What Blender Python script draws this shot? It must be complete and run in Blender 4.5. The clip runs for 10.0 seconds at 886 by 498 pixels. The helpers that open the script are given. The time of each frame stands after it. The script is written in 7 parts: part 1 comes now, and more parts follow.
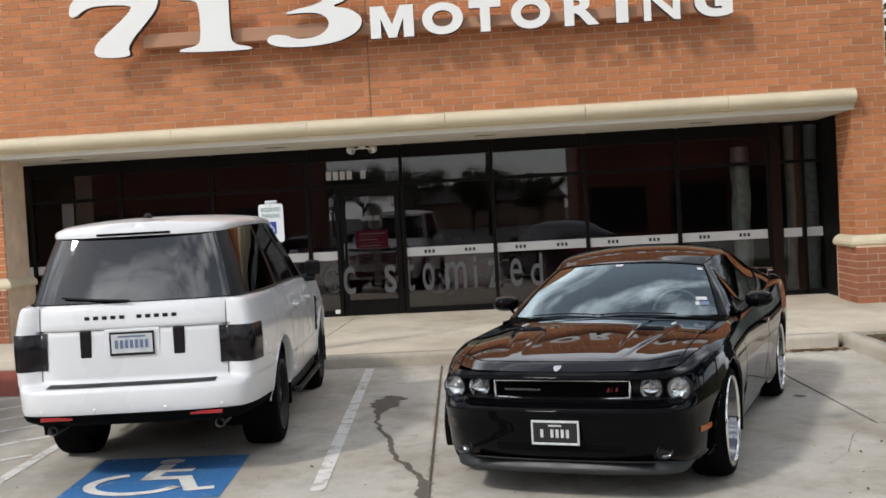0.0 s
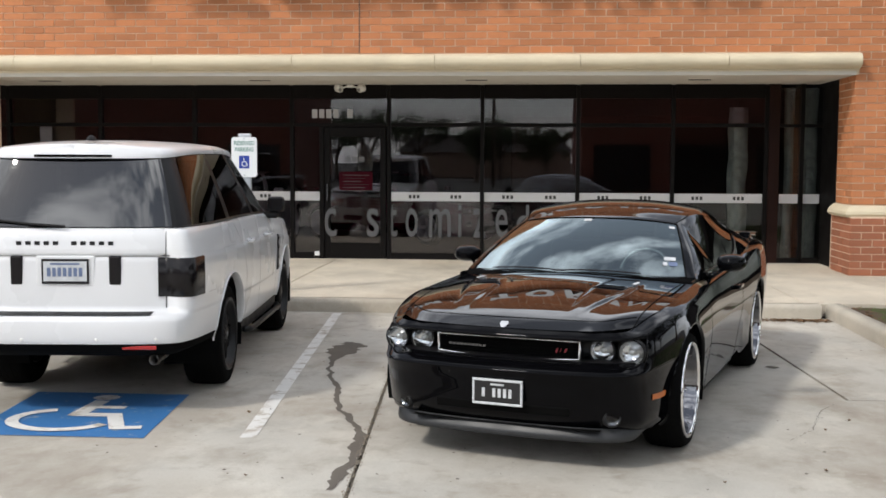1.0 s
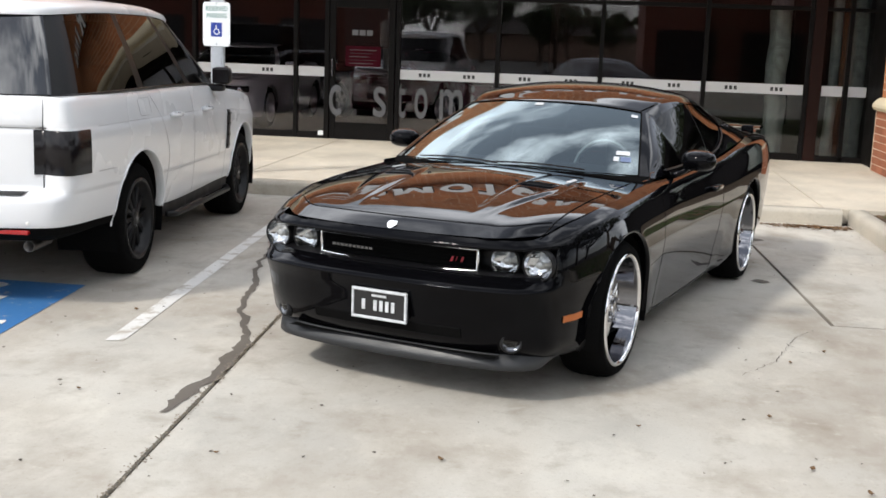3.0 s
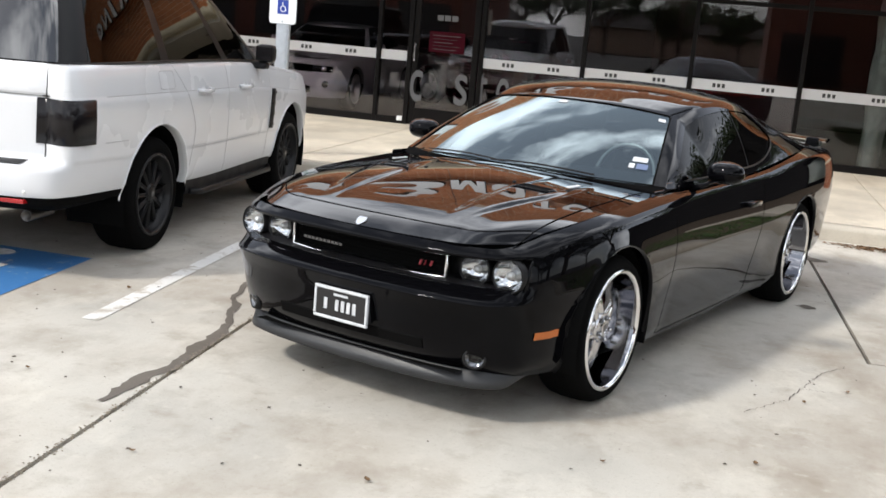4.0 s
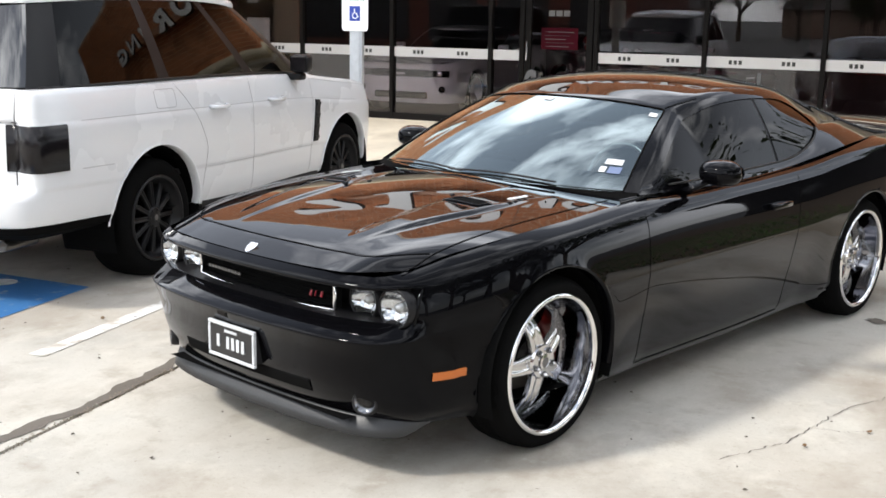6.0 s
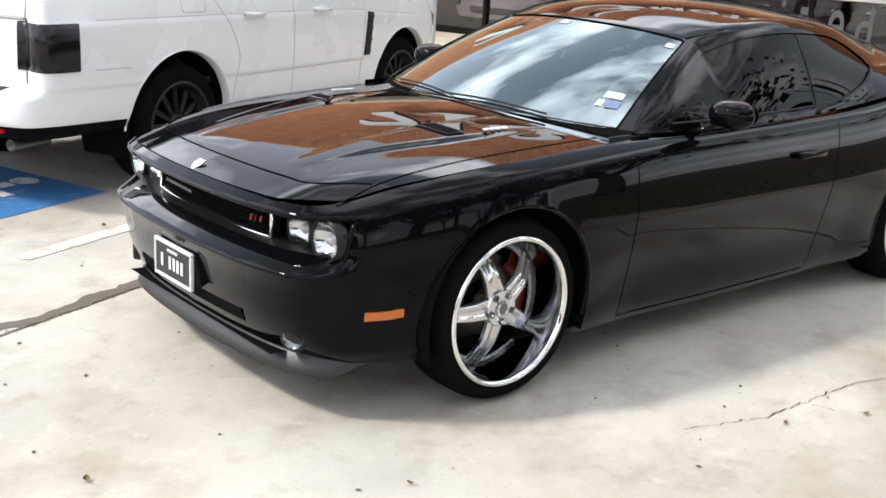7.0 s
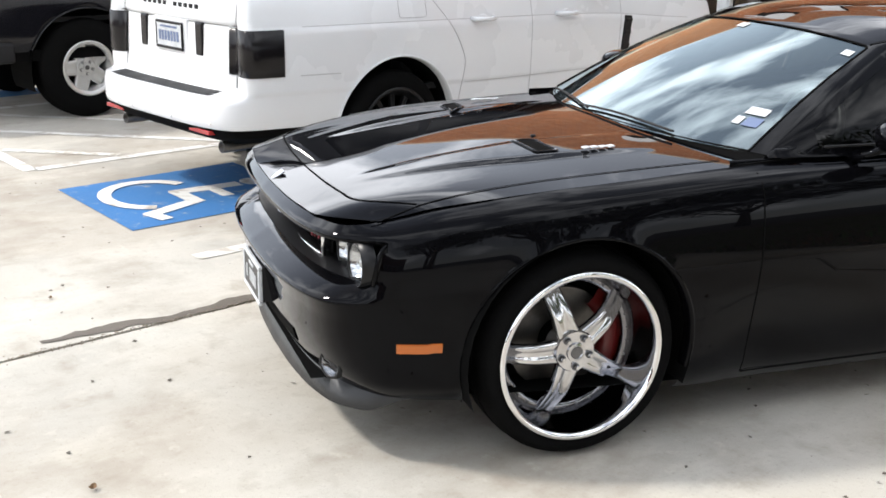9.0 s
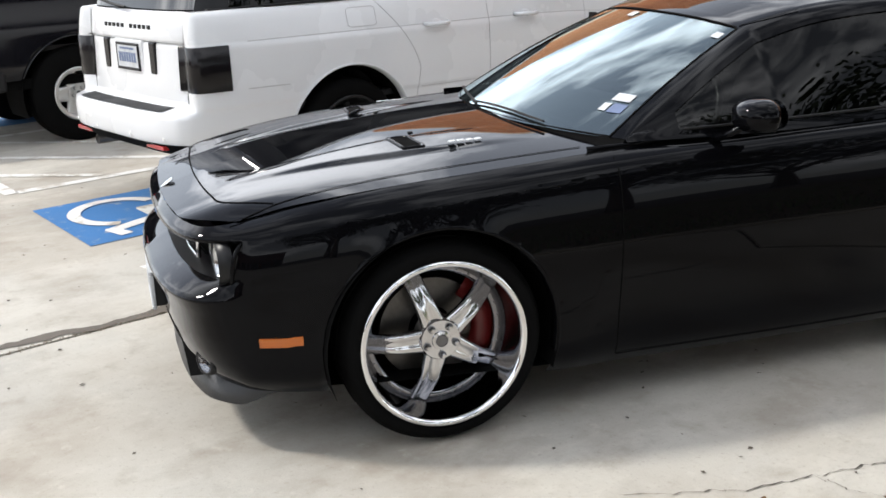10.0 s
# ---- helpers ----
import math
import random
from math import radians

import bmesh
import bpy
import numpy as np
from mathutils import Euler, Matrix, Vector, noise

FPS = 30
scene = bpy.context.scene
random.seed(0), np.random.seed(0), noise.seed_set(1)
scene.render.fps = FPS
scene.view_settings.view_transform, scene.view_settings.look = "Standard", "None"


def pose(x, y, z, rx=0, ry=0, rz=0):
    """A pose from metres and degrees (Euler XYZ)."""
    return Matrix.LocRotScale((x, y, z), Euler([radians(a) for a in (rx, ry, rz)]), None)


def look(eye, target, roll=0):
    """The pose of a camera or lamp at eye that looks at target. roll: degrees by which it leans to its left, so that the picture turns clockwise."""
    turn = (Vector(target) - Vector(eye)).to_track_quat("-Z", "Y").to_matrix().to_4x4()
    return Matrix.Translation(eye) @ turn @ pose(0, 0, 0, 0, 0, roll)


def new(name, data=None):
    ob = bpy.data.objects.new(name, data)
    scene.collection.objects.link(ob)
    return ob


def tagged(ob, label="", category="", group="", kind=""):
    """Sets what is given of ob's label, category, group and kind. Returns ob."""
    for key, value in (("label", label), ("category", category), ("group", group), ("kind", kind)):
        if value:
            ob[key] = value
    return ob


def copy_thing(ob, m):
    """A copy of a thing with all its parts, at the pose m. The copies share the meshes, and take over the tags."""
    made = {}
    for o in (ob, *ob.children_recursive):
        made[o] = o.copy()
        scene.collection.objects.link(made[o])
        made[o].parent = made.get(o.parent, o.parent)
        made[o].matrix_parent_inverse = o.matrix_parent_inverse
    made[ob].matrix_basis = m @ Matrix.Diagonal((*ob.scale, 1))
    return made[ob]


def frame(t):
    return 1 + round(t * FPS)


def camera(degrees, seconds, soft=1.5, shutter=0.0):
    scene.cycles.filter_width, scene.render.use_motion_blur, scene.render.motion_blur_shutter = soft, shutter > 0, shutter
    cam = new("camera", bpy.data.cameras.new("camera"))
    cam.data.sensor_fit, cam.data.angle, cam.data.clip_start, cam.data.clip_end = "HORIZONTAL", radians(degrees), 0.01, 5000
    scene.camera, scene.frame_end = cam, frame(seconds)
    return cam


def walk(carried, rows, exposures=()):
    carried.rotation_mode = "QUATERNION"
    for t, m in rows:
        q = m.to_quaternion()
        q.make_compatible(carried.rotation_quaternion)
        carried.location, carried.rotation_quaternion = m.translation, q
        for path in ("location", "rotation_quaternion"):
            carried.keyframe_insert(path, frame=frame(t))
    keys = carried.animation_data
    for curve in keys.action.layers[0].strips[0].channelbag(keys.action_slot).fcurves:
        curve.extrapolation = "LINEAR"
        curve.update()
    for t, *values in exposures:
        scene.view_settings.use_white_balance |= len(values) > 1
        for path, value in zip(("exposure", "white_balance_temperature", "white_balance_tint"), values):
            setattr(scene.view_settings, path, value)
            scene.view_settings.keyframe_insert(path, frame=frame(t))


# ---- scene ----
cam = camera(43.6, 10.0, soft=1.65)
PATH = [
    (0, (0.163, -0.937, 1.799), (0.023, 1.057, 1.732), -3.1),
    (0.3, (0.161, -0.829, 1.788), (0.055, 1.166, 1.69), -2.1),
    (0.5, (0.261, -0.737, 1.77), (0.074, 1.253, 1.716), -2.2),
    (0.6, (0.325, -0.68, 1.75), (0.129, 1.31, 1.739), -0.4),
    (0.8, (0.407, -0.593, 1.745), (0.217, 1.395, 1.639), 0.2),
    (1, (0.468, -0.458, 1.733), (0.318, 1.53, 1.575), 0.2),
    (1.5, (0.592, -0.091, 1.715), (0.527, 1.899, 1.528), 0.5),
    (2, (0.814, 0.144, 1.685), (0.587, 2.119, 1.468), 0.7),
    (2.5, (1.108, 0.389, 1.693), (0.905, 2.355, 1.387), 0.6),
    (3, (1.293, 0.69, 1.672), (1.028, 2.638, 1.304), 2.0),
    (4.3, (2.022, 1.34, 1.704), (1.493, 3.226, 1.303), 3.8),
    (4.5, (2.116, 1.435, 1.698), (1.565, 3.316, 1.3), 1.8),
    (5, (2.402, 1.619, 1.724), (1.712, 3.46, 1.359), 2.4),
    (5.2, (2.515, 1.723, 1.722), (1.773, 3.537, 1.321), 1.4),
    (6.3, (2.953, 2.38, 1.738), (2.074, 4.125, 1.311), 1.1),
    (6.5, (3.065, 2.484, 1.761), (2.074, 4.163, 1.315), 2.1),
    (7, (3.23, 2.808, 1.727), (2.248, 4.456, 1.163), 3.4),
    (7.5, (3.321, 3.033, 1.746), (2.253, 4.636, 1.208), 1.9),
    (8, (3.584, 3.258, 1.74), (2.382, 4.742, 1.145), 1.8),
    (8.5, (3.76, 3.459, 1.739), (2.387, 4.774, 1.119), 1.6),
    (9, (3.795, 3.835, 1.732), (2.301, 5.03, 1.15), 1.1),
    (9.5, (4.056, 4.078, 1.697), (2.436, 5.113, 1.143), -2.6),
    (10, (4.303, 4.3, 1.706), (2.733, 5.403, 1.142), -2.5),
]
EXPOSURES = [(0, -1.14), (1, -0.94), (2, -0.78), (2.5, -0.7), (4.5, -0.46), (6.5, -0.18), (8, -0.14), (9, -0.22), (10, -0.52)]
walk(cam, [(t, look(eye, target, roll)) for t, eye, target, roll in PATH], exposures=EXPOSURES)

# The sky, the sun behind thin cloud over the viewer's left shoulder, and the exposure.
SUN_ELEVATION, SUN_AZIMUTH = radians(44), radians(225)
world = bpy.data.worlds.new("sky")
scene.world = world
world.use_nodes = True
wn, wl = world.node_tree.nodes, world.node_tree.links
wn.clear()
sky = wn.new("ShaderNodeTexSky")
sky.sky_type, sky.sun_disc = "NISHITA", False
sky.sun_elevation, sky.sun_rotation = SUN_ELEVATION, SUN_AZIMUTH
sky.air_density, sky.dust_density, sky.ozone_density = 1.0, 0.7, 2.0
wco = wn.new("ShaderNodeTexCoord")
wmap = wn.new("ShaderNodeMapping")
wmap.inputs["Scale"].default_value = (1.6, 2.0, 3.0)
wmap.inputs["Location"].default_value = (1.99, -1.55, -6.10)
wnoise = wn.new("ShaderNodeTexNoise")
wnoise.inputs["Scale"].default_value, wnoise.inputs["Detail"].default_value = 1.7, 7
wnoise.inputs["Roughness"].default_value = 0.58
wramp = wn.new("ShaderNodeValToRGB")
wramp.color_ramp.elements[0].position, wramp.color_ramp.elements[1].position = 0.45, 0.64
wramp.color_ramp.elements[0].color = (0.09, 0.09, 0.09, 1)
wmix = wn.new("ShaderNodeMixRGB")
wmix.inputs[2].default_value = (34.0, 34.7, 35.8, 1)
wback = wn.new("ShaderNodeBackground")
wback.inputs["Strength"].default_value = 0.13
wout = wn.new("ShaderNodeOutputWorld")
wl.new(wco.outputs["Generated"], wmap.inputs["Vector"])
wl.new(wmap.outputs[0], wnoise.inputs["Vector"])
wl.new(wnoise.outputs["Fac"], wramp.inputs["Fac"])
# haze towards the horizon
wsep, wlow, wmax = wn.new("ShaderNodeSeparateXYZ"), wn.new("ShaderNodeMapRange"), wn.new("ShaderNodeMath")
wlow.interpolation_type = "SMOOTHSTEP"
wlow.inputs["From Min"].default_value, wlow.inputs["From Max"].default_value = 0.02, 0.9
wlow.inputs["To Min"].default_value, wlow.inputs["To Max"].default_value = 0.38, 0.13
wmax.operation = "MAXIMUM"
wl.new(wco.outputs["Generated"], wsep.inputs[0])
wl.new(wsep.outputs["Z"], wlow.inputs["Value"])
wl.new(wlow.outputs[0], wmax.inputs[0])
wl.new(wramp.outputs["Color"], wmax.inputs[1])
wl.new(wmax.outputs[0], wmix.inputs["Fac"])
wl.new(sky.outputs[0], wmix.inputs[1])
wl.new(wmix.outputs[0], wback.inputs["Color"])
wl.new(wback.outputs[0], wout.inputs["Surface"])
sun = new("sun", bpy.data.lights.new("sun", "SUN"))
sun.data.energy, sun.data.angle, sun.data.color = 4.2, radians(6.5), (1.0, 0.955, 0.895)
sun.matrix_world = look((0, 0, 30), Vector((0, 0, 30)) - Vector((math.sin(SUN_AZIMUTH) * math.cos(SUN_ELEVATION), math.cos(SUN_AZIMUTH) * math.cos(SUN_ELEVATION), math.sin(SUN_ELEVATION))))
scene.view_settings.exposure = 0.0


# ---- materials ----
def mat(name, base, rough=0.6, metal=0.0, var=0.12, scale=3.0, bump=0.0, bscale=80.0, coat=0.0, spec=0.5, random_shade=0.0, island=False):
    """A surface with coarse and fine variation of colour and roughness, and fine relief."""
    m = bpy.data.materials.new(name)
    m.use_nodes = True
    n, l = m.node_tree.nodes, m.node_tree.links
    p = n["Principled BSDF"]
    p.inputs["Metallic"].default_value = metal
    p.inputs["Coat Weight"].default_value = coat
    p.inputs["Coat Roughness"].default_value = 0.02
    p.inputs["Specular IOR Level"].default_value = spec
    co = n.new("ShaderNodeTexCoord")
    big, small = n.new("ShaderNodeTexNoise"), n.new("ShaderNodeTexNoise")
    big.inputs["Scale"].default_value, big.inputs["Detail"].default_value = scale, 5
    small.inputs["Scale"].default_value, small.inputs["Detail"].default_value = bscale, 3
    l.new(co.outputs["Object"], big.inputs["Vector"])
    l.new(co.outputs["Object"], small.inputs["Vector"])
    add = n.new("ShaderNodeMath")
    add.operation = "MULTIPLY_ADD"
    add.inputs[1].default_value = 0.35
    l.new(small.outputs["Fac"], add.inputs[0])
    l.new(big.outputs["Fac"], add.inputs[2])
    fac = add.outputs[0]
    if random_shade:
        info = n.new("ShaderNodeNewGeometry" if island else "ShaderNodeObjectInfo")
        more = n.new("ShaderNodeMath")
        more.operation = "MULTIPLY_ADD"
        more.inputs[1].default_value = random_shade
        l.new(info.outputs["Random Per Island" if island else "Random"], more.inputs[0])
        l.new(fac, more.inputs[2])
        fac = more.outputs[0]
    ramp = n.new("ShaderNodeMapRange")
    ramp.inputs["From Min"].default_value, ramp.inputs["From Max"].default_value = 0.35, 1.0 + random_shade
    ramp.inputs["To Min"].default_value, ramp.inputs["To Max"].default_value = 1 - var, 1 + var
    l.new(fac, ramp.inputs["Value"])
    mul = n.new("ShaderNodeVectorMath")
    mul.operation = "SCALE"
    mul.inputs[0].default_value = base[:3]
    l.new(ramp.outputs[0], mul.inputs["Scale"])
    l.new(mul.outputs[0], p.inputs["Base Color"])
    rr = n.new("ShaderNodeMapRange")
    rr.inputs["From Min"].default_value, rr.inputs["From Max"].default_value = 0.3, 0.7
    rr.inputs["To Min"].default_value, rr.inputs["To Max"].default_value = max(0.0, rough * 0.88), min(1.0, rough * 1.12)
    l.new(big.outputs["Fac"], rr.inputs["Value"])
    l.new(rr.outputs[0], p.inputs["Roughness"])
    if bump:
        b = n.new("ShaderNodeBump")
        b.inputs["Strength"].default_value, b.inputs["Distance"].default_value = bump, 0.01
        l.new(small.outputs["Fac"], b.inputs["Height"])
        l.new(b.outputs[0], p.inputs["Normal"])
    return m


def schlick(n, l, f0, f1, power=5.0):
    """Gloss that grows from f0 face on to f1 at grazing, the same on both sides of a sheet."""
    lw, pw, mr = n.new("ShaderNodeLayerWeight"), n.new("ShaderNodeMath"), n.new("ShaderNodeMapRange")
    lw.inputs["Blend"].default_value = 0.5
    pw.operation = "POWER"
    pw.inputs[1].default_value = power
    mr.inputs["To Min"].default_value, mr.inputs["To Max"].default_value = f0, f1
    l.new(lw.outputs["Facing"], pw.inputs[0])
    l.new(pw.outputs[0], mr.inputs["Value"])
    return mr.outputs[0]


def glass(name, tint, ior=1.5, rough=0.0, graze=1.0):
    """A thin pane: it mirrors by its Fresnel gloss and lets tinted light through."""
    m = bpy.data.materials.new(name)
    m.use_nodes = True
    n, l = m.node_tree.nodes, m.node_tree.links
    n.clear()
    out, mix = n.new("ShaderNodeOutputMaterial"), n.new("ShaderNodeMixShader")
    tr, gl = n.new("ShaderNodeBsdfTransparent"), n.new("ShaderNodeBsdfGlossy")
    fr = schlick(n, l, ((ior - 1) / (ior + 1)) ** 2, graze)
    tr.inputs["Color"].default_value = (*tint, 1)
    gl.inputs["Roughness"].default_value = rough
    l.new(fr, mix.inputs[0])
    l.new(tr.outputs[0], mix.inputs[1])
    l.new(gl.outputs[0], mix.inputs[2])
    l.new(mix.outputs[0], out.inputs["Surface"])
    return m


def gloss_black(name, base):
    """Deep black lacquer: a dark body under a clear mirror coat whose gloss grows steeply towards grazing."""
    m = mat(name, base, 0.4, var=0.1, spec=0.0)
    n, l = m.node_tree.nodes, m.node_tree.links
    gl, mix = n.new("ShaderNodeBsdfGlossy"), n.new("ShaderNodeMixShader")
    gl.inputs["Roughness"].default_value = 0.02
    gl.inputs["Color"].default_value = (0.96, 0.97, 1.0, 1)
    l.new(schlick(n, l, 0.009, 0.84, 4.0), mix.inputs[0])
    l.new(n["Principled BSDF"].outputs[0], mix.inputs[1])
    l.new(gl.outputs[0], mix.inputs[2])
    l.new(mix.outputs[0], n["Material Output"].inputs["Surface"])
    return m


def concrete(name, base, stain=0.35):
    """Weathered concrete: broad blotches, dark drips and spots, tyre grey, fine sand."""
    m = mat(name, base, 0.85, var=0.34, scale=1.1, bump=0.10, bscale=230)
    n, l = m.node_tree.nodes, m.node_tree.links
    p = n["Principled BSDF"]
    co = n.new("ShaderNodeTexCoord")
    src = p.inputs["Base Color"].links[0].from_socket
    for k, (sc, lo, hi, amount, stretch) in enumerate(((0.55, 0.46, 0.70, stain, 1.0), (1.6, 0.50, 0.72, stain * 0.9, 0.7), (4.5, 0.55, 0.72, stain * 0.55, 1.0), (24.0, 0.68, 0.74, 0.5, 1.0), (6.0, 0.60, 0.80, 0.3, 0.25), (2.3, 0.54, 0.66, 0.45, 0.6), (11.0, 0.60, 0.70, 0.3, 1.0), (55.0, 0.56, 0.70, 0.32, 1.0), (0.9, 0.52, 0.62, 0.30, 0.4))):
        mp = n.new("ShaderNodeMapping")
        mp.inputs["Location"].default_value = (3.1 * k, 1.7 * k, 0)
        mp.inputs["Scale"].default_value = (1, stretch, 1)
        nz = n.new("ShaderNodeTexNoise")
        nz.inputs["Scale"].default_value, nz.inputs["Detail"].default_value, nz.inputs["Roughness"].default_value = sc, 6, 0.62
        mr = n.new("ShaderNodeMapRange")
        mr.inputs["From Min"].default_value, mr.inputs["From Max"].default_value = lo, hi
        mr.inputs["To Min"].default_value, mr.inputs["To Max"].default_value = 0, amount
        mx = n.new("ShaderNodeMixRGB")
        pale = k in (5, 6)
        mx.inputs[2].default_value = (base[0] * 1.22, base[1] * 1.22, base[2] * 1.2, 1) if pale else (base[0] * 0.50, base[1] * 0.44, base[2] * 0.38, 1)
        l.new(co.outputs["Object"], mp.inputs[0])
        l.new(mp.outputs[0], nz.inputs["Vector"])
        l.new(nz.outputs["Fac"], mr.inputs["Value"])
        l.new(mr.outputs[0], mx.inputs["Fac"])
        l.new(src, mx.inputs[1])
        src = mx.outputs[0]
    l.new(src, p.inputs["Base Color"])
    return m


def worn(name, base, under, lo=0.55, hi=0.64, scale=9.0, rough=0.75):
    """Paint rubbed through to the ground in patches."""
    m = mat(name, base, rough, var=0.12, scale=2.0, bump=0.2, bscale=120)
    n, l = m.node_tree.nodes, m.node_tree.links
    p = n["Principled BSDF"]
    src = p.inputs["Base Color"].links[0].from_socket
    co, nz, mr, mx = n.new("ShaderNodeTexCoord"), n.new("ShaderNodeTexNoise"), n.new("ShaderNodeMapRange"), n.new("ShaderNodeMixRGB")
    nz.inputs["Scale"].default_value, nz.inputs["Detail"].default_value, nz.inputs["Roughness"].default_value = scale, 8, 0.7
    mr.inputs["From Min"].default_value, mr.inputs["From Max"].default_value = lo, hi
    mx.inputs[2].default_value = (*under, 1)
    l.new(co.outputs["Object"], nz.inputs["Vector"])
    l.new(nz.outputs["Fac"], mr.inputs["Value"])
    l.new(mr.outputs[0], mx.inputs["Fac"])
    l.new(src, mx.inputs[1])
    l.new(mx.outputs[0], p.inputs["Base Color"])
    return m


CONCRETE = concrete("concrete", (0.492, 0.467, 0.415), 0.8)
WALK = concrete("walk_concrete", (0.60, 0.54, 0.44), 0.25)
KERB = concrete("kerb_concrete", (0.47, 0.43, 0.36), 0.3)
JOINT = mat("joint_filler", (0.07, 0.06, 0.05), 0.9, var=0.4, scale=6, bump=0.5, bscale=60)
BRICK = mat("brick", (0.50, 0.195, 0.080), 0.85, var=0.30, scale=5, bump=0.5, bscale=90, random_shade=0.8)
BRICK_FIELD = mat("brick_field", (0.50, 0.195, 0.080), 0.85, var=0.30, scale=5, bump=0.5, bscale=90, random_shade=0.8, island=True)
BRICK_DARK = mat("brick_dark", (0.34, 0.125, 0.065), 0.85, var=0.28, scale=5, bump=0.5, bscale=90, random_shade=0.8)
MORTAR = mat("mortar", (0.72, 0.56, 0.42), 0.95, var=0.2, scale=4, bump=0.4)
CREAM = mat("cream_stone", (0.66, 0.58, 0.42), 0.8, var=0.14, scale=1.6, bump=0.2)
SOFFIT = mat("soffit_plaster", (0.62, 0.59, 0.53), 0.9, var=0.08, scale=1.0, bump=0.1)
FRAME = mat("bronze_aluminium", (0.006, 0.005, 0.0047), 0.55, metal=0.0, var=0.2, scale=3, spec=0.12)
GLASS = glass("shop_glass", (0.80, 0.77, 0.79), 1.7)
CLEAR_GLASS = glass("clear_side_glass", (0.80, 0.82, 0.80), 1.5)
WHITE_FILM = mat("white_film", (0.62, 0.62, 0.62), 0.5, var=0.05)
FROST = mat("frosted_letters", (0.12, 0.12, 0.125), 0.5, var=0.15)
LETTER = mat("white_letter_face", (0.86, 0.86, 0.84), 0.45, var=0.03)
LETTER_SIDE = mat("letter_return", (0.03, 0.03, 0.03), 0.5)
RACEWAY = mat("raceway_paint", (0.46, 0.24, 0.14), 0.6, var=0.06)
WHITE_LINE = worn("worn_white_paint", (0.70, 0.69, 0.66), (0.42, 0.38, 0.32), 0.51, 0.62, 6)
BLUE_PAINT = worn("worn_blue_paint", (0.032, 0.15, 0.37), (0.30, 0.32, 0.34), 0.57, 0.70, 9)
STEEL = mat("galvanised_steel", (0.52, 0.55, 0.58), 0.45, metal=0.7, var=0.15, scale=12)
SIGN_WHITE = mat("sign_white", (0.82, 0.84, 0.84), 0.4, var=0.04)
SIGN_GREEN = mat("sign_green", (0.16, 0.30, 0.26), 0.5)
SIGN_BLUE = mat("sign_blue", (0.02, 0.05, 0.30), 0.4)
# near black: the dimness behind the shop glass is put into these colours
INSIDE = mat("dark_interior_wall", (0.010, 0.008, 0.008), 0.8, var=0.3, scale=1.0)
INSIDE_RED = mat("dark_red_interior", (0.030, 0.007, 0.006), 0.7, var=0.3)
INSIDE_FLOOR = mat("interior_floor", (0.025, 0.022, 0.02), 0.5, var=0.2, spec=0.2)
GRASS = mat("grass_blades", (0.07, 0.135, 0.028), 0.7, var=0.5, scale=2.5, random_shade=0.3, island=True)
SOIL = mat("soil", (0.09, 0.06, 0.035), 0.95, var=0.4, scale=7, bump=0.8, bscale=40)
BARK = mat("bark", (0.10, 0.075, 0.055), 0.9, var=0.35, scale=6, bump=0.8, bscale=30)
LEAF = mat("leaf", (0.035, 0.055, 0.018), 0.6, var=0.4, scale=0.8, random_shade=0.4, island=True)
GRIT = mat("dark_grit", (0.09, 0.075, 0.06), 0.9, var=0.4, scale=9, random_shade=0.5, island=True)
CRUMB = mat("crumbled_joint", (0.22, 0.185, 0.14), 0.95, var=0.45, scale=9, random_shade=0.6, island=True)
LITTER = mat("dead_leaf", (0.16, 0.09, 0.04), 0.8, var=0.4, scale=9)
ASPHALT = mat("asphalt", (0.055, 0.054, 0.052), 0.85, var=0.25, scale=0.6, bump=0.5, bscale=120)
BLACK_PAINT = gloss_black("black_car_paint", (0.0022, 0.0022, 0.0028))
WHITE_PAINT = mat("white_car_paint", (0.73, 0.74, 0.755), 0.28, var=0.02, scale=1.2, coat=0.6)
TRUCK_PAINT = mat("black_truck_paint", (0.006, 0.006, 0.008), 0.12, var=0.2, spec=0.4)
TRIM = mat("black_plastic", (0.009, 0.009, 0.010), 0.6, var=0.2, scale=8, bump=0.1, spec=0.3)
SATIN = mat("satin_black", (0.008, 0.008, 0.009), 0.35, var=0.2, spec=0.25)
CHIN = mat("grey_black_plastic", (0.018, 0.019, 0.021), 0.45, var=0.15, scale=8, bump=0.1)
RUBBER = mat("tyre_rubber", (0.005, 0.005, 0.005), 0.9, var=0.3, scale=12, bump=0.2, spec=0.03)
CHROME = mat("chrome", (0.83, 0.83, 0.84), 0.05, metal=1.0, var=0.03)
SPOKE_CHROME = mat("dulled_chrome", (0.60, 0.60, 0.61), 0.12, metal=1.0, var=0.12, scale=14)
LUG = mat("dark_steel_nut", (0.16, 0.16, 0.165), 0.3, metal=0.9, var=0.15)
CRIMSON_PAINT = mat("crimson_car_paint", (0.06, 0.003, 0.014), 0.25, var=0.05, coat=0.4)
# chrome with the shade and dark reflections of the deep rims put into its colour
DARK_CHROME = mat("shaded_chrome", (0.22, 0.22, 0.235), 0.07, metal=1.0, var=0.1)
ALLOY = mat("silver_alloy", (0.62, 0.62, 0.61), 0.32, metal=0.85, var=0.08)
DISC = mat("brake_disc", (0.10, 0.095, 0.09), 0.35, metal=0.9, var=0.2, scale=20)
CALIPER = mat("red_caliper", (0.12, 0.008, 0.008), 0.35)
WELL = mat("wheel_well", (0.004, 0.004, 0.004), 0.95, spec=0.05)
LAMP_GLASS = glass("lamp_glass", (0.92, 0.94, 0.95), 1.45)
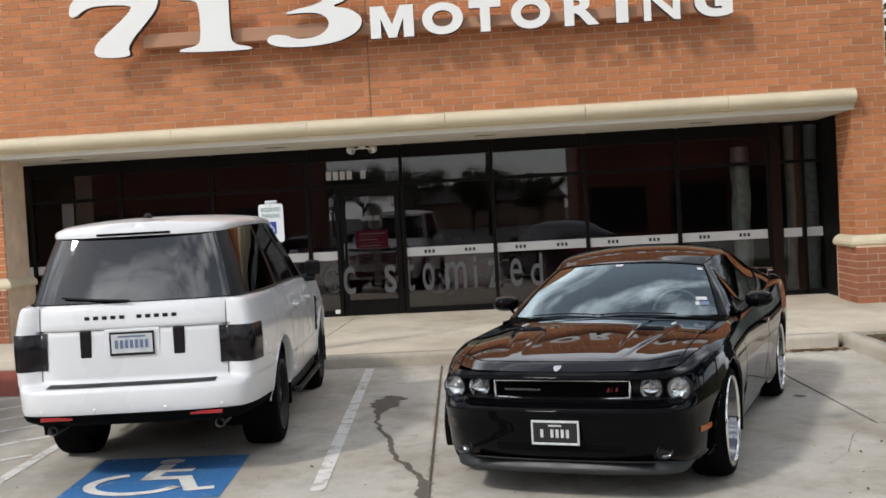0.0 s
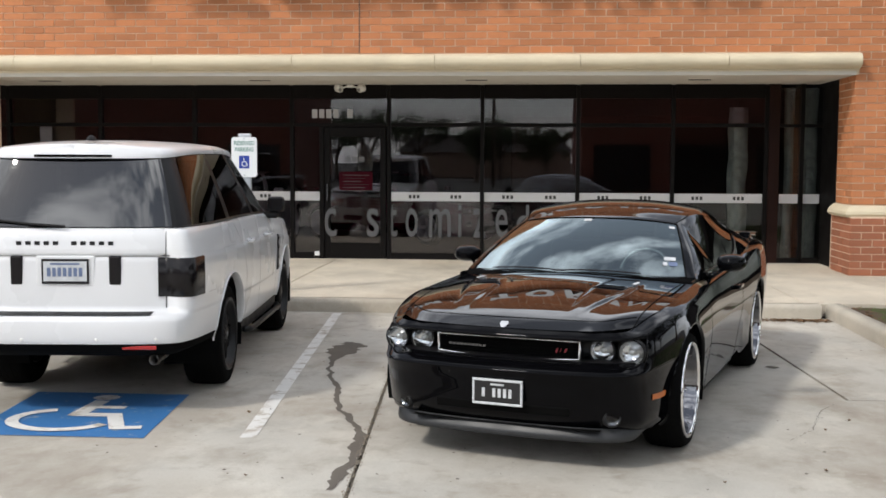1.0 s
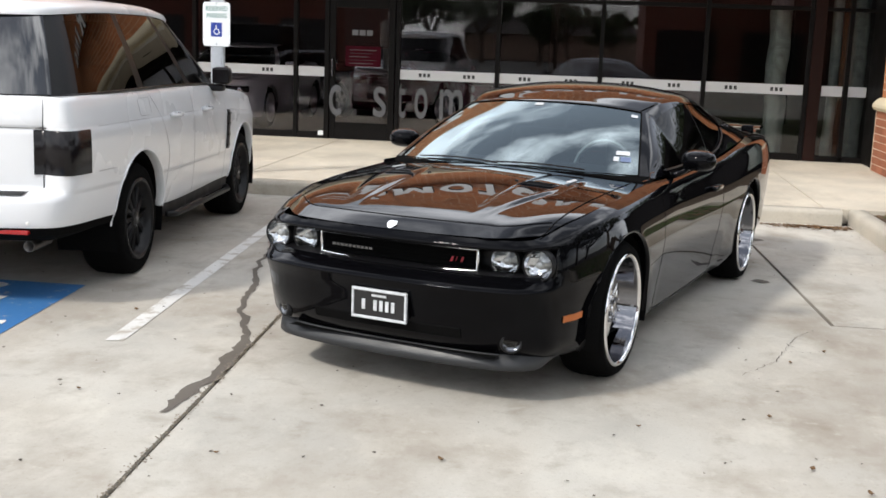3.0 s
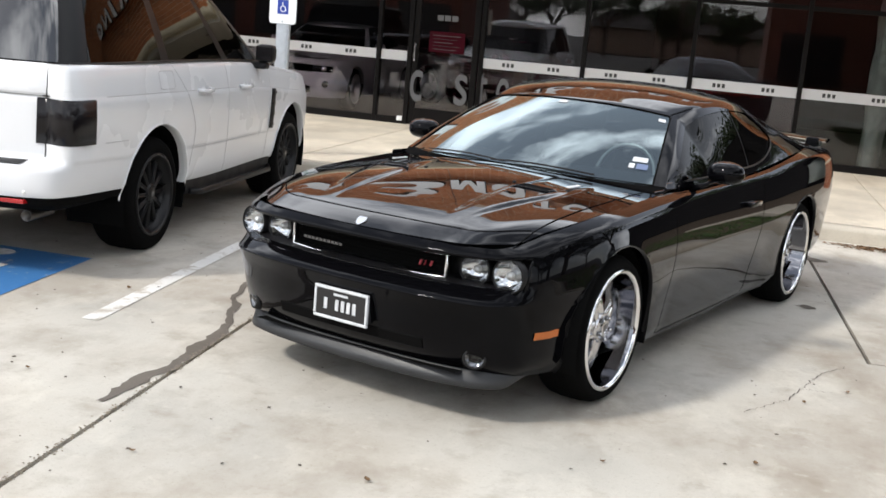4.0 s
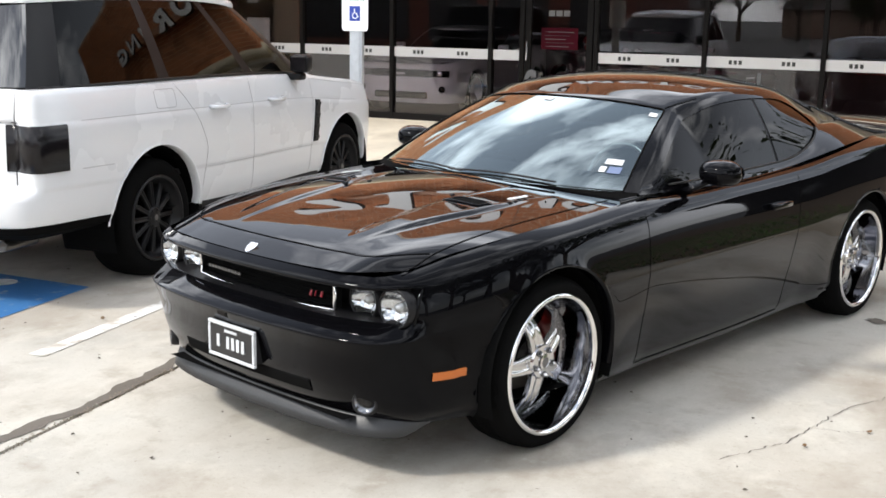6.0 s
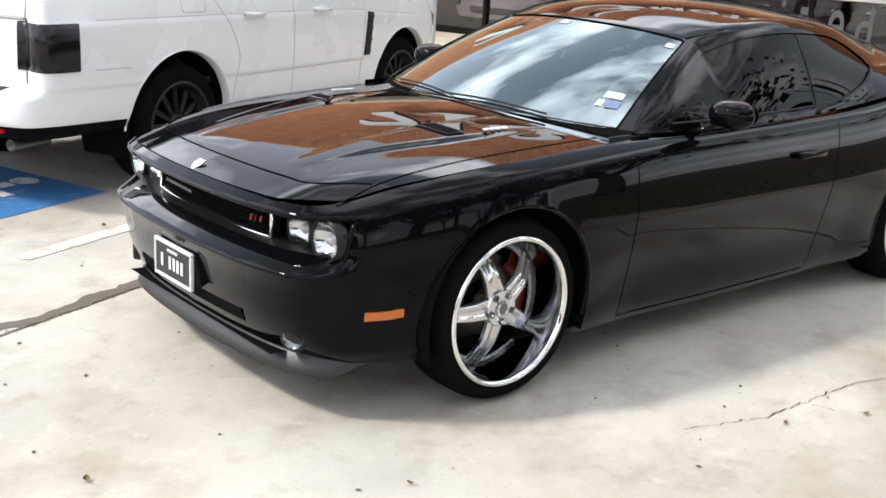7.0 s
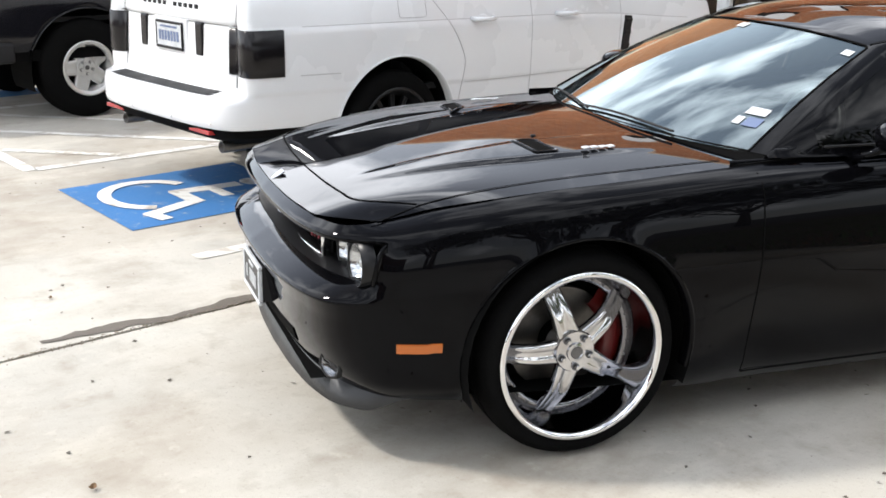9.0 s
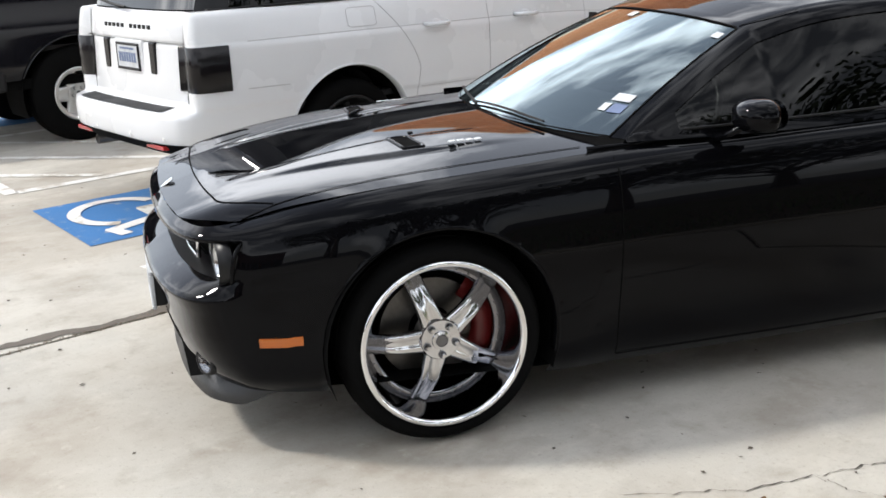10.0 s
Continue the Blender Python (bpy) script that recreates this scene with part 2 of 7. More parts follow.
WINDSHIELD = glass("windshield_glass", (0.30, 0.36, 0.37), 2.8, 0.0, 1.6)
WINDSHIELD.node_tree.nodes["Glossy BSDF"].inputs["Color"].default_value = (0.80, 0.94, 1.0, 1)
TINT = glass("tinted_glass", (0.035, 0.032, 0.03), 1.38)
REAR_GLASS = glass("mirroring_rear_glass", (0.035, 0.033, 0.035), 2.3, 0.03)
SMOKED = mat("smoked_lamp", (0.007, 0.006, 0.007), 0.22, spec=0.3)
RED_LENS = mat("red_lens", (0.34, 0.008, 0.010), 0.2, coat=0.5)
AMBER = mat("amber_lens", (0.46, 0.115, 0.012), 0.3, coat=0.3)
CABIN = mat("cabin_plastic", (0.022, 0.022, 0.024), 0.7, var=0.2)
SEAT = mat("grey_leather", (0.05, 0.05, 0.055), 0.6, var=0.2)
PLATE_BLACK = mat("plate_black", (0.01, 0.01, 0.011), 0.4)
PLATE_WHITE = mat("plate_white", (0.55, 0.57, 0.59), 0.45, var=0.25, scale=30)
PLATE_BLUE = mat("plate_blue", (0.12, 0.16, 0.27), 0.5)
SEAM = mat("panel_gap", (0.46, 0.46, 0.47), 0.7)
RED_BADGE = mat("red_badge", (0.30, 0.015, 0.03), 0.35)
STAIN = concrete("oil_stained_concrete", (0.125, 0.108, 0.09), 0.4)
POSTER = mat("crimson_poster", (0.045, 0.004, 0.009), 0.7, var=0.3, spec=0.05)
FOLIAGE_WALL = mat("distant_wall", (0.24, 0.17, 0.13), 0.9, var=0.2, scale=0.8)
SHINGLE = mat("dark_shingle", (0.05, 0.042, 0.04), 0.9, var=0.3, scale=3)


# ---- mesh helpers ----
def part(name, bm, material, parent=None, label="", smooth=False):
    """Links a bmesh as one mesh object, under a thing or a part."""
    me = bpy.data.meshes.new(name)
    bm.normal_update()
    bm.to_mesh(me)
    bm.free()
    if smooth:
        me.polygons.foreach_set("use_smooth", [True] * len(me.polygons))
    for m in material if isinstance(material, (list, tuple)) else [material]:
        me.materials.append(m)
    ob = new(name, me)
    if parent:
        ob.parent = parent
    if label:
        ob["label"] = label
    return ob


def thing(name, m, label, category, group="", kind=""):
    ob = new(name)
    ob.matrix_world = m
    ob.empty_display_size = 0.1
    return tagged(ob, label, category, group, kind)


def box(x0, x1, y0, y1, z0, z1, bevel=0.0, bm=None, m=None):
    """A box, its edges rounded by bevel, added to bm."""
    b = bmesh.new()
    bmesh.ops.create_cube(b, size=1.0)
    for v in b.verts:
        v.co = Vector(((x0 + x1) / 2 + v.co.x * (x1 - x0), (y0 + y1) / 2 + v.co.y * (y1 - y0), (z0 + z1) / 2 + v.co.z * (z1 - z0)))
    if bevel:
        bmesh.ops.bevel(b, geom=b.edges[:], offset=bevel, segments=2, affect="EDGES", profile=0.5)
    if m:
        b.transform(m)
    return merge(bm, b)


def merge(bm, b):
    if bm is None:
        return b
    me = bpy.data.meshes.new("tmp")
    b.to_mesh(me)
    b.free()
    bm.from_mesh(me)
    bpy.data.meshes.remove(me)
    return bm


def tube(points, r, sides=8, bm=None, caps=True):
    """A round bar along points; r is a number or one radius a point."""
    b = bm or bmesh.new()
    pts = [Vector(p) for p in points]
    rings, side = [], None
    for i, p in enumerate(pts):
        d = (pts[min(i + 1, len(pts) - 1)] - pts[max(i - 1, 0)]).normalized()
        if side is None:
            side = d.orthogonal().normalized()
        side = (side - d * side.dot(d)).normalized()
        up = d.cross(side)
        rad = r[i] if isinstance(r, (list, tuple)) else r
        rings.append([b.verts.new(p + side * rad * math.cos(2 * math.pi * k / sides) + up * rad * math.sin(2 * math.pi * k / sides)) for k in range(sides)])
    for a, c in zip(rings, rings[1:]):
        for k in range(sides):
            b.faces.new((a[k], a[(k + 1) % sides], c[(k + 1) % sides], c[k]))
    if caps:
        b.faces.new(rings[0][::-1])
        b.faces.new(rings[-1])
    return b


def lathe(profile, n=48, bm=None, axis="x", m=None):
    """Turns a profile of (along, radius) round an axis."""
    b = bmesh.new()
    rings = []
    for a, r in profile:
        ring = []
        for k in range(n):
            t = 2 * math.pi * k / n
            c, s = r * math.cos(t), r * math.sin(t)
            ring.append(b.verts.new({"x": (a, c, s), "y": (c, a, s), "z": (c, s, a)}[axis]))
        rings.append(ring)
    for p, q in zip(rings, rings[1:]):
        for k in range(n):
            b.faces.new((p[k], p[(k + 1) % n], q[(k + 1) % n], q[k]))
    bmesh.ops.recalc_face_normals(b, faces=b.faces[:])
    if m:
        b.transform(m)
    return merge(bm, b)


def grid(rows, bm=None, close=False, skip=None):
    """A sheet through rows of points."""
    b = bm or bmesh.new()
    vs = [[b.verts.new(p) for p in row] for row in rows]
    for i in range(len(vs) - 1):
        n = len(vs[i])
        for j in range(n if close else n - 1):
            if skip and skip(i, j):
                continue
            b.faces.new((vs[i][j], vs[i][(j + 1) % n], vs[i + 1][(j + 1) % n], vs[i + 1][j]))
    return b


def prism(points, z0, z1, bm=None):
    """An upright slab over a flat outline."""
    b = bm or bmesh.new()
    lo = [b.verts.new((x, y, z0)) for x, y in points]
    hi = [b.verts.new((x, y, z1)) for x, y in points]
    n = len(points)
    faces = [b.faces.new(hi), b.faces.new(lo[::-1])] + [b.faces.new((lo[i], lo[(i + 1) % n], hi[(i + 1) % n], hi[i])) for i in range(n)]
    bmesh.ops.recalc_face_normals(b, faces=faces)
    return b


def spline(pts):
    """A smooth curve through (x, value) pairs; value may be a tuple."""
    xs = np.array([p[0] for p in pts], float)
    ys = np.array([p[1] if isinstance(p[1], (tuple, list)) else (p[1],) for p in pts], float)
    d = np.gradient(ys, xs, axis=0)
    single = not isinstance(pts[0][1], (tuple, list))

    def value(x):
        x = min(max(x, xs[0]), xs[-1])
        i = int(min(max(np.searchsorted(xs, x) - 1, 0), len(xs) - 2))
        h = xs[i + 1] - xs[i]
        s = (x - xs[i]) / h
        v = (2 * s**3 - 3 * s**2 + 1) * ys[i] + (s**3 - 2 * s**2 + s) * h * d[i] + (3 * s**2 - 2 * s**3) * ys[i + 1] + (s**3 - s**2) * h * d[i + 1]
        return float(v[0]) if single else v

    return value


def linear(pts):
    xs, ys = [p[0] for p in pts], [p[1] for p in pts]
    return lambda x: float(np.interp(x, xs, ys))


def lettering(text, size, depth, bold=0.0, widen=1.0):
    """The built-in font as a mesh in the x, z plane, facing -y."""
    cu = bpy.data.curves.new("letters", "FONT")
    cu.body, cu.size, cu.extrude, cu.offset, cu.resolution_u = text, size, depth / 2, bold, 6
    ob = new("letters", cu)
    me = bpy.data.meshes.new_from_object(ob.evaluated_get(bpy.context.evaluated_depsgraph_get()))
    bpy.data.objects.remove(ob)
    bpy.data.curves.remove(cu)
    me.transform(Matrix.Rotation(math.pi / 2, 4, "X") @ Matrix.Diagonal((widen, 1, 1, 1)))
    return me


def smoothstep(a, b, x):
    t = min(max((x - a) / (b - a), 0), 1)
    return t * t * (3 - 2 * t)


# ---- ground, walk and kerbs ----
DOOR = (-2.80, -1.80)
GLASS_Y, FASCIA_Y, KERB_Y, WALK_Z = 17.33, 15.5, 12.05, 0.15


far = box(-900, 900, -900, 900, -0.35, -0.06)
tagged(part("ground", far, ASPHALT), "grey asphalt ground reaching to the horizon", "ground", kind="structure")


def slab(name, pts, z0, z1, material, label):
    b = prism(pts, z0, z1)
    return tagged(part(name, b, material), label, "pavement", kind="structure")


# Parking slabs, split by two long joints and one cross joint.
def jx(y):
    return -0.50 - 0.055 * (y - 6.0)


G = 0.012
BACK, FRONT = -14.0, KERB_Y
slab("pavement", [(-26, BACK), (jx(BACK) - G, BACK), (jx(FRONT) - G, FRONT), (-26, FRONT)], -0.2, 0, CONCRETE, "stained light concrete parking slab under the white car")
slab("pavement", [(jx(BACK) + G, BACK), (14, BACK), (14, 7.72), (2.81, 7.72), (2.62, FRONT), (jx(FRONT) + G, FRONT)], -0.2, 0, CONCRETE, "stained light concrete parking slab under the black coupe")
slab("pavement", [(2.835, 7.745), (14, 7.745), (14, FRONT), (2.645, FRONT)], -0.2, 0, CONCRETE, "light concrete slab beside the planting island")
tagged(part("pavement_joint", box(-26, 14.0, BACK, FRONT, -0.19, -0.018), JOINT), "dark filled joints between concrete slabs", "joint", kind="structure")

# The raised walk in front of the shop, with a rounded kerb.
kerb_profile = [(0.0, -0.1), (0.0, 0.10), (0.012, 0.135), (0.045, 0.150), (0.16, 0.153), (0.16, -0.1)]
rows = [[(x, KERB_Y + a, z + 0.003 * noise.noise((x * 2, a, z))) for a, z in kerb_profile] for x in np.arange(-26, 3.84, 0.25)]
tagged(part("kerb", grid(rows), KERB, smooth=True), "worn rounded concrete kerb along the shop walk", "kerb", kind="structure")
walk_joints = [-26, -20, -14, -8.6, -5.6, -2.6, 0.5, 3.6, 5.80]
for a, c in zip(walk_joints, walk_joints[1:]):
    tagged(part("walk_slab", box(a + 0.006, c - 0.006, KERB_Y + 0.168, GLASS_Y + 0.02, 0.0, WALK_Z, 0.008), WALK), "pale concrete walk slab before the shop front", "pavement", kind="structure")
tagged(part("walk_base", box(-26, 5.79, KERB_Y + 0.17, GLASS_Y, -0.1, WALK_Z - 0.02), JOINT), "dark joints of the walk", "pavement", kind="structure")
# Kerb round the planting island.
rows = []
for y in np.arange(12.2, 6.4, -0.25):
    rows.append([(3.83 + a, y, z + 0.003 * noise.noise((y * 2, a, z))) for a, z in kerb_profile])
tagged(part("kerb", grid(rows), KERB, smooth=True), "rounded concrete kerb of the planting island", "kerb", kind="structure")
rows = [[(x, 6.45 + a, z + 0.003 * noise.noise((x * 2, a, z))) for a, z in kerb_profile] for x in np.arange(3.83, 14.1, 0.25)]
tagged(part("kerb", grid(rows), KERB, smooth=True), "concrete kerb across the end of the planting island", "kerb", kind="structure")
tagged(part("planting_soil", box(3.985, 14, 6.60, 12.05, -0.05, 0.125), SOIL), "dark soil and mulch in the planting island", "soil", kind="structure")

tagged(part("planting_soil", box(5.815, 14, 12.06, GLASS_Y + 0.3, -0.05, 0.125), SOIL), "dark soil and mulch beside the shop walk", "soil", kind="structure")

# ---- the shop building ----
shop_z = 6.4
core = box(-15.6, 5.54, FASCIA_Y + 0.008, FASCIA_Y + 0.45, 3.02, shop_z)
wall_front = tagged(part("wall_front", core, MORTAR), "orange-red brick fascia wall over the shop front", "wall", kind="structure")
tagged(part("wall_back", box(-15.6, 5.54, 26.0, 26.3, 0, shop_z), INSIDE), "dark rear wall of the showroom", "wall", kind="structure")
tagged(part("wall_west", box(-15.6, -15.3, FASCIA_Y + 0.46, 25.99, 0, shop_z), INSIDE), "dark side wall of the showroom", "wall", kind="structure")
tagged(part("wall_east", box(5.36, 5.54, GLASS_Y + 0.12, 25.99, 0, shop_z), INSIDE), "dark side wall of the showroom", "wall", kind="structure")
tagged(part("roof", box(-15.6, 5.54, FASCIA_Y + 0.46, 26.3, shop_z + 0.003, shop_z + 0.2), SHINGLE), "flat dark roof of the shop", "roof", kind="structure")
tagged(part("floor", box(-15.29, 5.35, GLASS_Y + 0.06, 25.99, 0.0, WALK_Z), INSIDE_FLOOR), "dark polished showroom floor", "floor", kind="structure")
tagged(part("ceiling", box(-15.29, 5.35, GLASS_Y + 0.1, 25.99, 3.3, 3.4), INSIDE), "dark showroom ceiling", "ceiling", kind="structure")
soffit = box(-15.3, 5.02, FASCIA_Y - 0.05, GLASS_Y + 0.05, 2.95, 3.01)
tagged(part("soffit", soffit, SOFFIT), "white plastered soffit over the shop walk", "ceiling", kind="structure")

# Cream cornice: rounded roll over two fillets.
prof = [(0.10, 2.955), (-0.02, 2.955), (-0.02, 3.0), (-0.055, 3.0), (-0.055, 3.035), (-0.09, 3.04)]
prof += [(-0.10 - 0.105 * math.sin(t), 3.145 - 0.10 * math.cos(t)) for t in np.linspace(0.15, math.pi - 0.1, 10)]
prof += [(-0.08, 3.25), (0.10, 3.27)]
cuts = [-7.77, -7.0, -4.95, -2.9, -0.85, 1.2, 3.25, 5.06]
cornice = thing("cornice", pose(0, FASCIA_Y, 0), "long cream cast-stone cornice with a rounded roll", "cornice", kind="structure")
for a, c in zip(cuts, cuts[1:]):
    b = grid([[(x, y, z) for y, z in prof] for x in (a + 0.003, c - 0.003)])
    for x in (a + 0.003, c - 0.003):
        b.faces.new([b.verts.new((x, y, z)) for y, z in prof])
    part("cornice_stone", b, CREAM, cornice)

# Brick piers at both ends, with a projecting base and a stone cap.
PIERS = ((5.02, 5.54), (-8.45, -7.70))
pier_things = []
for a, c in PIERS:
    pr = thing("pier", pose((a + c) / 2, FASCIA_Y, 0), "orange-red brick pier with a wider base and cream stone band", "pier", kind="structure")
    w = (c - a) / 2
    part("pier_core", box(-w + 0.006, w - 0.006, 0.008, 0.82, 0.0, 3.02), MORTAR, pr)
    part("pier_base_core", box(-w - 0.034, w + 0.034, -0.112, 0.9, 0.1, 0.98), MORTAR, pr)
    cap = [(0, 0.965), (-0.08, 0.975), (-0.105, 1.01), (-0.10, 1.05), (-0.075, 1.085), (-0.06, 1.10), (-0.02, 1.13), (0, 1.135)]
    rows = []
    for px, py, sx, sy in ((-w, 0.85, -1, 1), (-w, 0, -1, -1), (w, 0, 1, -1), (w, 0.85, 1, 1)):
        rows.append([(px - sx * d, (py + (d if sy < 0 else 0)) if sy < 0 else py, z) for d, z in cap])
    part("band_stone", grid(rows), CREAM, pr, smooth=False)
    pier_things.append((pr, w))

# ---- the shop front: frame, panes, door ----
MULLIONS = [-14.4, -12.8, -11.2, -9.6, -8.05, -6.5, -4.93, -3.33, -1.75, -0.25, 1.27, 2.76, 4.20]
front = thing("window_1", pose(0, GLASS_Y, 0), "dark bronze aluminium shop front with large panes", "shop window", kind="structure")
for k, x in enumerate(MULLIONS):
    part("mullion", box(x - 0.03, x + 0.03, -0.05, 0.07, WALK_Z, 2.93, 0.004), FRAME, front)
for z0, z1 in ((WALK_Z, WALK_Z + 0.10), (2.28, 2.34), (2.73, 2.95)):
    for a, c in zip(MULLIONS, MULLIONS[1:]):
        if z0 == WALK_Z and a == -3.33:
            part("sill_rail", box(a + 0.032, DOOR[0] - 0.035, -0.045, 0.065, z0, z1, 0.004), FRAME, front)
            continue
        part("transom_rail", box(a + 0.032, c - 0.032, -0.045, 0.065, z0, z1, 0.004), FRAME, front)
for a, c in zip(MULLIONS, MULLIONS[1:]):
    spans = ((a + 0.03, c - 0.03),) if a != -3.33 else ((a + 0.03, DOOR[0] - 0.03),)
    for s0, s1 in spans:
        p = part("pane", box(s0, s1, 0.0, 0.008, WALK_Z + 0.10, 2.28), CLEAR_GLASS if a == 2.76 else GLASS, front)
        p.visible_shadow = False
    p = part("pane", box(a + 0.03, c - 0.03, 0.0, 0.008, 2.34, 2.73), GLASS, front)
    p.visible_shadow = False
# Side lights at the east end: a wide corner post, two narrow panes and a dark return.
part("corner_post", box(4.235, 4.40, -0.06, 0.09, WALK_Z, 2.95, 0.005), mat("brown_post", (0.022, 0.010, 0.008), 0.6, spec=0.1), front)
for a, c in ((4.40, 4.72), (4.78, 5.06)):
    p = part("pane", box(a, c, 0.0, 0.008, WALK_Z + 0.08, 2.90), CLEAR_GLASS, front)
    p.visible_shadow = False
part("mullion", box(4.72, 4.78, -0.05, 0.07, WALK_Z, 2.95, 0.004), FRAME, front)
part("sill_rail", box(4.40, 5.06, -0.05, 0.065, WALK_Z, WALK_Z + 0.08, 0.004), FRAME, front)
part("transom_rail", box(4.40, 5.06, -0.045, 0.065, 2.28, 2.33, 0.004), FRAME, front)
part("end_post", box(5.06, 5.36, -0.08, 0.09, WALK_Z, 2.95, 0.004), FRAME, front)
part("end_return", box(5.06, 5.12, -1.0, -0.082, WALK_Z, 2.95), FRAME, front)
# White film band with small dark marks on each pane, and frosted letters below it.
bands = [(a + 0.035, c - 0.035) for a, c in zip(MULLIONS[:-1], MULLIONS[1:]) if a != -3.33] + [(-3.29, -2.85), (4.42, 4.71), (4.79, 5.04)]
for a, c in bands:
    part("film_band", box(a, c, -0.006, -0.003, 1.09, 1.235), WHITE_FILM, front)
    if c - a > 1:
        for f in (0.27, 0.74):
            x = a + (c - a) * f
            for k in range(3):
                part("band_mark", box(x + 0.065 * k - 0.10, x + 0.065 * k - 0.058, -0.009, -0.0065, 1.135, 1.19), LETTER_SIDE, front)
WORD_X = [-2.80, -2.46, -2.11, -1.76, -1.48, -1.10, -0.63, -0.39, -0.03, 0.31]
for ch, x in zip("customized", WORD_X):
    if ch == "u":
        continue
    me = lettering(ch, 0.62, 0.002, 0.004)
    lo, hi = [min(v.co[i] for v in me.vertices) for i in (0, 2)], [max(v.co[i] for v in me.vertices) for i in (0, 2)]
    wide = {"m": 0.35, "i": 0.055, "t": 0.14}.get(ch, 0.195)
    tall = 0.53 if ch in "tid" else 0.46
    me.transform(Matrix.Diagonal((wide / (hi[0] - lo[0]), 1, tall / (hi[1] - lo[1]), 1)) @ Matrix.Translation((-lo[0], 0, -lo[1])))
    me.materials.append(FROST)
    ob = new("window_letter", me)
    ob.parent = front
    ob.location = (x, -0.006 if not DOOR[0] - 0.1 < x < DOOR[1] else -0.036, 0.51)
    ob["label"] = "frosted letter " + ch + " on the shop glass"
for k in range(6):
    if k != 4:
        part("address_bar", box(-3.0 + 0.115 * k, -2.915 + 0.115 * k, -0.006, -0.003, 2.42, 2.56), mat("address_film", (0.45, 0.44, 0.44), 0.5), front)
door = thing("door_1", pose(DOOR[0], GLASS_Y, 0), "closed dark bronze glass shop door with a pull handle", "door", kind="structure")
dw = DOOR[1] - DOOR[0]
for nm, a, c, z0, z1 in (("stile", 0, 0.09, WALK_Z + 0.01, 2.27), ("stile", dw - 0.09, dw, WALK_Z + 0.01, 2.27), ("rail", 0.092, dw - 0.092, WALK_Z + 0.01, WALK_Z + 0.26), ("rail", 0.092, dw - 0.092, 2.12, 2.27)):
    part(nm, box(a, c, -0.03, 0.03, z0, z1, 0.004), FRAME, door)
part("door_post", box(-0.075, -0.005, -0.055, 0.075, WALK_Z, 2.277, 0.004), FRAME, door)
p = part("pane", box(0.09, dw - 0.09, 0, 0.008, WALK_Z + 0.26, 2.12), GLASS, door)
p.visible_shadow = False
part("door_handle", tube([(0.05, -0.03, 1.10), (0.05, -0.09, 1.10), (0.05, -0.09, 1.36), (0.05, -0.03, 1.36)], 0.012), CHROME, door, "steel pull handle")
part("poster", box(0.24, 0.78, -0.010, -0.006, 1.26, 1.56), POSTER, door, "crimson notice behind the door glass")
for k in range(5):
    part("poster_line", box(0.30, 0.72 - 0.06 * (k % 3), -0.014, -0.0105, 1.50 - 0.05 * k, 1.506 - 0.05 * k), LETTER_SIDE if k % 2 else FROST, door)
for k in range(3):
    part("door_mark", box(0.34 + 0.11 * k, 0.43 + 0.11 * k, -0.008, -0.004, 1.72, 1.80), FROST, door)
part("door_tag", box(-0.16, -0.08, -0.064, -0.058, 0.20, 0.27), SIGN_WHITE, door, "small white tag at the foot of the door")
# Twin flood light at the soffit over the door.
flood = thing("flood_light", pose(-2.36, GLASS_Y - 0.12, 2.95), "small white twin-headed emergency light under the soffit", "lamp")
part("bracket", box(-0.05, 0.05, -0.03, 0.03, -0.05, 0.0, 0.008), LETTER, flood)
for s in (-1, 1):
    part("lamp_head", lathe([(-0.05, 0.03), (-0.03, 0.055), (0.05, 0.075), (0.055, 0.0)], 20, m=pose(0.17 * s, -0.03, -0.07, 25, 0, -25 * s), axis="y"), LETTER, flood, smooth=True)
    part("arm", tube([(0.04 * s, 0, -0.03), (0.16 * s, 0, -0.06)], 0.012), LETTER, flood)
# Soffit vents.
for x in (-6.9, -3.6, -0.3, 3.0):
    v = thing("soffit_vent", pose(x, 16.3, 2.946), "thin dark slot vent in the white soffit", "vent")
    part("slot", box(-0.16, 0.16, -0.04, 0.04, -0.004, 0.003), LETTER_SIDE, v)

# The set-back front beyond the pier: dark posts, glass and a pale blind.
side_front = thing("window_2", pose(0, GLASS_Y + 0.02, 0), "dark framed set-back window with a pale blind beyond the pier", "shop window", kind="structure")
for a, c, z0, z1 in ((5.56, 5.66, 0.13, 3.3), (6.44, 6.56, 0.13, 2.45), (8.4, 8.52, 0.13, 3.3)):
    part("mullion", box(a, c, -0.05, 0.07, z0, z1, 0.004), FRAME, side_front)
for z0, z1 in ((0.13, 0.30), (2.452, 2.62), (3.15, 3.3)):
    part("transom_rail", box(5.662, 8.398, -0.045, 0.065, z0, z1, 0.004), FRAME, side_front)
for a, c, z0, z1 in ((5.662, 6.438, 0.302, 2.45), (6.562, 8.398, 0.302, 2.45), (5.662, 8.398, 2.622, 3.148)):
    part("pane", box(a, c, 0.0, 0.008, z0, z1), CLEAR_GLASS, side_front).visible_shadow = False
blind = part("blind", box(6.6, 8.36, 0.02, 0.026, 0.34, 2.44), mat("pale_blind", (0.60, 0.62, 0.60), 0.8, var=0.12, scale=4), side_front, "pale blind behind the glass")
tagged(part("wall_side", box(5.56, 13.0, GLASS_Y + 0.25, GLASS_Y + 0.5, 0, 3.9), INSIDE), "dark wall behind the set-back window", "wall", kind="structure")


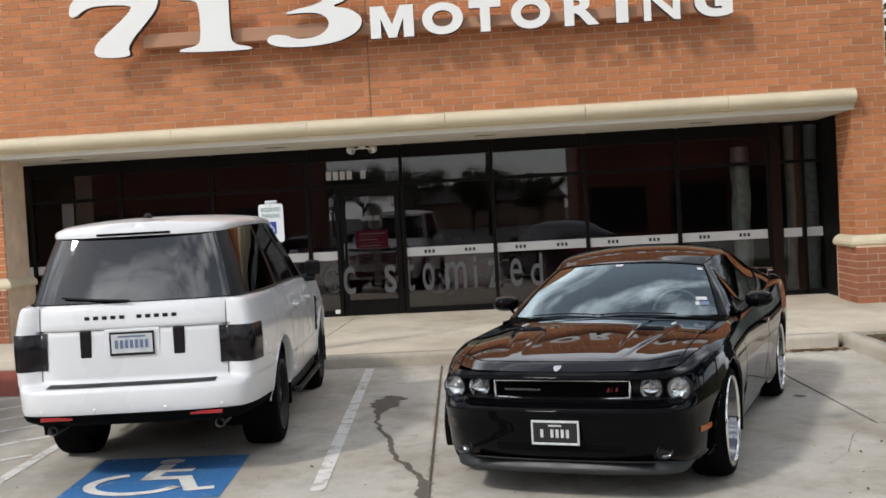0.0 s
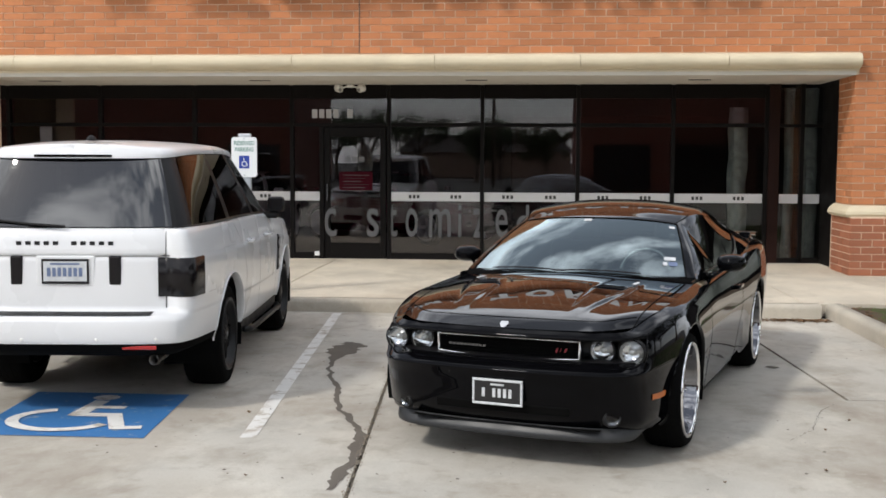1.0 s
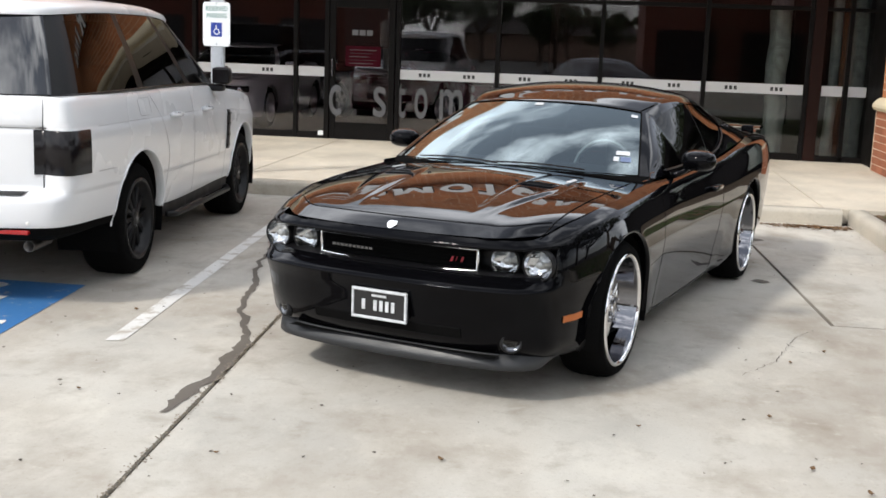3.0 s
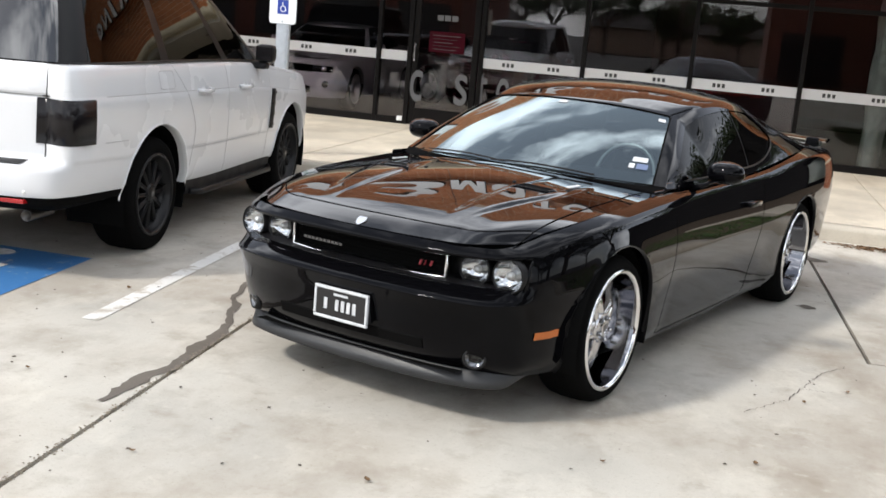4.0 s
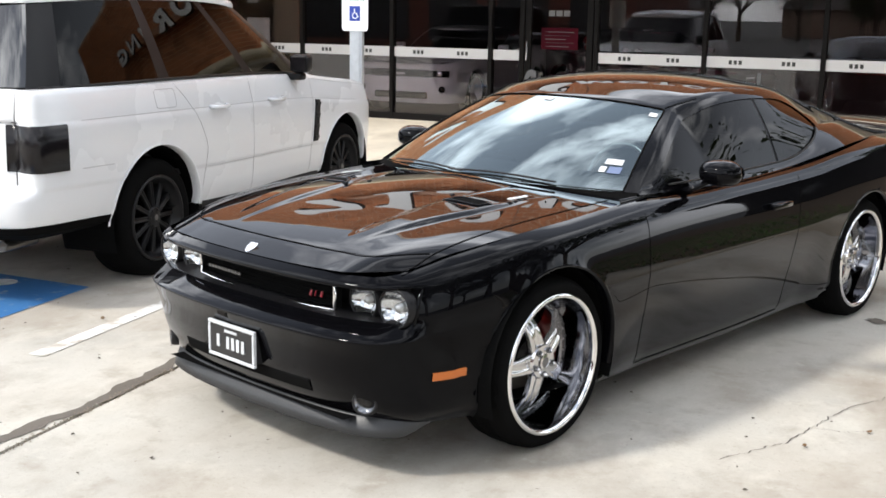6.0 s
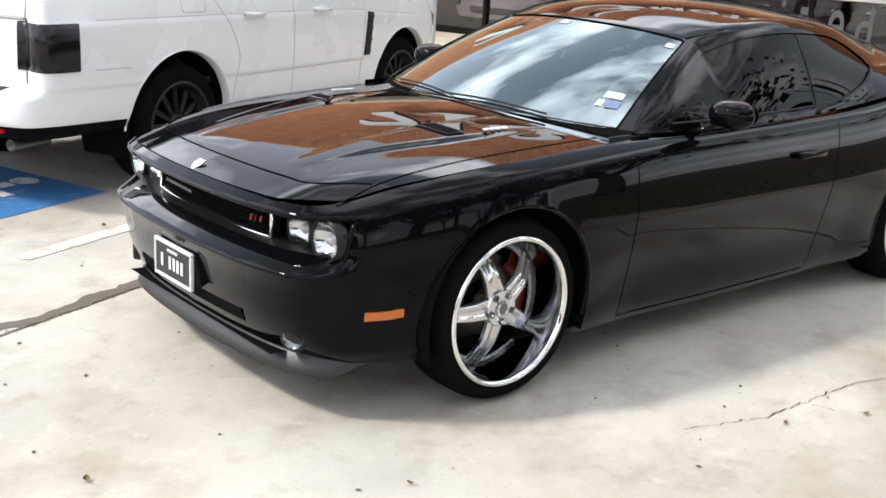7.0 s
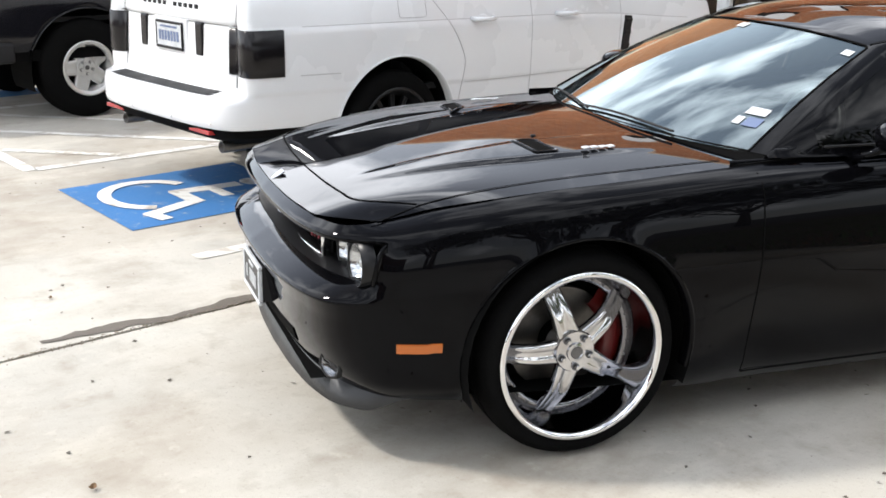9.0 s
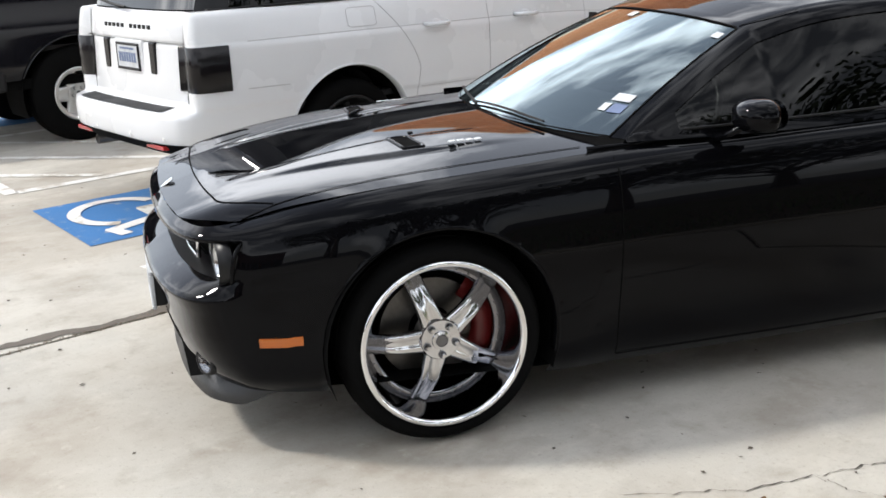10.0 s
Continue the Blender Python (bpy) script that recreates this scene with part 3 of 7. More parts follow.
# ---- vehicles: smooth shells built from plan outlines and height curves ----
class Shell:
    """The lower body: a plan outline (half, from the nose to the tail) carried up through rows of height."""

    def __init__(self, half, rows, bottom, top, side, nose, tail, step=0.03, tuck=None):
        f = spline([(float(k), p) for k, p in enumerate(half)])
        fine = np.array([f(t) for t in np.linspace(0, len(half) - 1, 1200)])
        length = np.r_[0, np.cumsum(np.hypot(*np.diff(fine, axis=0).T))]
        n = int(length[-1] / step)
        at = np.linspace(0, length[-1], n + 1)
        pts = np.c_[np.interp(at, length, fine[:, 0]), np.interp(at, length, fine[:, 1])]
        pts[0, 0] = pts[-1, 0] = 0.0
        d = np.gradient(pts, axis=0)
        d /= np.hypot(d[:, 0], d[:, 1])[:, None]
        nrm = np.c_[-d[:, 1], d[:, 0]] * -1
        nrm[0], nrm[-1] = (0, -1), (0, 1)
        self.pts, self.nrm, self.rows = pts, nrm, rows
        self.bottom, self.top, self.side, self.nose, self.tail = bottom, top, side, nose, tail
        self.tuck = tuck or (lambda y, r: 0.0)

    def point(self, k, r, out=0.0):
        """Outline station k, height fraction r; out metres proud of the surface."""
        (x, y), (nx, ny) = self.pts[k], self.nrm[k]
        z0, z1 = self.bottom(y), self.top(y)
        f, b = smoothstep(0.35, 0.9, -ny), smoothstep(0.35, 0.9, ny)
        inset = (self.side(r) + self.tuck(y, r)) * (1 - f - b) + self.nose(r) * f + self.tail(r) * b - out
        return Vector((max(0.0, x - nx * inset) if k not in (0, len(self.pts) - 1) else 0.0, y - ny * inset, z0 + (z1 - z0) * r))

    def station(self, y, front=True):
        """The outline station of the side nearest to y."""
        m = len(self.pts)
        ks = [k for k in range(m) if abs(self.nrm[k][0]) > 0.35]
        return min(ks, key=lambda k: abs(self.pts[k][1] - y))

    def edge(self, y, r, out=0.0):
        """A point of the side at y, blended between stations."""
        k = self.station(y)
        j = k + (1 if self.pts[k][1] < y else -1)
        j = min(max(j, 0), len(self.pts) - 1)
        a, b = self.point(k, r, out), self.point(j, r, out)
        t = 0 if abs(b.y - a.y) < 1e-6 else (y - a.y) / (b.y - a.y)
        return a.lerp(b, min(max(t, 0), 1))

    def row_at(self, y, z):
        z0, z1 = self.bottom(y), self.top(y)
        return (z - z0) / (z1 - z0)

    def mesh(self, wheels=(), radius=0.42, hub=0.37, k0=0, k1=None, cut=None):
        """The skin of both sides, open over the wheels; the wheel openings are true circles."""
        k1 = len(self.pts) - 1 if k1 is None else k1
        ks = list(range(k0, k1 + 1))
        b = bmesh.new()
        for s in (1, -1):
            P = [[self.point(k, r) for k in ks] for r in self.rows]
            inside = [[min((math.hypot(p.y - wy, p.z - hub) for wy in wheels), default=9) < radius and p.x > 0.4 for p in row] for row in P]
            verts = {}

            def vert(i, j):
                if (i, j) not in verts:
                    p = P[i][j].copy()
                    if inside[i][j]:
                        wy = min(wheels, key=lambda w: abs(p.y - w))
                        d = math.hypot(p.y - wy, p.z - hub) or 1e-6
                        p.y, p.z = wy + (p.y - wy) * radius / d, hub + (p.z - hub) * radius / d
                    verts[i, j] = b.verts.new((s * p.x, p.y, p.z))
                return verts[i, j]

            for i in range(len(self.rows) - 1):
                for j in range(len(ks) - 1):
                    quad = ((i, j), (i, j + 1), (i + 1, j + 1), (i + 1, j))
                    if all(inside[a][c] for a, c in quad):
                        continue
                    if cut and cut(sum((P[a][c] for a, c in quad), Vector()) / 4, (self.rows[i] + self.rows[i + 1]) / 2):
                        continue
                    if sum(inside[a][c] for a, c in quad) == 3 and i == 0:
                        continue
                    f = [vert(*q) for q in quad]
                    b.faces.new(f if s > 0 else f[::-1])
        bmesh.ops.remove_doubles(b, verts=b.verts[:], dist=0.0008)
        bmesh.ops.dissolve_degenerate(b, edges=b.edges[:], dist=0.0005)
        return b


def lip(y, hub, r, x, thick=0.012, a0=-18, a1=198, bm=None, inward=0.05):
    """The rolled edge round a wheel opening; x is a function of (y, z)."""
    rows = []
    for k in range(41):
        t = radians(a0 + (a1 - a0) * k / 40)
        c, s = math.cos(t), math.sin(t)
        row = []
        for d, o in ((0.006, 0.0005), (0.002, thick), (-0.006, thick * 0.6), (-0.010, -inward * 0.4), (-0.010, -inward)):
            yy, zz = y - (r + d) * c, hub + (r + d) * s
            row.append((x(yy, zz) + o, yy, zz))
        rows.append(row)
    return grid(rows, bm)


def well(y, hub, r, x0, x1):
    """The dark lining over a wheel."""
    rows = []
    for k in range(25):
        t = radians(-20 + 220 * k / 24)
        rows.append([(x, y - r * math.cos(t), max(0.12, hub + r * math.sin(t))) for x in (x0, x1)])
    b = grid(rows)
    b.faces.new([b.verts.new((x0, p[0][1], p[0][2])) for p in rows])
    return b


def ribbon(points, outs, width, bm=None):
    """A thin strip along points, lying on a surface whose outward directions are given."""
    b = bm or bmesh.new()
    pts = [Vector(p) for p in points]
    row = []
    for i, p in enumerate(pts):
        d = (pts[min(i + 1, len(pts) - 1)] - pts[max(i - 1, 0)]).normalized()
        o = Vector(outs[i]).normalized()
        side = d.cross(o).normalized() * width / 2
        row.append([b.verts.new(p + side), b.verts.new(p + o * width * 0.25), b.verts.new(p - side)])
    for a, c in zip(row, row[1:]):
        b.faces.new((a[0], a[1], c[1], c[0]))
        b.faces.new((a[1], a[2], c[2], c[1]))
    return b


def cabin(belt, roof, zbelt, zroof, crown, n=140, m=12, bulge=0.03, cap=8):
    """The greenhouse as a field of points: around (both sides) by up, and the roof's cap."""
    fb = spline([(float(k), p) for k, p in enumerate(belt)])
    fr = spline([(float(k), p) for k, p in enumerate(roof)])
    top = len(belt) - 1.0
    us = np.linspace(0, top, n + 1)

    def at(u, v, s=1, out=0.0):
        a, c = fb(u), fr(u)
        pa, pc = Vector((a[0], a[1], zbelt(a[1]))), Vector((c[0], c[1], zroof(c[1])))
        q = pa.lerp(pc, v)
        mid = math.sin(math.pi * v) * bulge
        d = Vector((a[0] - 0.0, (a[1] - c[1]) * 1.0, 0))
        d = d.normalized() if d.length > 1e-6 else Vector((0, -1, 0))
        q += Vector((d.x, d.y, 0.35)).normalized() * (mid + out)
        return Vector((s * max(q.x, 0.0), q.y, q.z))

    return at, us, top


def panel(at, u0, u1, v0, v1, nu, nv, s=1, out=0.0, bm=None):
    rows = [[at(u0 + (u1 - u0) * i / nu, v0 + (v1 - v0) * j / nv, s, out) for i in range(nu + 1)] for j in range(nv + 1)]
    return grid(rows if s > 0 else [row[::-1] for row in rows], bm)


def star_wheel(name, parent, at, side, radius, rim, width, spokes, spoke_mat, lip_mat, caliper=True, thin=False, turn=0.0, deep=0.15, arm=0.044):
    """A wheel whose outer face looks along +x: tyre, deep rim, spokes, hub, disc and caliper."""
    base = new(name)
    base.parent = parent
    base.matrix_local = Matrix.Translation(at) @ (Matrix.Rotation(math.pi, 4, "Z") if side < 0 else Matrix.Identity(4)) @ Matrix.Rotation(turn, 4, "X")
    w = width
    tyre = [(-w, rim - 0.01), (-w, rim + 0.012), (-w + 0.01, (rim + radius) / 2), (-w + 0.02, radius - 0.018), (-w + 0.045, radius - 0.004), (-w / 2, radius), (-0.045, radius - 0.004), (-0.016, radius - 0.02), (-0.004, (rim + radius) / 2 + 0.006), (-0.006, rim + 0.014), (-0.014, rim + 0.002), (-0.016, rim - 0.01)]
    t = part("tyre", lathe(tyre, 72), RUBBER, base, smooth=True)
    grooves = bmesh.new()
    for gx in (-w * 0.35, -w * 0.5, -w * 0.65):
        lathe([(gx - 0.004, radius - 0.002), (gx - 0.004, radius + 0.0015), (gx + 0.004, radius + 0.0015), (gx + 0.004, radius - 0.002)], 48, grooves)
    part("tread_groove", grooves, WELL, t)
    barrel = [(-0.010, rim - 0.016), (0.000, rim - 0.012), (0.003, rim - 0.002), (-0.002, rim + 0.008), (-0.012, rim + 0.006)]
    part("rim_lip", lathe(barrel, 72), lip_mat, base, "polished rim edge" if lip_mat is CHROME else "", smooth=True)
    dish = [(-0.010, rim - 0.016), (-0.03, rim - 0.022), (-deep, rim - 0.035), (-deep - 0.02, rim - 0.05), (-w + 0.01, rim - 0.05)]
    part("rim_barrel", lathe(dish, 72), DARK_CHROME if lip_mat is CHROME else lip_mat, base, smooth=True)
    r0 = 0.055 if not thin else 0.05
    for k in range(spokes):
        a = 2 * math.pi * k / spokes + math.pi
        m = Matrix.Rotation(a, 4, "X")
        rows = []
        for f in np.linspace(0, 1, 9):
            r = r0 * 0.5 + (rim - 0.040 - r0 * 0.5) * f
            hw = arm * (0.62 + 0.42 * (1 - f) ** 2 + 0.15 * f) if not thin else arm * (0.7 + 0.3 * f)
            x = -0.062 - 0.012 * f - (deep - 0.085) * max(0.0, f - 0.45) ** 1.5 * 2.2
            if thin:
                x = -0.03 - 0.02 * f
            d = 0.030
            rows.append([m @ Vector(p) for p in ((x - d, r, -hw), (x - 0.008, r, -hw * 0.96), (x, r, -hw * 0.72), (x - 0.007, r, -hw * 0.34), (x - 0.010, r, 0), (x - 0.007, r, hw * 0.34), (x, r, hw * 0.72), (x - 0.008, r, hw * 0.96), (x - d, r, hw))])
        b = grid(rows)
        bmesh.ops.recalc_face_normals(b, faces=b.faces[:])
        part("spoke", b, spoke_mat, base, smooth=True)
    hubp = [(-0.14, 0.074), (-0.070, 0.074), (-0.060, 0.068), (-0.057, 0.034), (-0.050, 0.032), (-0.048, 0.022), (-0.054, 0.018), (-0.054, 0.0)]
    if thin:
        hubp = [(-0.09, 0.07), (-0.04, 0.07), (-0.030, 0.06), (-0.022, 0.03), (-0.02, 0.0)]
    part("hub_cap", lathe(hubp, 32), spoke_mat, base)
    part("centre_cap", lathe([(-0.055, 0.021), (-0.049, 0.019), (-0.048, 0.0)], 16, m=Matrix.Translation((0.0 if not thin else 0.03, 0, 0))), LUG, base)
    for k in range(5 if not thin else 6):
        a = 2 * math.pi * (k + 0.5) / (5 if not thin else 6) + math.pi / 2
        place = Matrix.Translation((-0.035 if not thin else -0.02, 0.053 * math.cos(a), 0.053 * math.sin(a)))
        nut = part("lug_nut", lathe([(-0.03, 0.0085), (-0.006, 0.0085), (-0.003, 0.007), (-0.003, 0.0)], 6, m=place), spoke_mat, base)
        part("nut_seat", lathe([(-0.030, 0.0135), (-0.019, 0.0135), (-0.018, 0.012), (-0.020, 0.009)], 14, m=place), LUG, nut)
    if caliper:
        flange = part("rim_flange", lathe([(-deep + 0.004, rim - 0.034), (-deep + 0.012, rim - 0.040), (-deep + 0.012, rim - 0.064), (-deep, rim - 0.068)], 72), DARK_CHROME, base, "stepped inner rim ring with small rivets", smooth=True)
        rivets = bmesh.new()
        for k in range(30):
            a = 2 * math.pi * (k + 0.5) / 30
            lathe([(-deep + 0.010, 0.005), (-deep + 0.017, 0.004), (-deep + 0.018, 0.0)], 6, rivets, m=Matrix.Translation((0, (rim - 0.052) * math.cos(a), (rim - 0.052) * math.sin(a))))
        rv = part("rivets", rivets, LUG, flange, "ring of small dark rivets")
        rv["kind"] = "stuff"
        part("brake_disc", lathe([(-deep - 0.035, 0.08), (-deep - 0.035, rim * 0.64), (-deep - 0.055, rim * 0.64), (-deep - 0.055, 0.08)], 48), DISC, base)
        rows = []
        for k in range(9):
            t = radians(-42 + 84 * k / 8)
            rows.append([(x, -r * math.cos(t) * 1.0 * -1, r * math.sin(t)) for x, r in ((-deep - 0.085, rim * 0.52), (-deep - 0.012, rim * 0.52), (-deep - 0.004, rim * 0.62), (-deep - 0.012, rim * 0.78), (-deep - 0.085, rim * 0.80))])
        cal = grid(rows)
        ob = part("brake_caliper", cal, CALIPER, base, "red brake caliper", smooth=True)
        ob.rotation_euler = (-turn + radians(12), 0, 0)
        if side < 0:
            ob.rotation_euler = (-turn + math.pi, 0, 0)
    part("axle_plate", lathe([(-w + 0.02, 0.0), (-w + 0.02, rim - 0.03)], 32), WELL, base)
    return base


# ---- the black coupe ----
def black_coupe(m):
    car = thing("black_coupe", m, "glossy black two-door muscle coupe with chrome five-spoke wheels on the concrete", "car")
    half = [(0, -0.885), (0.28, -0.876), (0.50, -0.850), (0.675, -0.795), (0.780, -0.700), (0.840, -0.575), (0.883, -0.43), (0.920, -0.26), (0.946, 0.0), (0.945, 0.55), (0.935, 1.2), (0.94, 1.9), (0.96, 2.5), (0.972, 3.0), (0.955, 3.5), (0.90, 3.86), (0.76, 4.03), (0.40, 4.08), (0, 4.09)]
    top = spline([(-0.95, 0.788), (-0.80, 0.790), (-0.70, 0.799), (-0.60, 0.818), (-0.48, 0.844), (-0.33, 0.868), (-0.10, 0.893), (0.2, 0.912), (0.7, 0.938), (1.3, 0.953), (1.9, 0.966), (2.3, 0.985), (2.7, 1.025), (3.0, 1.042), (3.5, 1.048), (4.1, 1.03)])
    bottom = spline([(-0.95, 0.235), (-0.6, 0.22), (0, 0.20), (0.7, 0.168), (2.2, 0.168), (3.0, 0.22), (3.6, 0.28), (4.1, 0.33)])
    at_z = lambda z: (z - 0.235) / 0.554
    LEDGE = [(0.556, -0.026), (0.562, -0.029), (0.568, -0.026), (0.580, -0.008), (0.596, 0.018), (0.608, 0.040), (0.615, 0.056), (0.620, 0.068)]
    BROW = [(0.738, 0.066), (0.741, 0.038), (0.746, 0.024), (0.753, 0.019), (0.763, 0.024), (0.772, 0.034)]
    zs = [0.0, 0.05, 0.11, 0.18, 0.27, 0.36, 0.45, 0.51, 0.55] + [at_z(z) for z, d in LEDGE] + [0.72, 0.79, 0.86] + [at_z(z) for z, d in BROW] + [1.0]
    side = linear([(0, 0.075), (0.05, 0.045), (0.11, 0.03), (0.27, 0.02), (0.45, 0.008), (0.60, 0.0), (0.72, 0.004), (0.79, 0.010), (0.86, 0.020), (0.905, 0.030), (0.945, 0.046), (0.97, 0.066), (0.985, 0.088), (1.0, 0.125)])
    nose = linear([(0, 0.10), (0.05, 0.07), (0.11, 0.05), (0.18, 0.035), (0.27, 0.02), (0.45, 0.0), (0.51, -0.010), (0.55, -0.020)] + [(at_z(z), d) for z, d in LEDGE] + [(0.86, 0.068)] + [(at_z(z), d) for z, d in BROW] + [(1.0, 0.055)])
    tail = linear([(0, 0.12), (0.11, 0.05), (0.27, 0.02), (0.45, 0.0), (0.60, 0.02), (0.79, 0.05), (0.945, 0.06), (0.985, 0.075), (1.0, 0.10)])
    # the doors draw in towards the sill
    tuck = lambda y, r: 0.028 * (1 - smoothstep(0.0, 0.62, r)) * smoothstep(0.42, 0.75, y) * (1 - smoothstep(2.2, 2.54, y))
    shell = Shell(half, zs, bottom, top, side, nose, tail, 0.03, tuck)

    LAMP_ROWS, LAMP_X = (at_z(0.619), at_z(0.739)), 0.790
    cut = lambda p, r: LAMP_ROWS[0] < r < LAMP_ROWS[1] and p.x < LAMP_X and p.y < -0.5

    hub, R = 0.355, 0.408
    wheels = (0.0, 2.946)
    part("body", shell.mesh(wheels, R, hub, cut=cut), BLACK_PAINT, car, "glossy black painted body", smooth=True)
    # Underside, so that no light passes below.
    rows = []
    for y in np.linspace(-0.82, 3.95, 24):
        w = shell.edge(min(max(y, -0.5), 3.7), 0.0).x * (0.72 if y < -0.6 or y > 3.8 else 0.97)
        rows.append([(-w, y, bottom(y) + 0.012), (w, y, bottom(y) + 0.012)])
    part("underbody", grid(rows), WELL, car)
    sx = lambda y, z: shell.edge(y, min(max(shell.row_at(y, z), 0), 1)).x
    for s in (1, -1):
        for wy in wheels:
            b = lip(wy, hub, R, sx, 0.003, a0=-12, a1=192)
            bmesh.ops.transform(b, matrix=Matrix.Diagonal((s, 1, 1, 1)), verts=b.verts[:])
            part("arch_lip", b, BLACK_PAINT, car, smooth=True)
            b = well(wy, hub, R - 0.004, 0.55, 0.93)
            bmesh.ops.transform(b, matrix=Matrix.Diagonal((s, 1, 1, 1)), verts=b.verts[:])
            part("wheel_well", b, WELL, car)
    # Hood with a raised centre, two scoops, and the seams to the fenders.
    kc = min(range(len(shell.pts)), key=lambda k: abs(shell.pts[k][0] - 0.785) + (9 if shell.pts[k][1] > 0 else 0))
    tops = [shell.point(k, 1.0) for k in range(len(shell.pts))]
    corner = tops[kc]
    xs_f = np.linspace(0, corner.x, 6)
    front_edge = spline([(float(x), float(np.interp(x, [p.x for p in tops[: kc + 1]], [p.y for p in tops[: kc + 1]]))) for x in xs_f])
    side_spl = spline([(float(y), shell.edge(float(y), 1.0).x) for y in np.linspace(corner.y, 3.9, 14)])
    side_edge = lambda y: Vector((side_spl(y), y, top(y)))
    cowl = 0.66

    # the header panel falls steeply to the nose, the hood lies flatter behind it
    centre = spline([(-0.84, 0.789), (-0.78, 0.810), (-0.71, 0.833), (-0.60, 0.861), (-0.40, 0.898), (-0.20, 0.929), (0.0, 0.955), (0.15, 0.970), (0.30, 0.981), (0.46, 0.988)])

    def hood_at(t, s):
        yc = corner.y + (cowl - corner.y) * s
        e = side_edge(yc)
        x = t * (e.x if s > 0 else corner.x)
        y = front_edge(abs(t) * corner.x) * (1 - s) + s * (cowl - 0.20 * (1 - t * t))
        ez = top(yc - 0.035 * (1 - smoothstep(0.0, 0.15, s)))
        z = ez + (centre(front_edge(0) * (1 - s) + s * (cowl - 0.20)) - ez) * (1 - abs(t) ** (2.6 - 0.8 * smoothstep(0.0, 0.6, s)))
        ax = abs(x)
        # two long ridges that widen from the nose to the scoops and run out at the cowl
        g = (y + 0.66) / 0.60
        mid, wide = 0.34 + 0.075 * g, 0.012 + 0.075 * min(max(g, 0), 1)
        high = 0.011 * smoothstep(0.0, 0.75, g) * (1 - smoothstep(1.05, 1.9, g))
        return Vector((x, y, z + high * (1 - smoothstep(wide, wide + 0.035, abs(ax - mid)))))

    rows = [[hood_at(t, s) for t in np.linspace(-1, 1, 101)] for s in np.linspace(0, 1, 101)]
    hood = part("hood", grid(rows), BLACK_PAINT, car, "glossy black hood with a raised centre and twin scoops", smooth=True)

    def on_hood(x, y):
        """The hood's height over a place."""
        best = None
        for s in np.linspace(0, 1, 201):
            e = side_edge(corner.y + (cowl - corner.y) * s).x
            t = max(-1, min(1, x / e))
            p = hood_at(t, s)
            if best is None or abs(p.y - y) < abs(best.y - y):
                best = p
        return Vector((x, y, best.z))

    for s in (1, -1):
        xs = [(s * (0.705 + 0.05 * f), -0.655 + 1.22 * f) for f in np.linspace(0, 1, 24)]
        pts = [on_hood(*p) + Vector((0, 0, 0.002)) for p in xs]
        part("hood_seam", ribbon(pts, [(0, 0, 1)] * len(pts), 0.006), WELL, hood)
        def scoop_at(gx, gy, w, d, lift):
            return on_hood(s * (0.415 + w * (gx - 0.5) * (1 - 0.2 * gy) + 0.03 * (gy - 0.5)), 0.03 + d * (gy - 0.5) + 0.02 * (gx - 0.5)) + Vector((0, 0, lift))

        def scoop(w, d, lift):
            return grid([[scoop_at(gx, gy, w, d, lift) for gx in np.linspace(0, 1, 7)] for gy in np.linspace(0, 1, 4)])

        part("scoop_slot", scoop(0.175, 0.062, 0.003), WELL, hood, "dark hood scoop slot")
        ring = [scoop_at(gx, gy, 0.182, 0.070, 0.002) for gx, gy in [(k / 8, 0) for k in range(8)] + [(1, k / 4) for k in range(4)] + [(1 - k / 8, 1) for k in range(8)] + [(0, 1 - k / 4) for k in range(4)]]
        part("scoop_rim", tube(ring + ring[:2], 0.006, 6, caps=False), BLACK_PAINT, hood, smooth=True)
        e = on_hood(s * 0.526, 0.22)
        for k in range(4):
            part("hood_badge", box(-0.011, 0.011, -0.013, 0.013, 0, 0.005, 0.002, m=Matrix.Translation(e + Vector((0, 0.032 * (k - 1.5), 0.006))) @ pose(0, 0, 0, 4, s * 4, s * 4)), PLATE_WHITE, hood, "small bright badge bar")
        e = on_hood(s * 0.264, 0.09)
        part("washer_nozzle", box(-0.008, 0.008, -0.009, 0.009, -0.004, 0.005, 0.002, m=Matrix.Translation(e)), TRIM, hood)
    # seam of the header panel across the nose
    pts = [on_hood(x, front_edge(abs(x)) + 0.13) + Vector((0, 0, 0.002)) for x in np.linspace(-0.70, 0.70, 41)]
    part("header_seam", ribbon(pts, [(0, 0, 1)] * len(pts), 0.006), WELL, hood)
    e = on_hood(0, front_edge(0) + 0.035)
    b = prism([(-0.032, 0.035), (0.032, 0.035), (0.036, 0.0), (0.018, -0.035), (0, -0.046), (-0.018, -0.035), (-0.036, 0.0)], 0, 0.006)
    b.transform(Matrix.Translation(e + Vector((0, -0.003, 0.003))) @ pose(0, 0, 0, 33, 0, 0) @ Matrix.Scale(0.68, 4))
    part("nose_emblem", b, CHROME, hood, "small chrome shield emblem")

    # Nose: grille with a bright frame, four lamps, bumper strip, plate, fog lamps, chin.
    face_y = lambda x, r: float(np.interp(abs(x), [shell.point(k, r).x for k in range(kc + 20)], [shell.point(k, r).y for k in range(kc + 20)]))
    # the sunk black panel that carries the grille and the lamps
    ks = [k for k in range(kc + 8) if shell.point(k, 0.8).x < LAMP_X + 0.012 and shell.pts[k][1] < -0.4]
    ring = [shell.point(k, 0.8) for k in ks]
    line = [(-p.x, p.y) for p in ring[:0:-1]] + [(p.x, p.y) for p in ring]
    deep = lambda x: 1 - 0.62 * smoothstep(0.52, 0.76, abs(x))
    r0, r1 = LAMP_ROWS
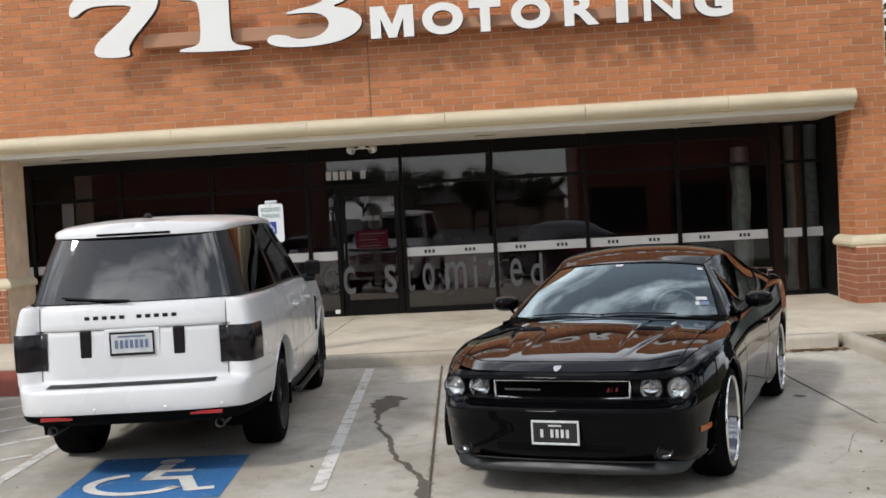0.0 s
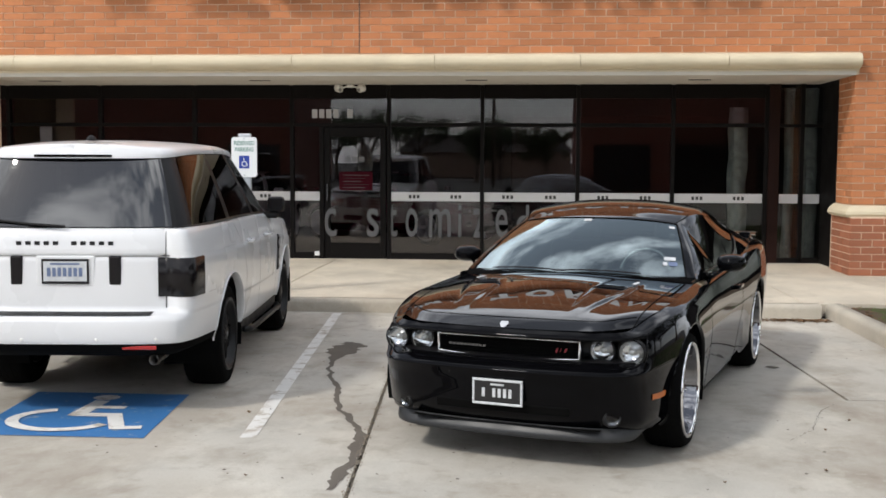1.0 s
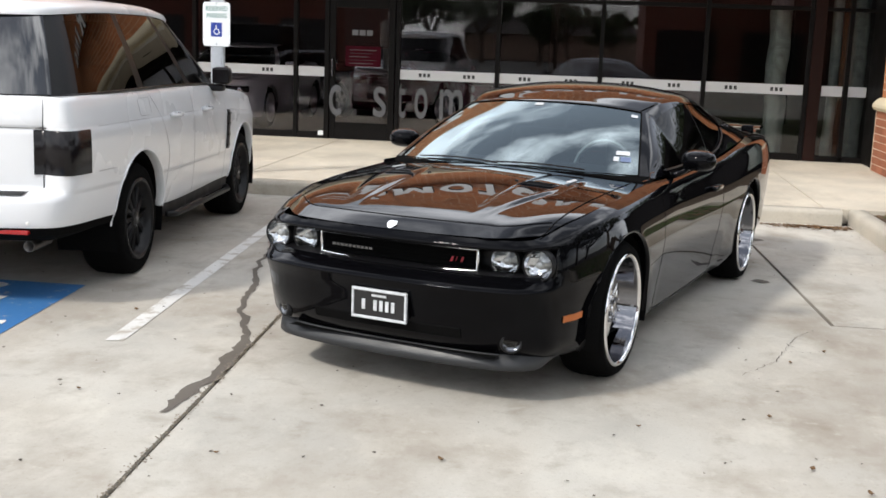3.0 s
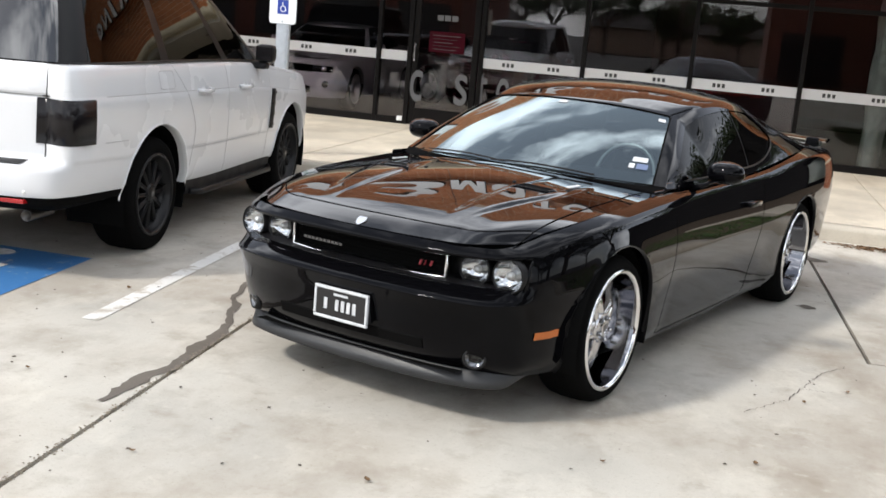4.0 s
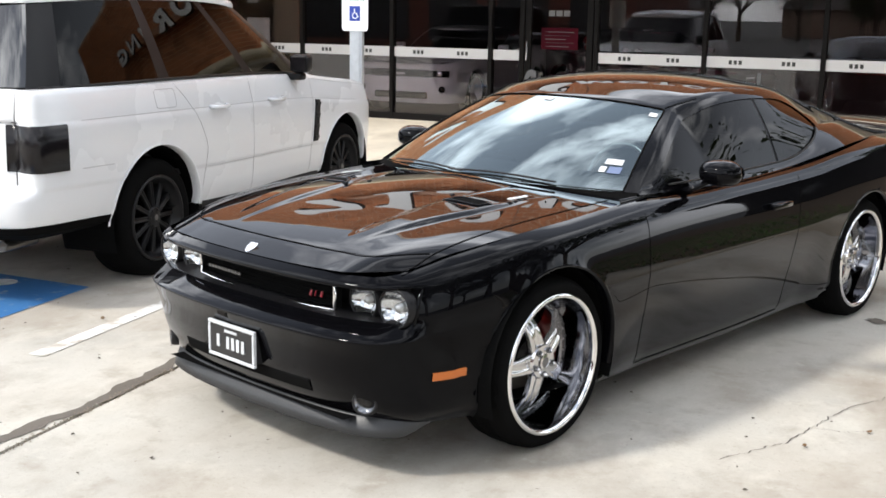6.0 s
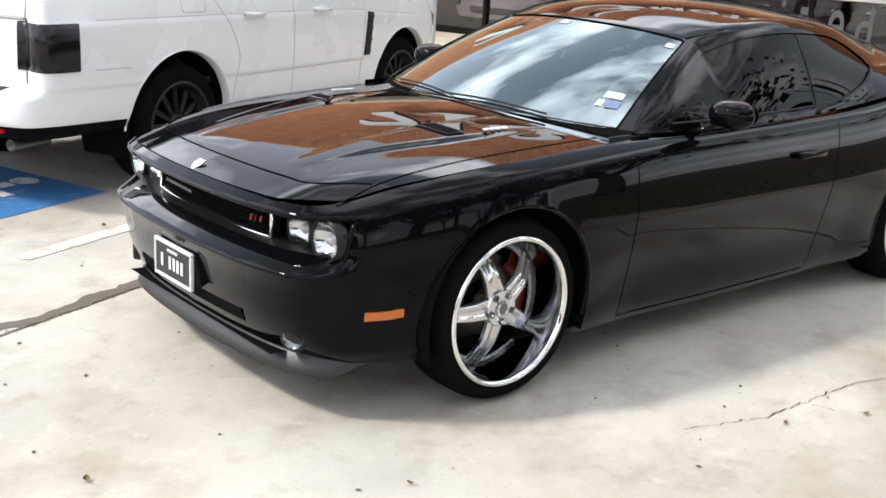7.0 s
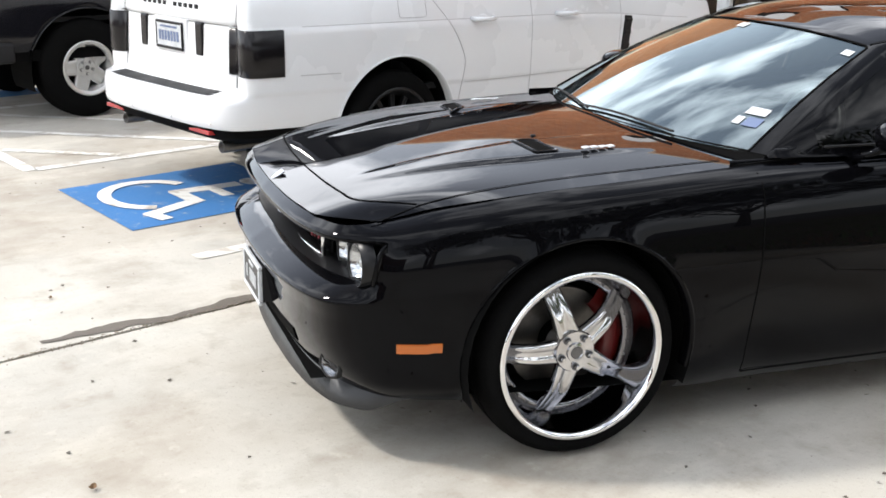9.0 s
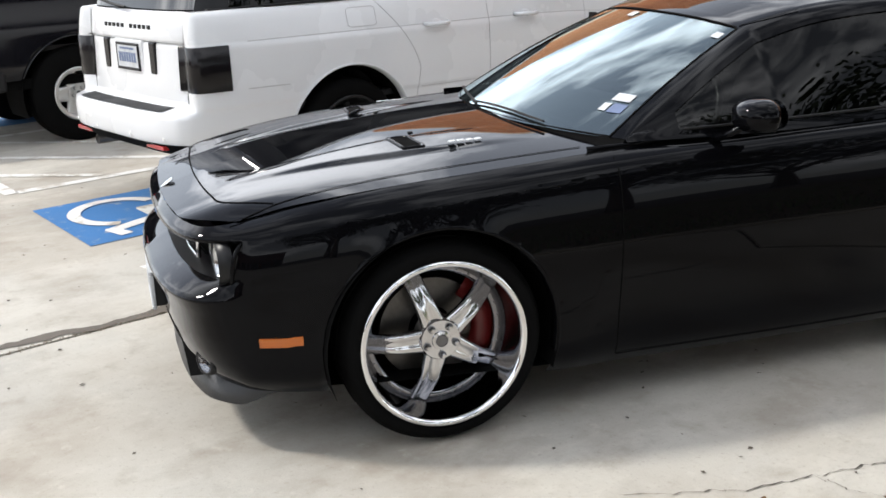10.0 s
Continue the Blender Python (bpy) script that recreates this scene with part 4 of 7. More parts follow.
    rows = []
    for r, d in ((r0 - 0.004, 0.002), (r0 + 0.006, 0.06), (r0 + 0.02, 0.122), (0.72, 0.130), (0.86, 0.130), (r1 - 0.02, 0.120), (r1, 0.05), (r1 + 0.010, 0.006)):
        rows.append([(x, y + d * deep(x), bottom(y) + (top(y) - bottom(y)) * r) for x, y in line])
    part("nose_panel", grid(rows), SATIN, car, "sunk black panel round grille and lamps", smooth=True)
    panel_y = lambda x: float(np.interp(abs(x), [p.x for p in ring], [p.y for p in ring])) + 0.130 * deep(x)
    gz0, gz1 = 0.612, 0.728
    loop = []
    for x in np.linspace(-0.43, 0.43, 25):
        loop.append((x, gz1 - 0.004 * (x / 0.43) ** 2))
    for x in np.linspace(0.43, -0.43, 25):
        loop.append((x, gz0 + 0.012 * (x / 0.43) ** 2))
    gy = lambda x: panel_y(x) - 0.075
    gpts = [(x, gy(x), z) for x, z in loop]
    part("grille_frame", tube(gpts + gpts[:2], 0.0075, 8, caps=False), CHROME, car, "bright grille surround", smooth=True)
    grille = part("grille", grid([[(x, gy(x) + 0.034, z) for x in np.linspace(-0.43, 0.43, 25)] for z in (gz0, gz1)]), WELL, car, "black mesh grille")
    for z in np.linspace(gz0 + 0.018, gz1 - 0.016, 6):
        part("grille_bar", tube([(x, gy(x) + 0.026, z) for x in np.linspace(-0.42, 0.42, 17)], 0.003, 5), WELL, grille)
    for k in range(10):
        part("grille_letter", box(-0.36 + 0.024 * k, -0.342 + 0.024 * k, gy(-0.25) - 0.0 + 0.004 - 0.004 * k / 3, gy(-0.25) + 0.010 - 0.004 * k / 3, 0.664, 0.676), LUG, grille)
    for k, w in enumerate((0.012, 0.004, 0.012)):
        shear = Matrix(((1, 0, 0.35, -0.35 * 0.66), (0, 1, 0, 0), (0, 0, 1, 0), (0, 0, 0, 1)))
        part("grille_badge", box(0.29 + 0.024 * k, 0.29 + 0.024 * k + w, gy(0.3) + 0.004 + 0.006 * k, gy(0.3) + 0.010 + 0.006 * k, 0.656, 0.680, 0.0015, m=shear), RED_BADGE, grille, "small red badge")
    for s in (1, -1):
        for x, rad in ((0.550, 0.068), (0.715, 0.068)):
            cy = panel_y(x) - 0.002
            mm = Matrix.Translation((s * x, cy - 0.015, 0.677)) @ pose(0, 0, 0, 0, 0, s * (0 if x < 0.6 else 3))
            lamp = part("headlight", lathe([(-0.003, 0.0), (-0.004, rad * 0.35), (-0.010, rad * 0.62), (-0.024, rad * 0.86), (-0.040, rad)], 32, axis="y", m=mm), SPOKE_CHROME, car, "round headlight with a chrome bowl", smooth=True)
            part("lamp_ring", lathe([(-0.036, rad), (-0.046, rad + 0.002), (-0.046, rad + 0.007), (0.0, rad + 0.010)], 32, axis="y", m=mm), SATIN, lamp, smooth=True)
            part("bulb", lathe([(-0.006, 0.017), (-0.022, 0.018), (-0.030, 0.010), (-0.031, 0.0)], 16, axis="y", m=mm), ALLOY, lamp, smooth=True)
            part("lens", lathe([(-0.041, rad), (-0.047, rad * 0.75), (-0.051, rad * 0.4), (-0.053, 0.0)], 32, axis="y", m=mm), LAMP_GLASS, lamp, smooth=True)
        # rounded end wall of the lamp recess
        rr = np.linspace(r0 - 0.006, r1 + 0.012, 16)
        zz = lambda r: bottom(-0.72) + (top(-0.72) - bottom(-0.72)) * r
        edge = [Vector((s * (0.782 + 0.010 * math.sin(math.pi * (r - rr[0]) / (rr[-1] - rr[0]))), face_y(0.782, r) - 0.002, zz(r))) for r in rr]
        part("recess_wall", grid([[p, p + Vector((0, 0.05, 0)), p + Vector((-s * 0.004, 0.17, 0))] for p in edge]), SATIN, car, smooth=True)
        part("recess_rim", tube(edge, [0.004] + [0.0075] * 14 + [0.004], 8), BLACK_PAINT, car, smooth=True)
        fx = 0.622
        fm = Matrix.Translation((s * fx, face_y(fx, 0.16) + 0.022, 0.312)) @ pose(0, 0, 0, 0, 0, s * 28)
        fog = part("fog_lamp", lathe([(-0.002, 0.0), (-0.004, 0.012), (-0.010, 0.030), (-0.020, 0.040)], 24, axis="y", m=fm), DARK_CHROME, car, "small round fog lamp", smooth=True)
        part("fog_recess", lathe([(-0.018, 0.040), (-0.024, 0.042), (-0.023, 0.048), (-0.010, 0.053), (0.03, 0.056)], 24, axis="y", m=fm), TRIM, fog, smooth=True)
        part("fog_lens", lathe([(-0.019, 0.039), (-0.024, 0.02), (-0.025, 0.0)], 24, axis="y", m=fm), LAMP_GLASS, fog, smooth=True)
        # side marker lamp
        rows = [[shell.edge(y, shell.row_at(y, z + (0.004 if y > -0.5 else 0)), o) for y in np.linspace(-0.605, -0.465, 7)] for z, o in ((0.398, 0.0), (0.400, 0.005), (0.430, 0.005), (0.432, 0.0))]
        rows = [[(s * p.x, p.y, p.z) for p in row] for row in rows]
        part("side_marker", grid(rows), AMBER, car, "amber side marker lamp")
    # lower intake and chin spoiler
    rows = [[(x, face_y(x, (z - 0.235) / 0.555) - d, z) for x in np.linspace(-0.40, 0.40, 21)] for d, z in ((0.001, 0.366), (0.006, 0.360), (0.006, 0.318), (0.001, 0.312))]
    part("lower_intake", grid(rows), WELL, car, "dark lower intake slot")
    ks = [k for k in range(len(shell.pts)) if shell.pts[k][1] < -0.54]
    chin = []
    for sd, k in [(-1, k) for k in ks[:0:-1]] + [(1, k) for k in ks]:
        p, (nx, ny) = shell.point(k, 0.0), shell.nrm[k]
        P, N, f = Vector((sd * p.x, p.y, 0)), Vector((sd * nx, ny, 0)), k / ks[-1]
        fade, low = 1 - smoothstep(0.62, 1.0, f), 0.174 + 0.050 * smoothstep(0.80, 1.0, f)
        chin.append([P + N * o + Vector((0, 0, z)) for o, z in ((-0.02, 0.262), (0.014 * fade, 0.250), (0.036 * fade, low * 0.6 + 0.10), (0.050 * fade, low), (0.042 * fade, low - 0.004), (-0.06, low + 0.02))])
    part("chin_spoiler", grid(chin), CHIN, car, "grey-black plastic chin spoiler", smooth=True)
    # number plate in a bright frame, its characters as bars
    py = face_y(0.1, 0.36) - 0.002
    plate = part("number_plate", box(-0.142, 0.142, py - 0.032, py - 0.022, 0.366, 0.503, 0.004), PLATE_BLACK, car, "black number plate with a worn white frame")
    for a, c, z0, z1 in ((-0.150, 0.150, 0.494, 0.508), (-0.150, 0.150, 0.360, 0.374), (-0.150, -0.137, 0.375, 0.493), (0.137, 0.150, 0.375, 0.493)):
        part("plate_frame", box(a, c, py - 0.036, py - 0.020, z0, z1, 0.004), PLATE_WHITE, plate)
    part("plate_mount", box(-0.14, 0.14, py - 0.02, py + 0.05, 0.37, 0.50), TRIM, plate)
    for k in range(6):
        if k != 1:
            part("plate_bar", box(-0.092 + 0.032 * k, -0.074 + 0.032 * k, py - 0.0355, py - 0.0325, 0.405, 0.455), PLATE_WHITE, plate)
    part("plate_bar", box(-0.04, 0.04, py - 0.0355, py - 0.0325, 0.472, 0.482), PLATE_WHITE, plate)

    # Greenhouse: windshield, roof and rear window run on from one another; the sides rise to a rounded rail.
    base = lambda a: Vector((0.81 * a, 0.44 + 0.27 * abs(a) ** 2.2, 0.985 - 0.020 * a * a))
    head = lambda a: Vector((0.60 * a, 1.24 + 0.08 * a * a, 1.335 - 0.045 * abs(a) ** 2.4))
    rail_line = spline([(1.32, (0.600, 1.290)), (1.5, (0.617, 1.336)), (1.8, (0.630, 1.368)), (2.1, (0.630, 1.366)), (2.4, (0.615, 1.334)), (2.72, (0.592, 1.265))])
    ridge_line = spline([(1.24, 1.335), (1.5, 1.396), (1.75, 1.428), (2.0, 1.435), (2.3, 1.420), (2.6, 1.375), (2.76, 1.340)])
    belt_line = spline([(0.70, (0.822, 0.957)), (1.0, (0.848, 0.962)), (1.5, (0.852, 0.969)), (2.0, (0.850, 0.985)), (2.35, (0.855, 1.012)), (2.7, (0.862, 1.045)), (3.1, (0.835, 1.060)), (3.45, (0.790, 1.062))])

    def screen_at(a, v, out=0.0):
        n = Vector((0.25 * a, -0.42, 0.88)).normalized()
        return base(a).lerp(head(a), v) + n * (0.018 * math.sin(math.pi * v) + out)

    def rail(u):
        if u <= 1:
            return screen_at(1.0, u)
        if u <= 2:
            y = 1.32 + 1.40 * (u - 1)
            x, z = rail_line(y)
            return Vector((x, y, z))
        return Vector((0.592, 2.72, 1.265)).lerp(Vector((0.66, 3.45, 1.062)), u - 2) + Vector((0, 0, 0.012 * math.sin(math.pi * (u - 2))))

    def top_at(u, a, out=0.0):
        if u <= 1:
            return screen_at(a, u, out)
        e = rail(u)
        if u <= 2:
            yc = 1.24 + 1.52 * (u - 1)
            zc = ridge_line(yc)
        else:
            yc, zc = 2.76 + 0.79 * (u - 2), 1.340 - 0.265 * (u - 2) + 0.015 * math.sin(math.pi * (u - 2))
        return Vector((a * e.x, yc + (e.y - yc) * a * a, e.z + (zc - e.z) * (1 - abs(a) ** 2.4) + out))

    def side_at(u, f, out=0.0):
        e = rail(u)
        x, z = belt_line(e.y)
        q = Vector((x, e.y, z)).lerp(e, f)
        return q + Vector((0.95, 0, 0.3)) * (0.016 * math.sin(math.pi * min(max(f, 0), 1)) * smoothstep(0.05, 0.5, u) + out)

    low_line = spline([(0.86, 0.982), (1.5, 0.988), (1.95, 0.999), (2.08, 1.006), (2.22, 1.026), (2.36, 1.062), (2.48, 1.108), (2.55, 1.150)])
    high_line = linear([(2.14, 1.312), (2.26, 1.302), (2.34, 1.284), (2.42, 1.252), (2.48, 1.216), (2.52, 1.184), (2.55, 1.150)])

    def opening(u):
        """The window's lower and upper edge at a station, as fractions from belt to rail."""
        e = rail(u)
        zb = belt_line(e.y)[1]
        tall = max(e.z - zb, 0.004)
        lo = low_line(min(max(e.y, 0.86), 2.55))
        hi = min(e.z - 0.052, high_line(e.y)) if e.y > 2.1 else e.z - 0.052
        f0 = min(max((lo - zb) / tall, 0.0), 0.8)
        return f0, max(f0, min((hi - zb) / tall, 0.88))

    stations = [k / 30 for k in range(31)] + [1 + k / 56 for k in range(1, 57)] + [2 + k / 14 for k in range(1, 15)]
    glazed = [0.90 < rail(u).y < 2.55 for u in stations]
    NB, NG, NT = 4, 12, 3
    skin, panes = [], []
    for u in stations:
        f0, f1 = opening(u)
        fs = [-0.05 + (f0 + 0.05) * k / NB for k in range(NB)] + [f0 + (f1 - f0) * k / NG for k in range(NG)] + [f1 + (0.90 - f1) * k / NT for k in range(NT)]
        flank = [side_at(u, f) for f in fs]
        p0, p1, p2 = side_at(u, 0.90), rail(u), top_at(u, 0.93)
        flank += [p0 * (1 - t) ** 2 + p1 * 2 * t * (1 - t) + p2 * t * t for t in (0, 0.25, 0.5, 0.75)]
        skin.append((flank, [top_at(u, a) for a in np.linspace(0.93, 0.0, 15)]))
        panes.append([side_at(u, f0 - 0.01 + (f1 - f0 + 0.02) * k / NG, -0.007) for k in range(NG + 1)])
    mirror_x = lambda p: Vector((-p.x, p.y, p.z))
    rows = []
    for flank, crown in skin:
        half_row = flank + crown
        rows.append(half_row + [mirror_x(p) for p in half_row[-2::-1]])
    nf, nrow = NB + NG + NT + 4, len(rows[0])

    def open_at(i, j):
        k = min(j, nrow - 2 - j)
        if NB <= k < NB + NG and glazed[i] and glazed[i + 1]:
            return True
        if k >= nf:
            return stations[i + 1] <= 0.968 or 2.06 < stations[i] < 2.92 and k >= nf + 1
        return False

    b = grid(rows, skip=open_at)
    bmesh.ops.recalc_face_normals(b, faces=b.faces[:])
    bmesh.ops.delete(b, geom=[v for v in b.verts if not v.link_faces], context="VERTS")
    part("roof", b, BLACK_PAINT, car, "glossy black roof with rounded pillars", smooth=True)
    g0, g1 = [i for i, g in enumerate(glazed) if g][0], [i for i, g in enumerate(glazed) if g][-1]
    split = min(range(g0, g1), key=lambda i: abs(rail(stations[i]).y - 1.98))
    for s in (1, -1):
        for i0, i1, lab in ((g0, split, "dark tinted side window"), (split + 1, g1, "dark tinted rear quarter window")):
            b = grid([[Vector((s * p.x, p.y, p.z)) for p in (panes[i] if s > 0 else panes[i][::-1])] for i in range(i0, i1 + 1)])
            part("side_window", b, TINT, car, lab, smooth=True)
        b = grid([[Vector((s * p.x, p.y, p.z)) + Vector((-s * 0.004, 0, 0)) for p in panes[i]] for i in (split, split + 1)])
        part("window_post", b, SATIN, car, smooth=True)
        pts = [side_at(stations[i], opening(stations[i])[0], 0.003) for i in range(g0 + 1, g1)]
        part("belt_moulding", tube([(s * p.x, p.y, p.z) for p in pts], 0.005, 6), SATIN, car, smooth=True)
        # belt shelf between body side and glass
        rows = []
        for y in np.linspace(0.56, 3.45, 60):
            q = Vector((belt_line(y)[0], y, belt_line(y)[1] - 0.004))
            e = shell.edge(y, 1.0)
            rows.append([(s * p.x, p.y, p.z) for p in (e, e.lerp(q, 0.5) + Vector((0, 0, 0.005)), q + Vector((-0.01, 0, 0)))])
        part("belt_shelf", grid(rows if s < 0 else [row[::-1] for row in rows]), BLACK_PAINT, car, smooth=True)
        # door window line where the roof skin meets the front header
        pts = [top_at(0.985 + 0.16 * t, 0.93 + 0.05 * math.sin(math.pi * t / 2), 0.002) for t in np.linspace(0, 1, 12)]
        part("roof_seam", ribbon([(s * p.x, p.y, p.z) for p in pts], [(0, 0, 1)] * 12, 0.006), WELL, car)
    b = grid([[screen_at(a, v, -0.003) for a in np.linspace(-0.94, 0.94, 49)] for v in np.linspace(0.0, 0.972, 20)])
    screen = part("windshield", b, WINDSHIELD, car, "raked windshield mirroring cloudy sky", smooth=True)
    pts = [screen_at(-0.935, v, 0.001) for v in np.linspace(0.0, 0.955, 12)] + [screen_at(a, 0.968, 0.001) for a in np.linspace(-0.91, 0.91, 25)] + [screen_at(0.935, v, 0.001) for v in np.linspace(0.955, 0.0, 12)]
    part("windshield_seal", ribbon(pts, [(0, -0.42, 0.88)] * len(pts), 0.010), WELL, screen)
    b = grid([[hood_at(t, 1.0) + Vector((0, -0.03, -0.012)) for t in np.linspace(-1, 1, 41)], [hood_at(t, 1.0).lerp(base(t), 0.6) + Vector((0, 0, -0.010)) for t in np.linspace(-1, 1, 41)], [screen_at(t, 0.012, 0.0) for t in np.linspace(-1, 1, 41)]])
    part("cowl", b, WELL, car, "black plastic cowl", smooth=True)
    b = grid([[top_at(u, a, -0.004) for a in np.linspace(-0.88, 0.88, 31)] for u in np.linspace(2.05, 2.94, 16)])
    part("rear_window", b, TINT, car, smooth=True)
    for x0, x1 in ((0.60, -0.12), (-0.02, -0.72)):
        pts = [screen_at(x0 + (x1 - x0) * f, 0.022 + 0.026 * math.sin(math.pi * f), 0.008) for f in np.linspace(0, 1, 14)]
        part("wiper", tube(pts, [0.005] * 13 + [0.003], 6), TRIM, car)

    def sticker(a0, a1, v0, v1, material):
        part("windshield_sticker", grid([[screen_at(a, v, 0.0) for a in np.linspace(a0, a1, 5)] for v in (v0, (v0 + v1) / 2, v1)]), material, screen)

    sticker(0.775, 0.870, 0.250, 0.305, PLATE_WHITE)
    sticker(0.765, 0.800, 0.170, 0.225, PLATE_WHITE)
    sticker(0.812, 0.880, 0.165, 0.230, PLATE_BLUE)
    sticker(0.845, 0.905, 0.845, 0.895, PLATE_WHITE)
    sticker(-0.135, -0.045, 0.895, 0.940, PLATE_WHITE)
    # deck, spoiler
    kt = min(range(len(shell.pts)), key=lambda k: abs(shell.pts[k][0] - 0.80) + (9 if shell.pts[k][1] < 2 else 0))
    rows = []
    for s in np.linspace(0, 1, 20):
        yc = 3.05 + (tops[kt].y - 3.05) * s
        e = side_edge(yc) if s < 1 else tops[kt]
        rows.append([(t * e.x, yc + s * (1 - t * t) * (tops[-1].y - tops[kt].y), e.z + 0.035 * (1 - abs(t) ** 2.5) * (1 - 0.5 * s)) for t in np.linspace(-1, 1, 31)])
    part("deck_lid", grid(rows), BLACK_PAINT, car, smooth=True)
    sp = []
    for x in np.linspace(-0.80, 0.80, 31):
        yy = 3.86 + 0.06 * (1 - (x / 0.8) ** 2)
        z = 1.080 - 0.012 * (x / 0.8) ** 2
        sp.append([(x, yy + 0.0, z), (x, yy + 0.08, z + 0.020), (x, yy + 0.17, z + 0.012), (x, yy + 0.17, z + 0.002), (x, yy + 0.06, z - 0.012), (x, yy, z)])
    spoiler = part("rear_spoiler", grid(sp), BLACK_PAINT, car, "low black rear wing", smooth=True)
    for s in (1, -1):
        part("spoiler_post", box(s * 0.70 - 0.05, s * 0.70 + 0.05, 3.88, 4.0, 1.0, 1.085, 0.012), BLACK_PAINT, spoiler)
    part("tail_lamp", grid([[(x, float(np.interp(abs(x), [0, 0.4, 0.72], [4.075, 4.065, 4.02])) + 0.0 + d, z) for x in np.linspace(-0.72, 0.72, 21)] for d, z in ((0, 0.76), (0.008, 0.765), (0.0, 0.90))]), RED_LENS, car)
    # doors: seams, handle, mirror
    for s in (1, -1):
        for ys in ((0.64, 0.64), (2.02, 2.10)):
            pts = [shell.edge(ys[0] + (ys[1] - ys[0]) * f, f, 0.0015) for f in np.linspace(0.06, 0.98, 22)]
            part("door_seam", ribbon([(s * p.x, p.y, p.z) for p in pts], [(s, 0, 0.3)] * 22, 0.004), WELL, car)
        pts = [shell.edge(y, 0.05, 0.0015) for y in np.linspace(0.64, 2.02, 12)]
        part("door_seam", ribbon([(s * p.x, p.y, p.z) for p in pts], [(s, 0, 0)] * 12, 0.006), WELL, car)
        h0 = shell.edge(1.84, shell.row_at(1.84, 0.80))
        part("door_handle", box(-0.008, 0.030, -0.105, 0.105, -0.016, 0.016, 0.008, m=Matrix.Translation((s * (h0.x + 0.006), 1.84, 0.80)) @ Matrix.Diagonal((s, 1, 1, 1))), BLACK_PAINT, car, smooth=True)
        mr = Matrix.Translation((s * 0.985, 1.135, 1.036)) @ pose(0, 0, 0, 0, 0, -s * 8)
        b = bmesh.new()
        bmesh.ops.create_uvsphere(b, u_segments=24, v_segments=14, radius=1.0)
        for v in b.verts:
            x, y, z = v.co
            v.co = Vector((0.102 * math.copysign(abs(x) ** 0.8, x), (0.05 if y > 0 else 0.10) * y, 0.062 * math.copysign(abs(z) ** 0.75, z)))
        b.transform(mr)
        mirror = part("door_mirror", b, BLACK_PAINT, car, "black door mirror", smooth=True)
        part("mirror_arm", tube([(s * 0.83, 1.03, 0.935), (s * 0.90, 1.07, 0.965), (s * 0.97, 1.12, 1.02)], [0.020, 0.012, 0.018], 10), BLACK_PAINT, mirror, smooth=True)
        part("mirror_glass", lathe([(0.052, 0.0), (0.052, 0.045)], 24, axis="y", m=mr @ Matrix.Diagonal((1.9, 1, 1.1, 1))), CHROME, mirror)
    # cabin inside: dash, wheel, seats
    part("dashboard", box(-0.72, 0.72, 0.66, 1.15, 0.62, 0.965, 0.03), CABIN, car)
    part("cabin_floor", box(-0.80, 0.80, 0.7, 3.3, 0.30, 0.34), CABIN, car)
    ring = [(0.36 + 0.18 * math.cos(t), 1.22 + 0.06 * math.sin(t), 0.93 + 0.17 * math.sin(t)) for t in np.linspace(0, 2 * math.pi, 33)]
    part("steering_wheel", tube(ring, 0.014, 8, caps=False), ALLOY, car, smooth=True)
    for sxx in (-0.36, 0.36):
        part("seat_back", box(-0.25, 0.25, -0.08, 0.10, 0, 0.62, 0.06, m=pose(sxx, 1.95, 0.5, -16, 0, 0)), SEAT, car, smooth=True)
        part("headrest", box(-0.13, 0.13, -0.05, 0.06, 0.60, 0.80, 0.05, m=pose(sxx, 1.97, 0.5, -16, 0, 0)), SEAT, car, smooth=True)
        part("seat_cushion", box(-0.26, 0.26, -0.5, 0.0, 0.36, 0.52, 0.05, m=pose(sxx, 1.9, 0, 0, 0, 0)), SEAT, car, smooth=True)
    # wheels
    for s in (1, -1):
        for wy, face in ((0.0, 0.925), (2.946, 0.945)):
            star_wheel("wheel", car, (s * face, wy, hub), s, 0.357, 0.286, 0.26, 5, SPOKE_CHROME, CHROME, turn=radians(2) * s)
    return car


coupe = black_coupe(pose(0.599, 6.576, 0, 0, 0, -18.5))


